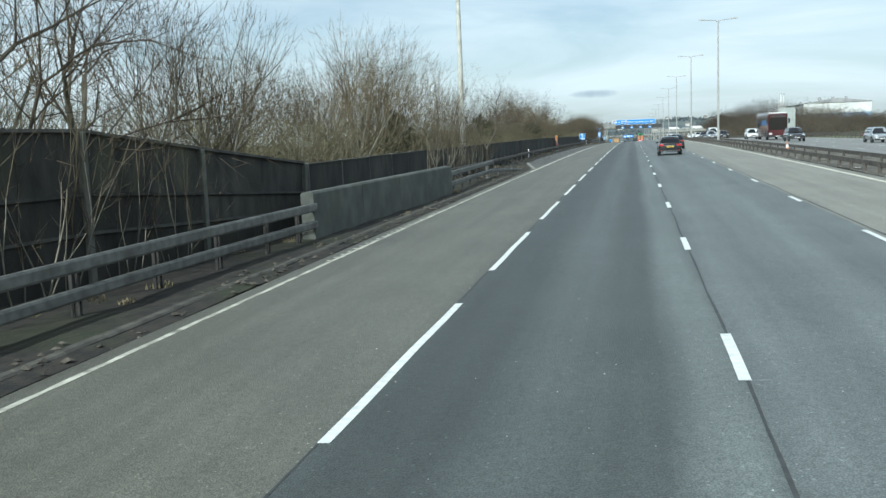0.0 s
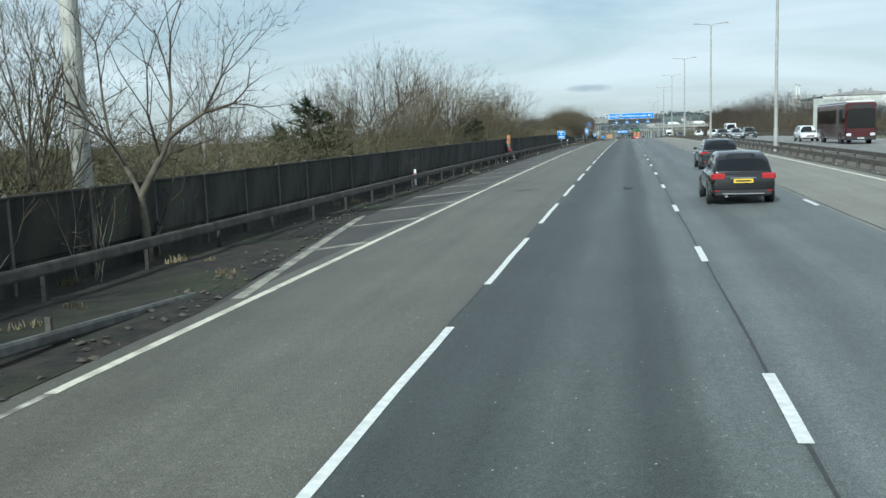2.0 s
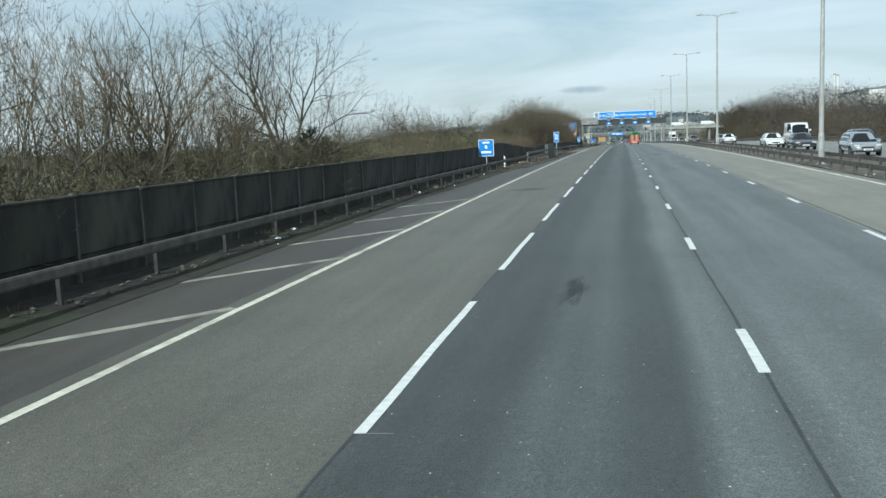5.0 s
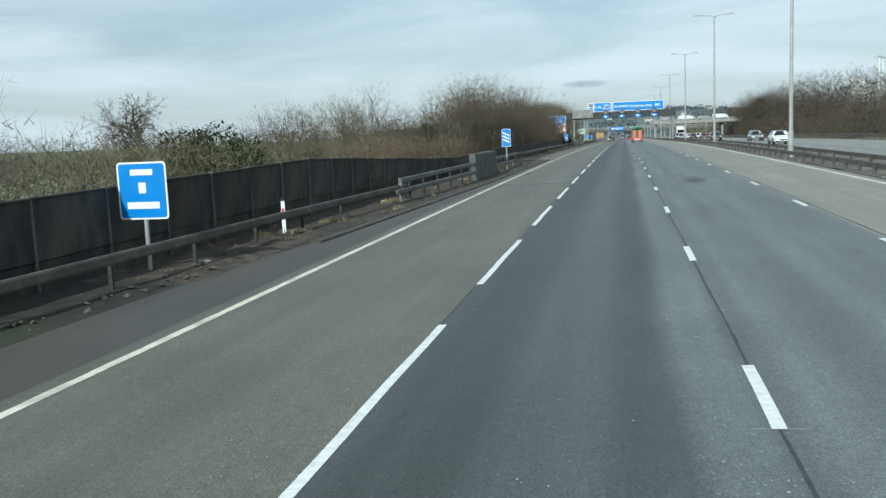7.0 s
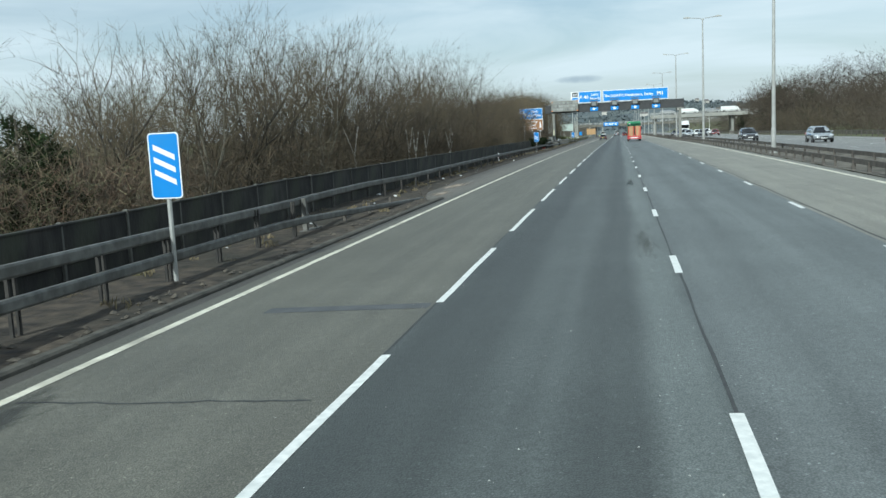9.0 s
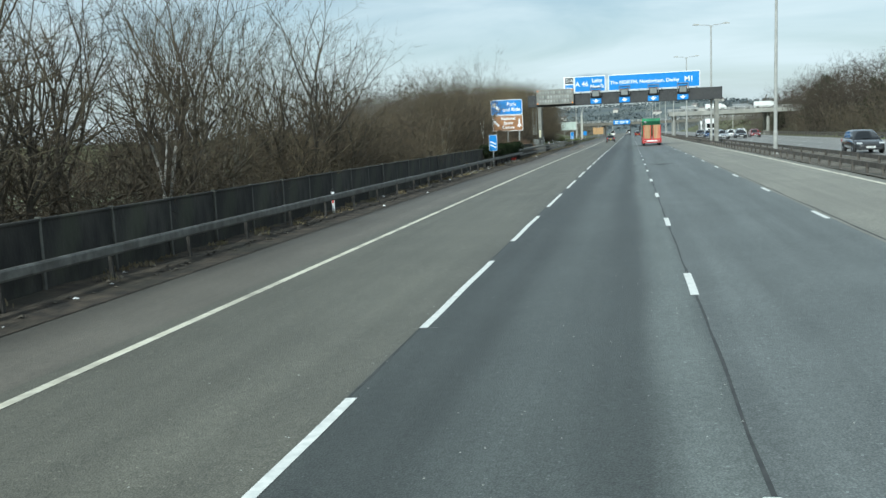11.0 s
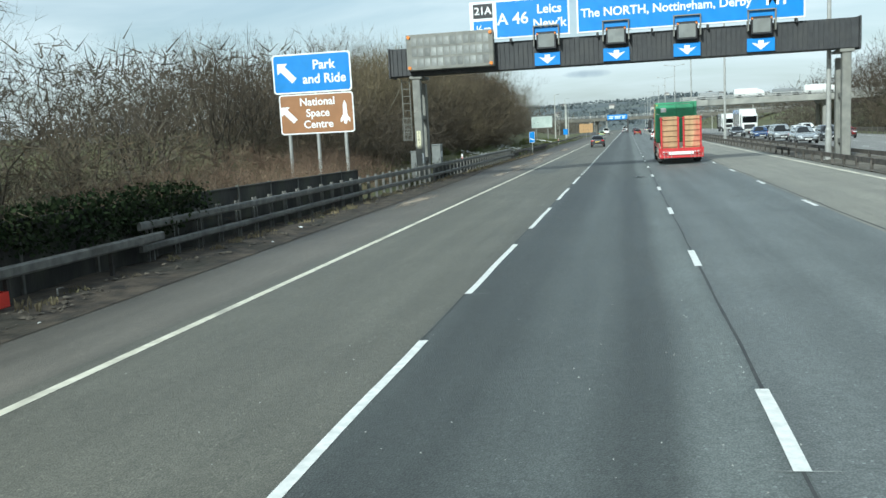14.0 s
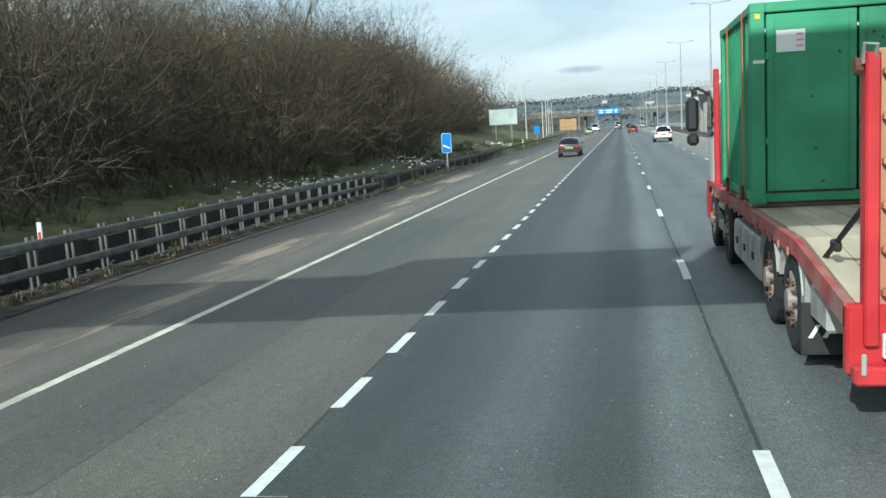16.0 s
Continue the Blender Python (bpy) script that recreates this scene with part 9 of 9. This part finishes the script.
shed("long pale clad works shed behind bare trees", 84, 410, 26, 46, 7.6, M_SHED, M_SHEDB)
shed("pale works building with a shallow roof", 90, 490, 22, 36, 9.4, M_SHED)
k = thing("silo", (71, 446, land(71, 446)), "pale round storage silo beside the works", "silo")
part("shell", MB().tube([(0, 0, -1), (0, 0, 9.5)], 2.1, 24), M_SHED, k)
part("cap", MB().tube([(0, 0, 9.5), (0, 0, 10.3)], [2.15, 0.5], 24), M_ROOF, k)
for x, y, h in ((63.0, 393, 12.0), (64.6, 396, 12.0)):
    k = thing("chimney", (x, y, land(x, y)), "slim pale works chimney above the trees", "chimney", "works chimneys")
    part("stack", MB().tube([(0, 0, -1), (0, 0, h)], [0.38, 0.30], 12), M_SHED, k)
    part("rim", MB().tube([(0, 0, h - 0.3), (0, 0, h + 0.1)], 0.4, 12), M_ROOF, k)

# houses on the hillside
rh = random.Random(21)
def house(x, y, w, d, h):
    k = thing("house", Matrix.Translation((x, y, land(x, y))) @ Matrix.Rotation(rh.uniform(-0.6, 0.6), 4, "Z"), "pale house on the far wooded hillside", "house", "hillside houses")
    part("wall", MB().box(-w / 2, w / 2, -d / 2, d / 2, -4, h), M_HOUSE, k)
    part("roof", MB().prism([(-d / 2 - 0.5, h), (d / 2 + 0.5, h), (0, h + d * 0.35)], "x", -w / 2, w / 2), M_TILE, k)
for i in range(26):
    house(rh.uniform(-330, 420), rh.uniform(1600, 2450), rh.uniform(7, 12), rh.uniform(7, 9), rh.uniform(4.0, 5.0))

# traffic cone in the central reserve
k = thing("traffic_cone", (13.7, 64.0, rz(13.7, 64.0) + 0.04), "orange traffic cone with a white sleeve", "cone")
part("base", MB().box(-0.2, 0.2, -0.2, 0.2, 0, 0.05, 0.015), M_BLACK, k)
c = part("cone", MB().tube([(0, 0, 0.04), (0, 0, 0.72)], [0.15, 0.035], 14), M_ORANGE, k)
part("sleeve", MB().tube([(0, 0, 0.30), (0, 0, 0.52)], [0.112, 0.077], 14), M_SIGNW, c)


# ---- litter ----
def litter(name, label, seed, count, place, size, mat):
    """Crumpled scraps, each a small folded sheet."""
    r = random.Random(seed)
    V, F = [], []
    for i in range(count):
        x, y, z = place(r)
        s = size * r.uniform(0.4, 1.5)
        a = r.uniform(0, 6.283)
        n = len(V)
        pts = []
        for j in range(6):
            q = a + j * 1.047
            rad = s * r.uniform(0.6, 1.2)
            pts.append((x + rad * math.cos(q), y + rad * math.sin(q), z + r.uniform(0.0, 0.6) * s))
        V += [(x, y, z + s * 0.8)] + pts
        F += [(n, n + 1 + j, n + 1 + (j + 1) % 6) for j in range(6)]
    solo(name, MB().add(V, F), mat, label, "litter", "stuff")
litter("litter", "white scraps of litter below the fence", 2, 55, lambda r: (lambda x, y: (x, y, vz(x, y)))(r.uniform(-7.8, -6.4), r.uniform(90, 345)), 0.07, M_LITTER)
litter("litter", "white rubbish strewn over the grass bank", 4, 330, lambda r: (lambda x, y: (x, y, land(x, y) + 0.26))(r.gauss(-10.8, 0.9), r.choice((r.gauss(402, 2.5), r.gauss(424, 3), r.gauss(466, 8)))), 0.085, M_LITTER)
litter("litter", "pale grit and rubbish in the central reserve", 6, 90, lambda r: (lambda x, y: (x, y, mz(x, y)))(r.uniform(11.6, 12.5), r.uniform(0, 240)), 0.05, M_LITTER)
M_STONE = pmat("dark_rubble", (0.035, 0.030, 0.023), (0.11, 0.095, 0.074), 6, 0.95, bump=0.4, bscale=20)
litter("rubble", "loose stones and clods along the verge edge", 8, 3200, lambda r: (lambda y: (lambda x: (x, y, vz(x, y)))(sh_out(y) - abs(r.gauss(0.1, 0.45))))(r.uniform(-10, 430)), 0.055, M_STONE)

# low dark retaining boards between the barrier and the bank
k = thing("retaining_board", (-9.0, 372, prof(372) - 0.1), "low dark boards holding back the foot of the bank", "retaining wall")
for i in range(34):
    y = 372 + i * 2.4
    x = -8.95 - 0.25 * smooth(372, 450, y)
    part("board", MB().box(-0.04, 0.0, 0.01, 2.39, -0.3, 0.62 + 0.03 * math.sin(i * 1.9), 0.01), M_TIMBER, k, m=Matrix.Translation((x + 9.0, y - 372, prof(y) - prof(372))))
# a tangle of pale dead branches at the fence foot
rb = random.Random(31)
M_PALEWOOD = pmat("pale_dead_wood", (0.20, 0.19, 0.165), (0.34, 0.32, 0.285), 6, 0.85, bump=0.2, vary=0.2)
for i in range(26):
    x, y = rb.uniform(-7.9, -7.35), rb.uniform(302, 334)
    a, l = rb.gauss(0.0, 0.7), rb.uniform(0.25, 0.8)
    z = vz(x, y) + 0.03
    p = [(0, 0, 0), (math.sin(a) * l * 0.5, math.cos(a) * l * 0.5, rb.uniform(0.02, 0.16)), (math.sin(a + 0.3) * l, math.cos(a + 0.3) * l, rb.uniform(0.0, 0.1))]
    solo("dead_branch", MB().tube(p, [0.022, 0.016, 0.008], 5), M_PALEWOOD, "pale dead branch lying at the fence foot", "branch", group="fallen branches", at=Matrix.Translation((x, y, z)))
# odds and ends on the verge
k = thing("plastic_crate", (-7.95, 332.6, vz(-7.95, 332.6)), "small red plastic crate lying behind the rail", "crate")
part("base", MB().box(-0.2, 0.2, -0.15, 0.15, 0.0, 0.03, 0.005), M_RED, k)
for x0, x1, y0, y1 in ((-0.2, -0.18, -0.15, 0.15), (0.18, 0.2, -0.15, 0.15), (-0.18, 0.18, -0.15, -0.13), (-0.18, 0.18, 0.13, 0.15)):
    part("side", MB().box(x0, x1, y0, y1, 0.03, 0.26, 0.006), M_RED, k)
for i, (x, y, a, l, w) in enumerate(((-6.75, 91.6, 0.5, 0.75, 0.34), (-6.45, 92.3, -0.3, 0.5, 0.28), (-6.9, 92.7, 1.1, 0.4, 0.22))):
    mb = MB()
    mb.prism([(-l / 2, -w * 0.5), (-l * 0.2, -w * 0.62), (l * 0.4, -w * 0.45), (l / 2, w * 0.2), (l * 0.1, w * 0.55), (-l * 0.45, w * 0.4)], "z", 0.0, 0.13)
    solo("broken_kerbstone", mb, M_KERB, "broken slab of kerb concrete lying on the verge", "debris", group="broken kerb", at=Matrix.Translation((x, y, vz(x, y) - 0.02)) @ Matrix.Rotation(a, 4, "Z") @ Matrix.Rotation(0.12 * (i - 1), 4, "X"))
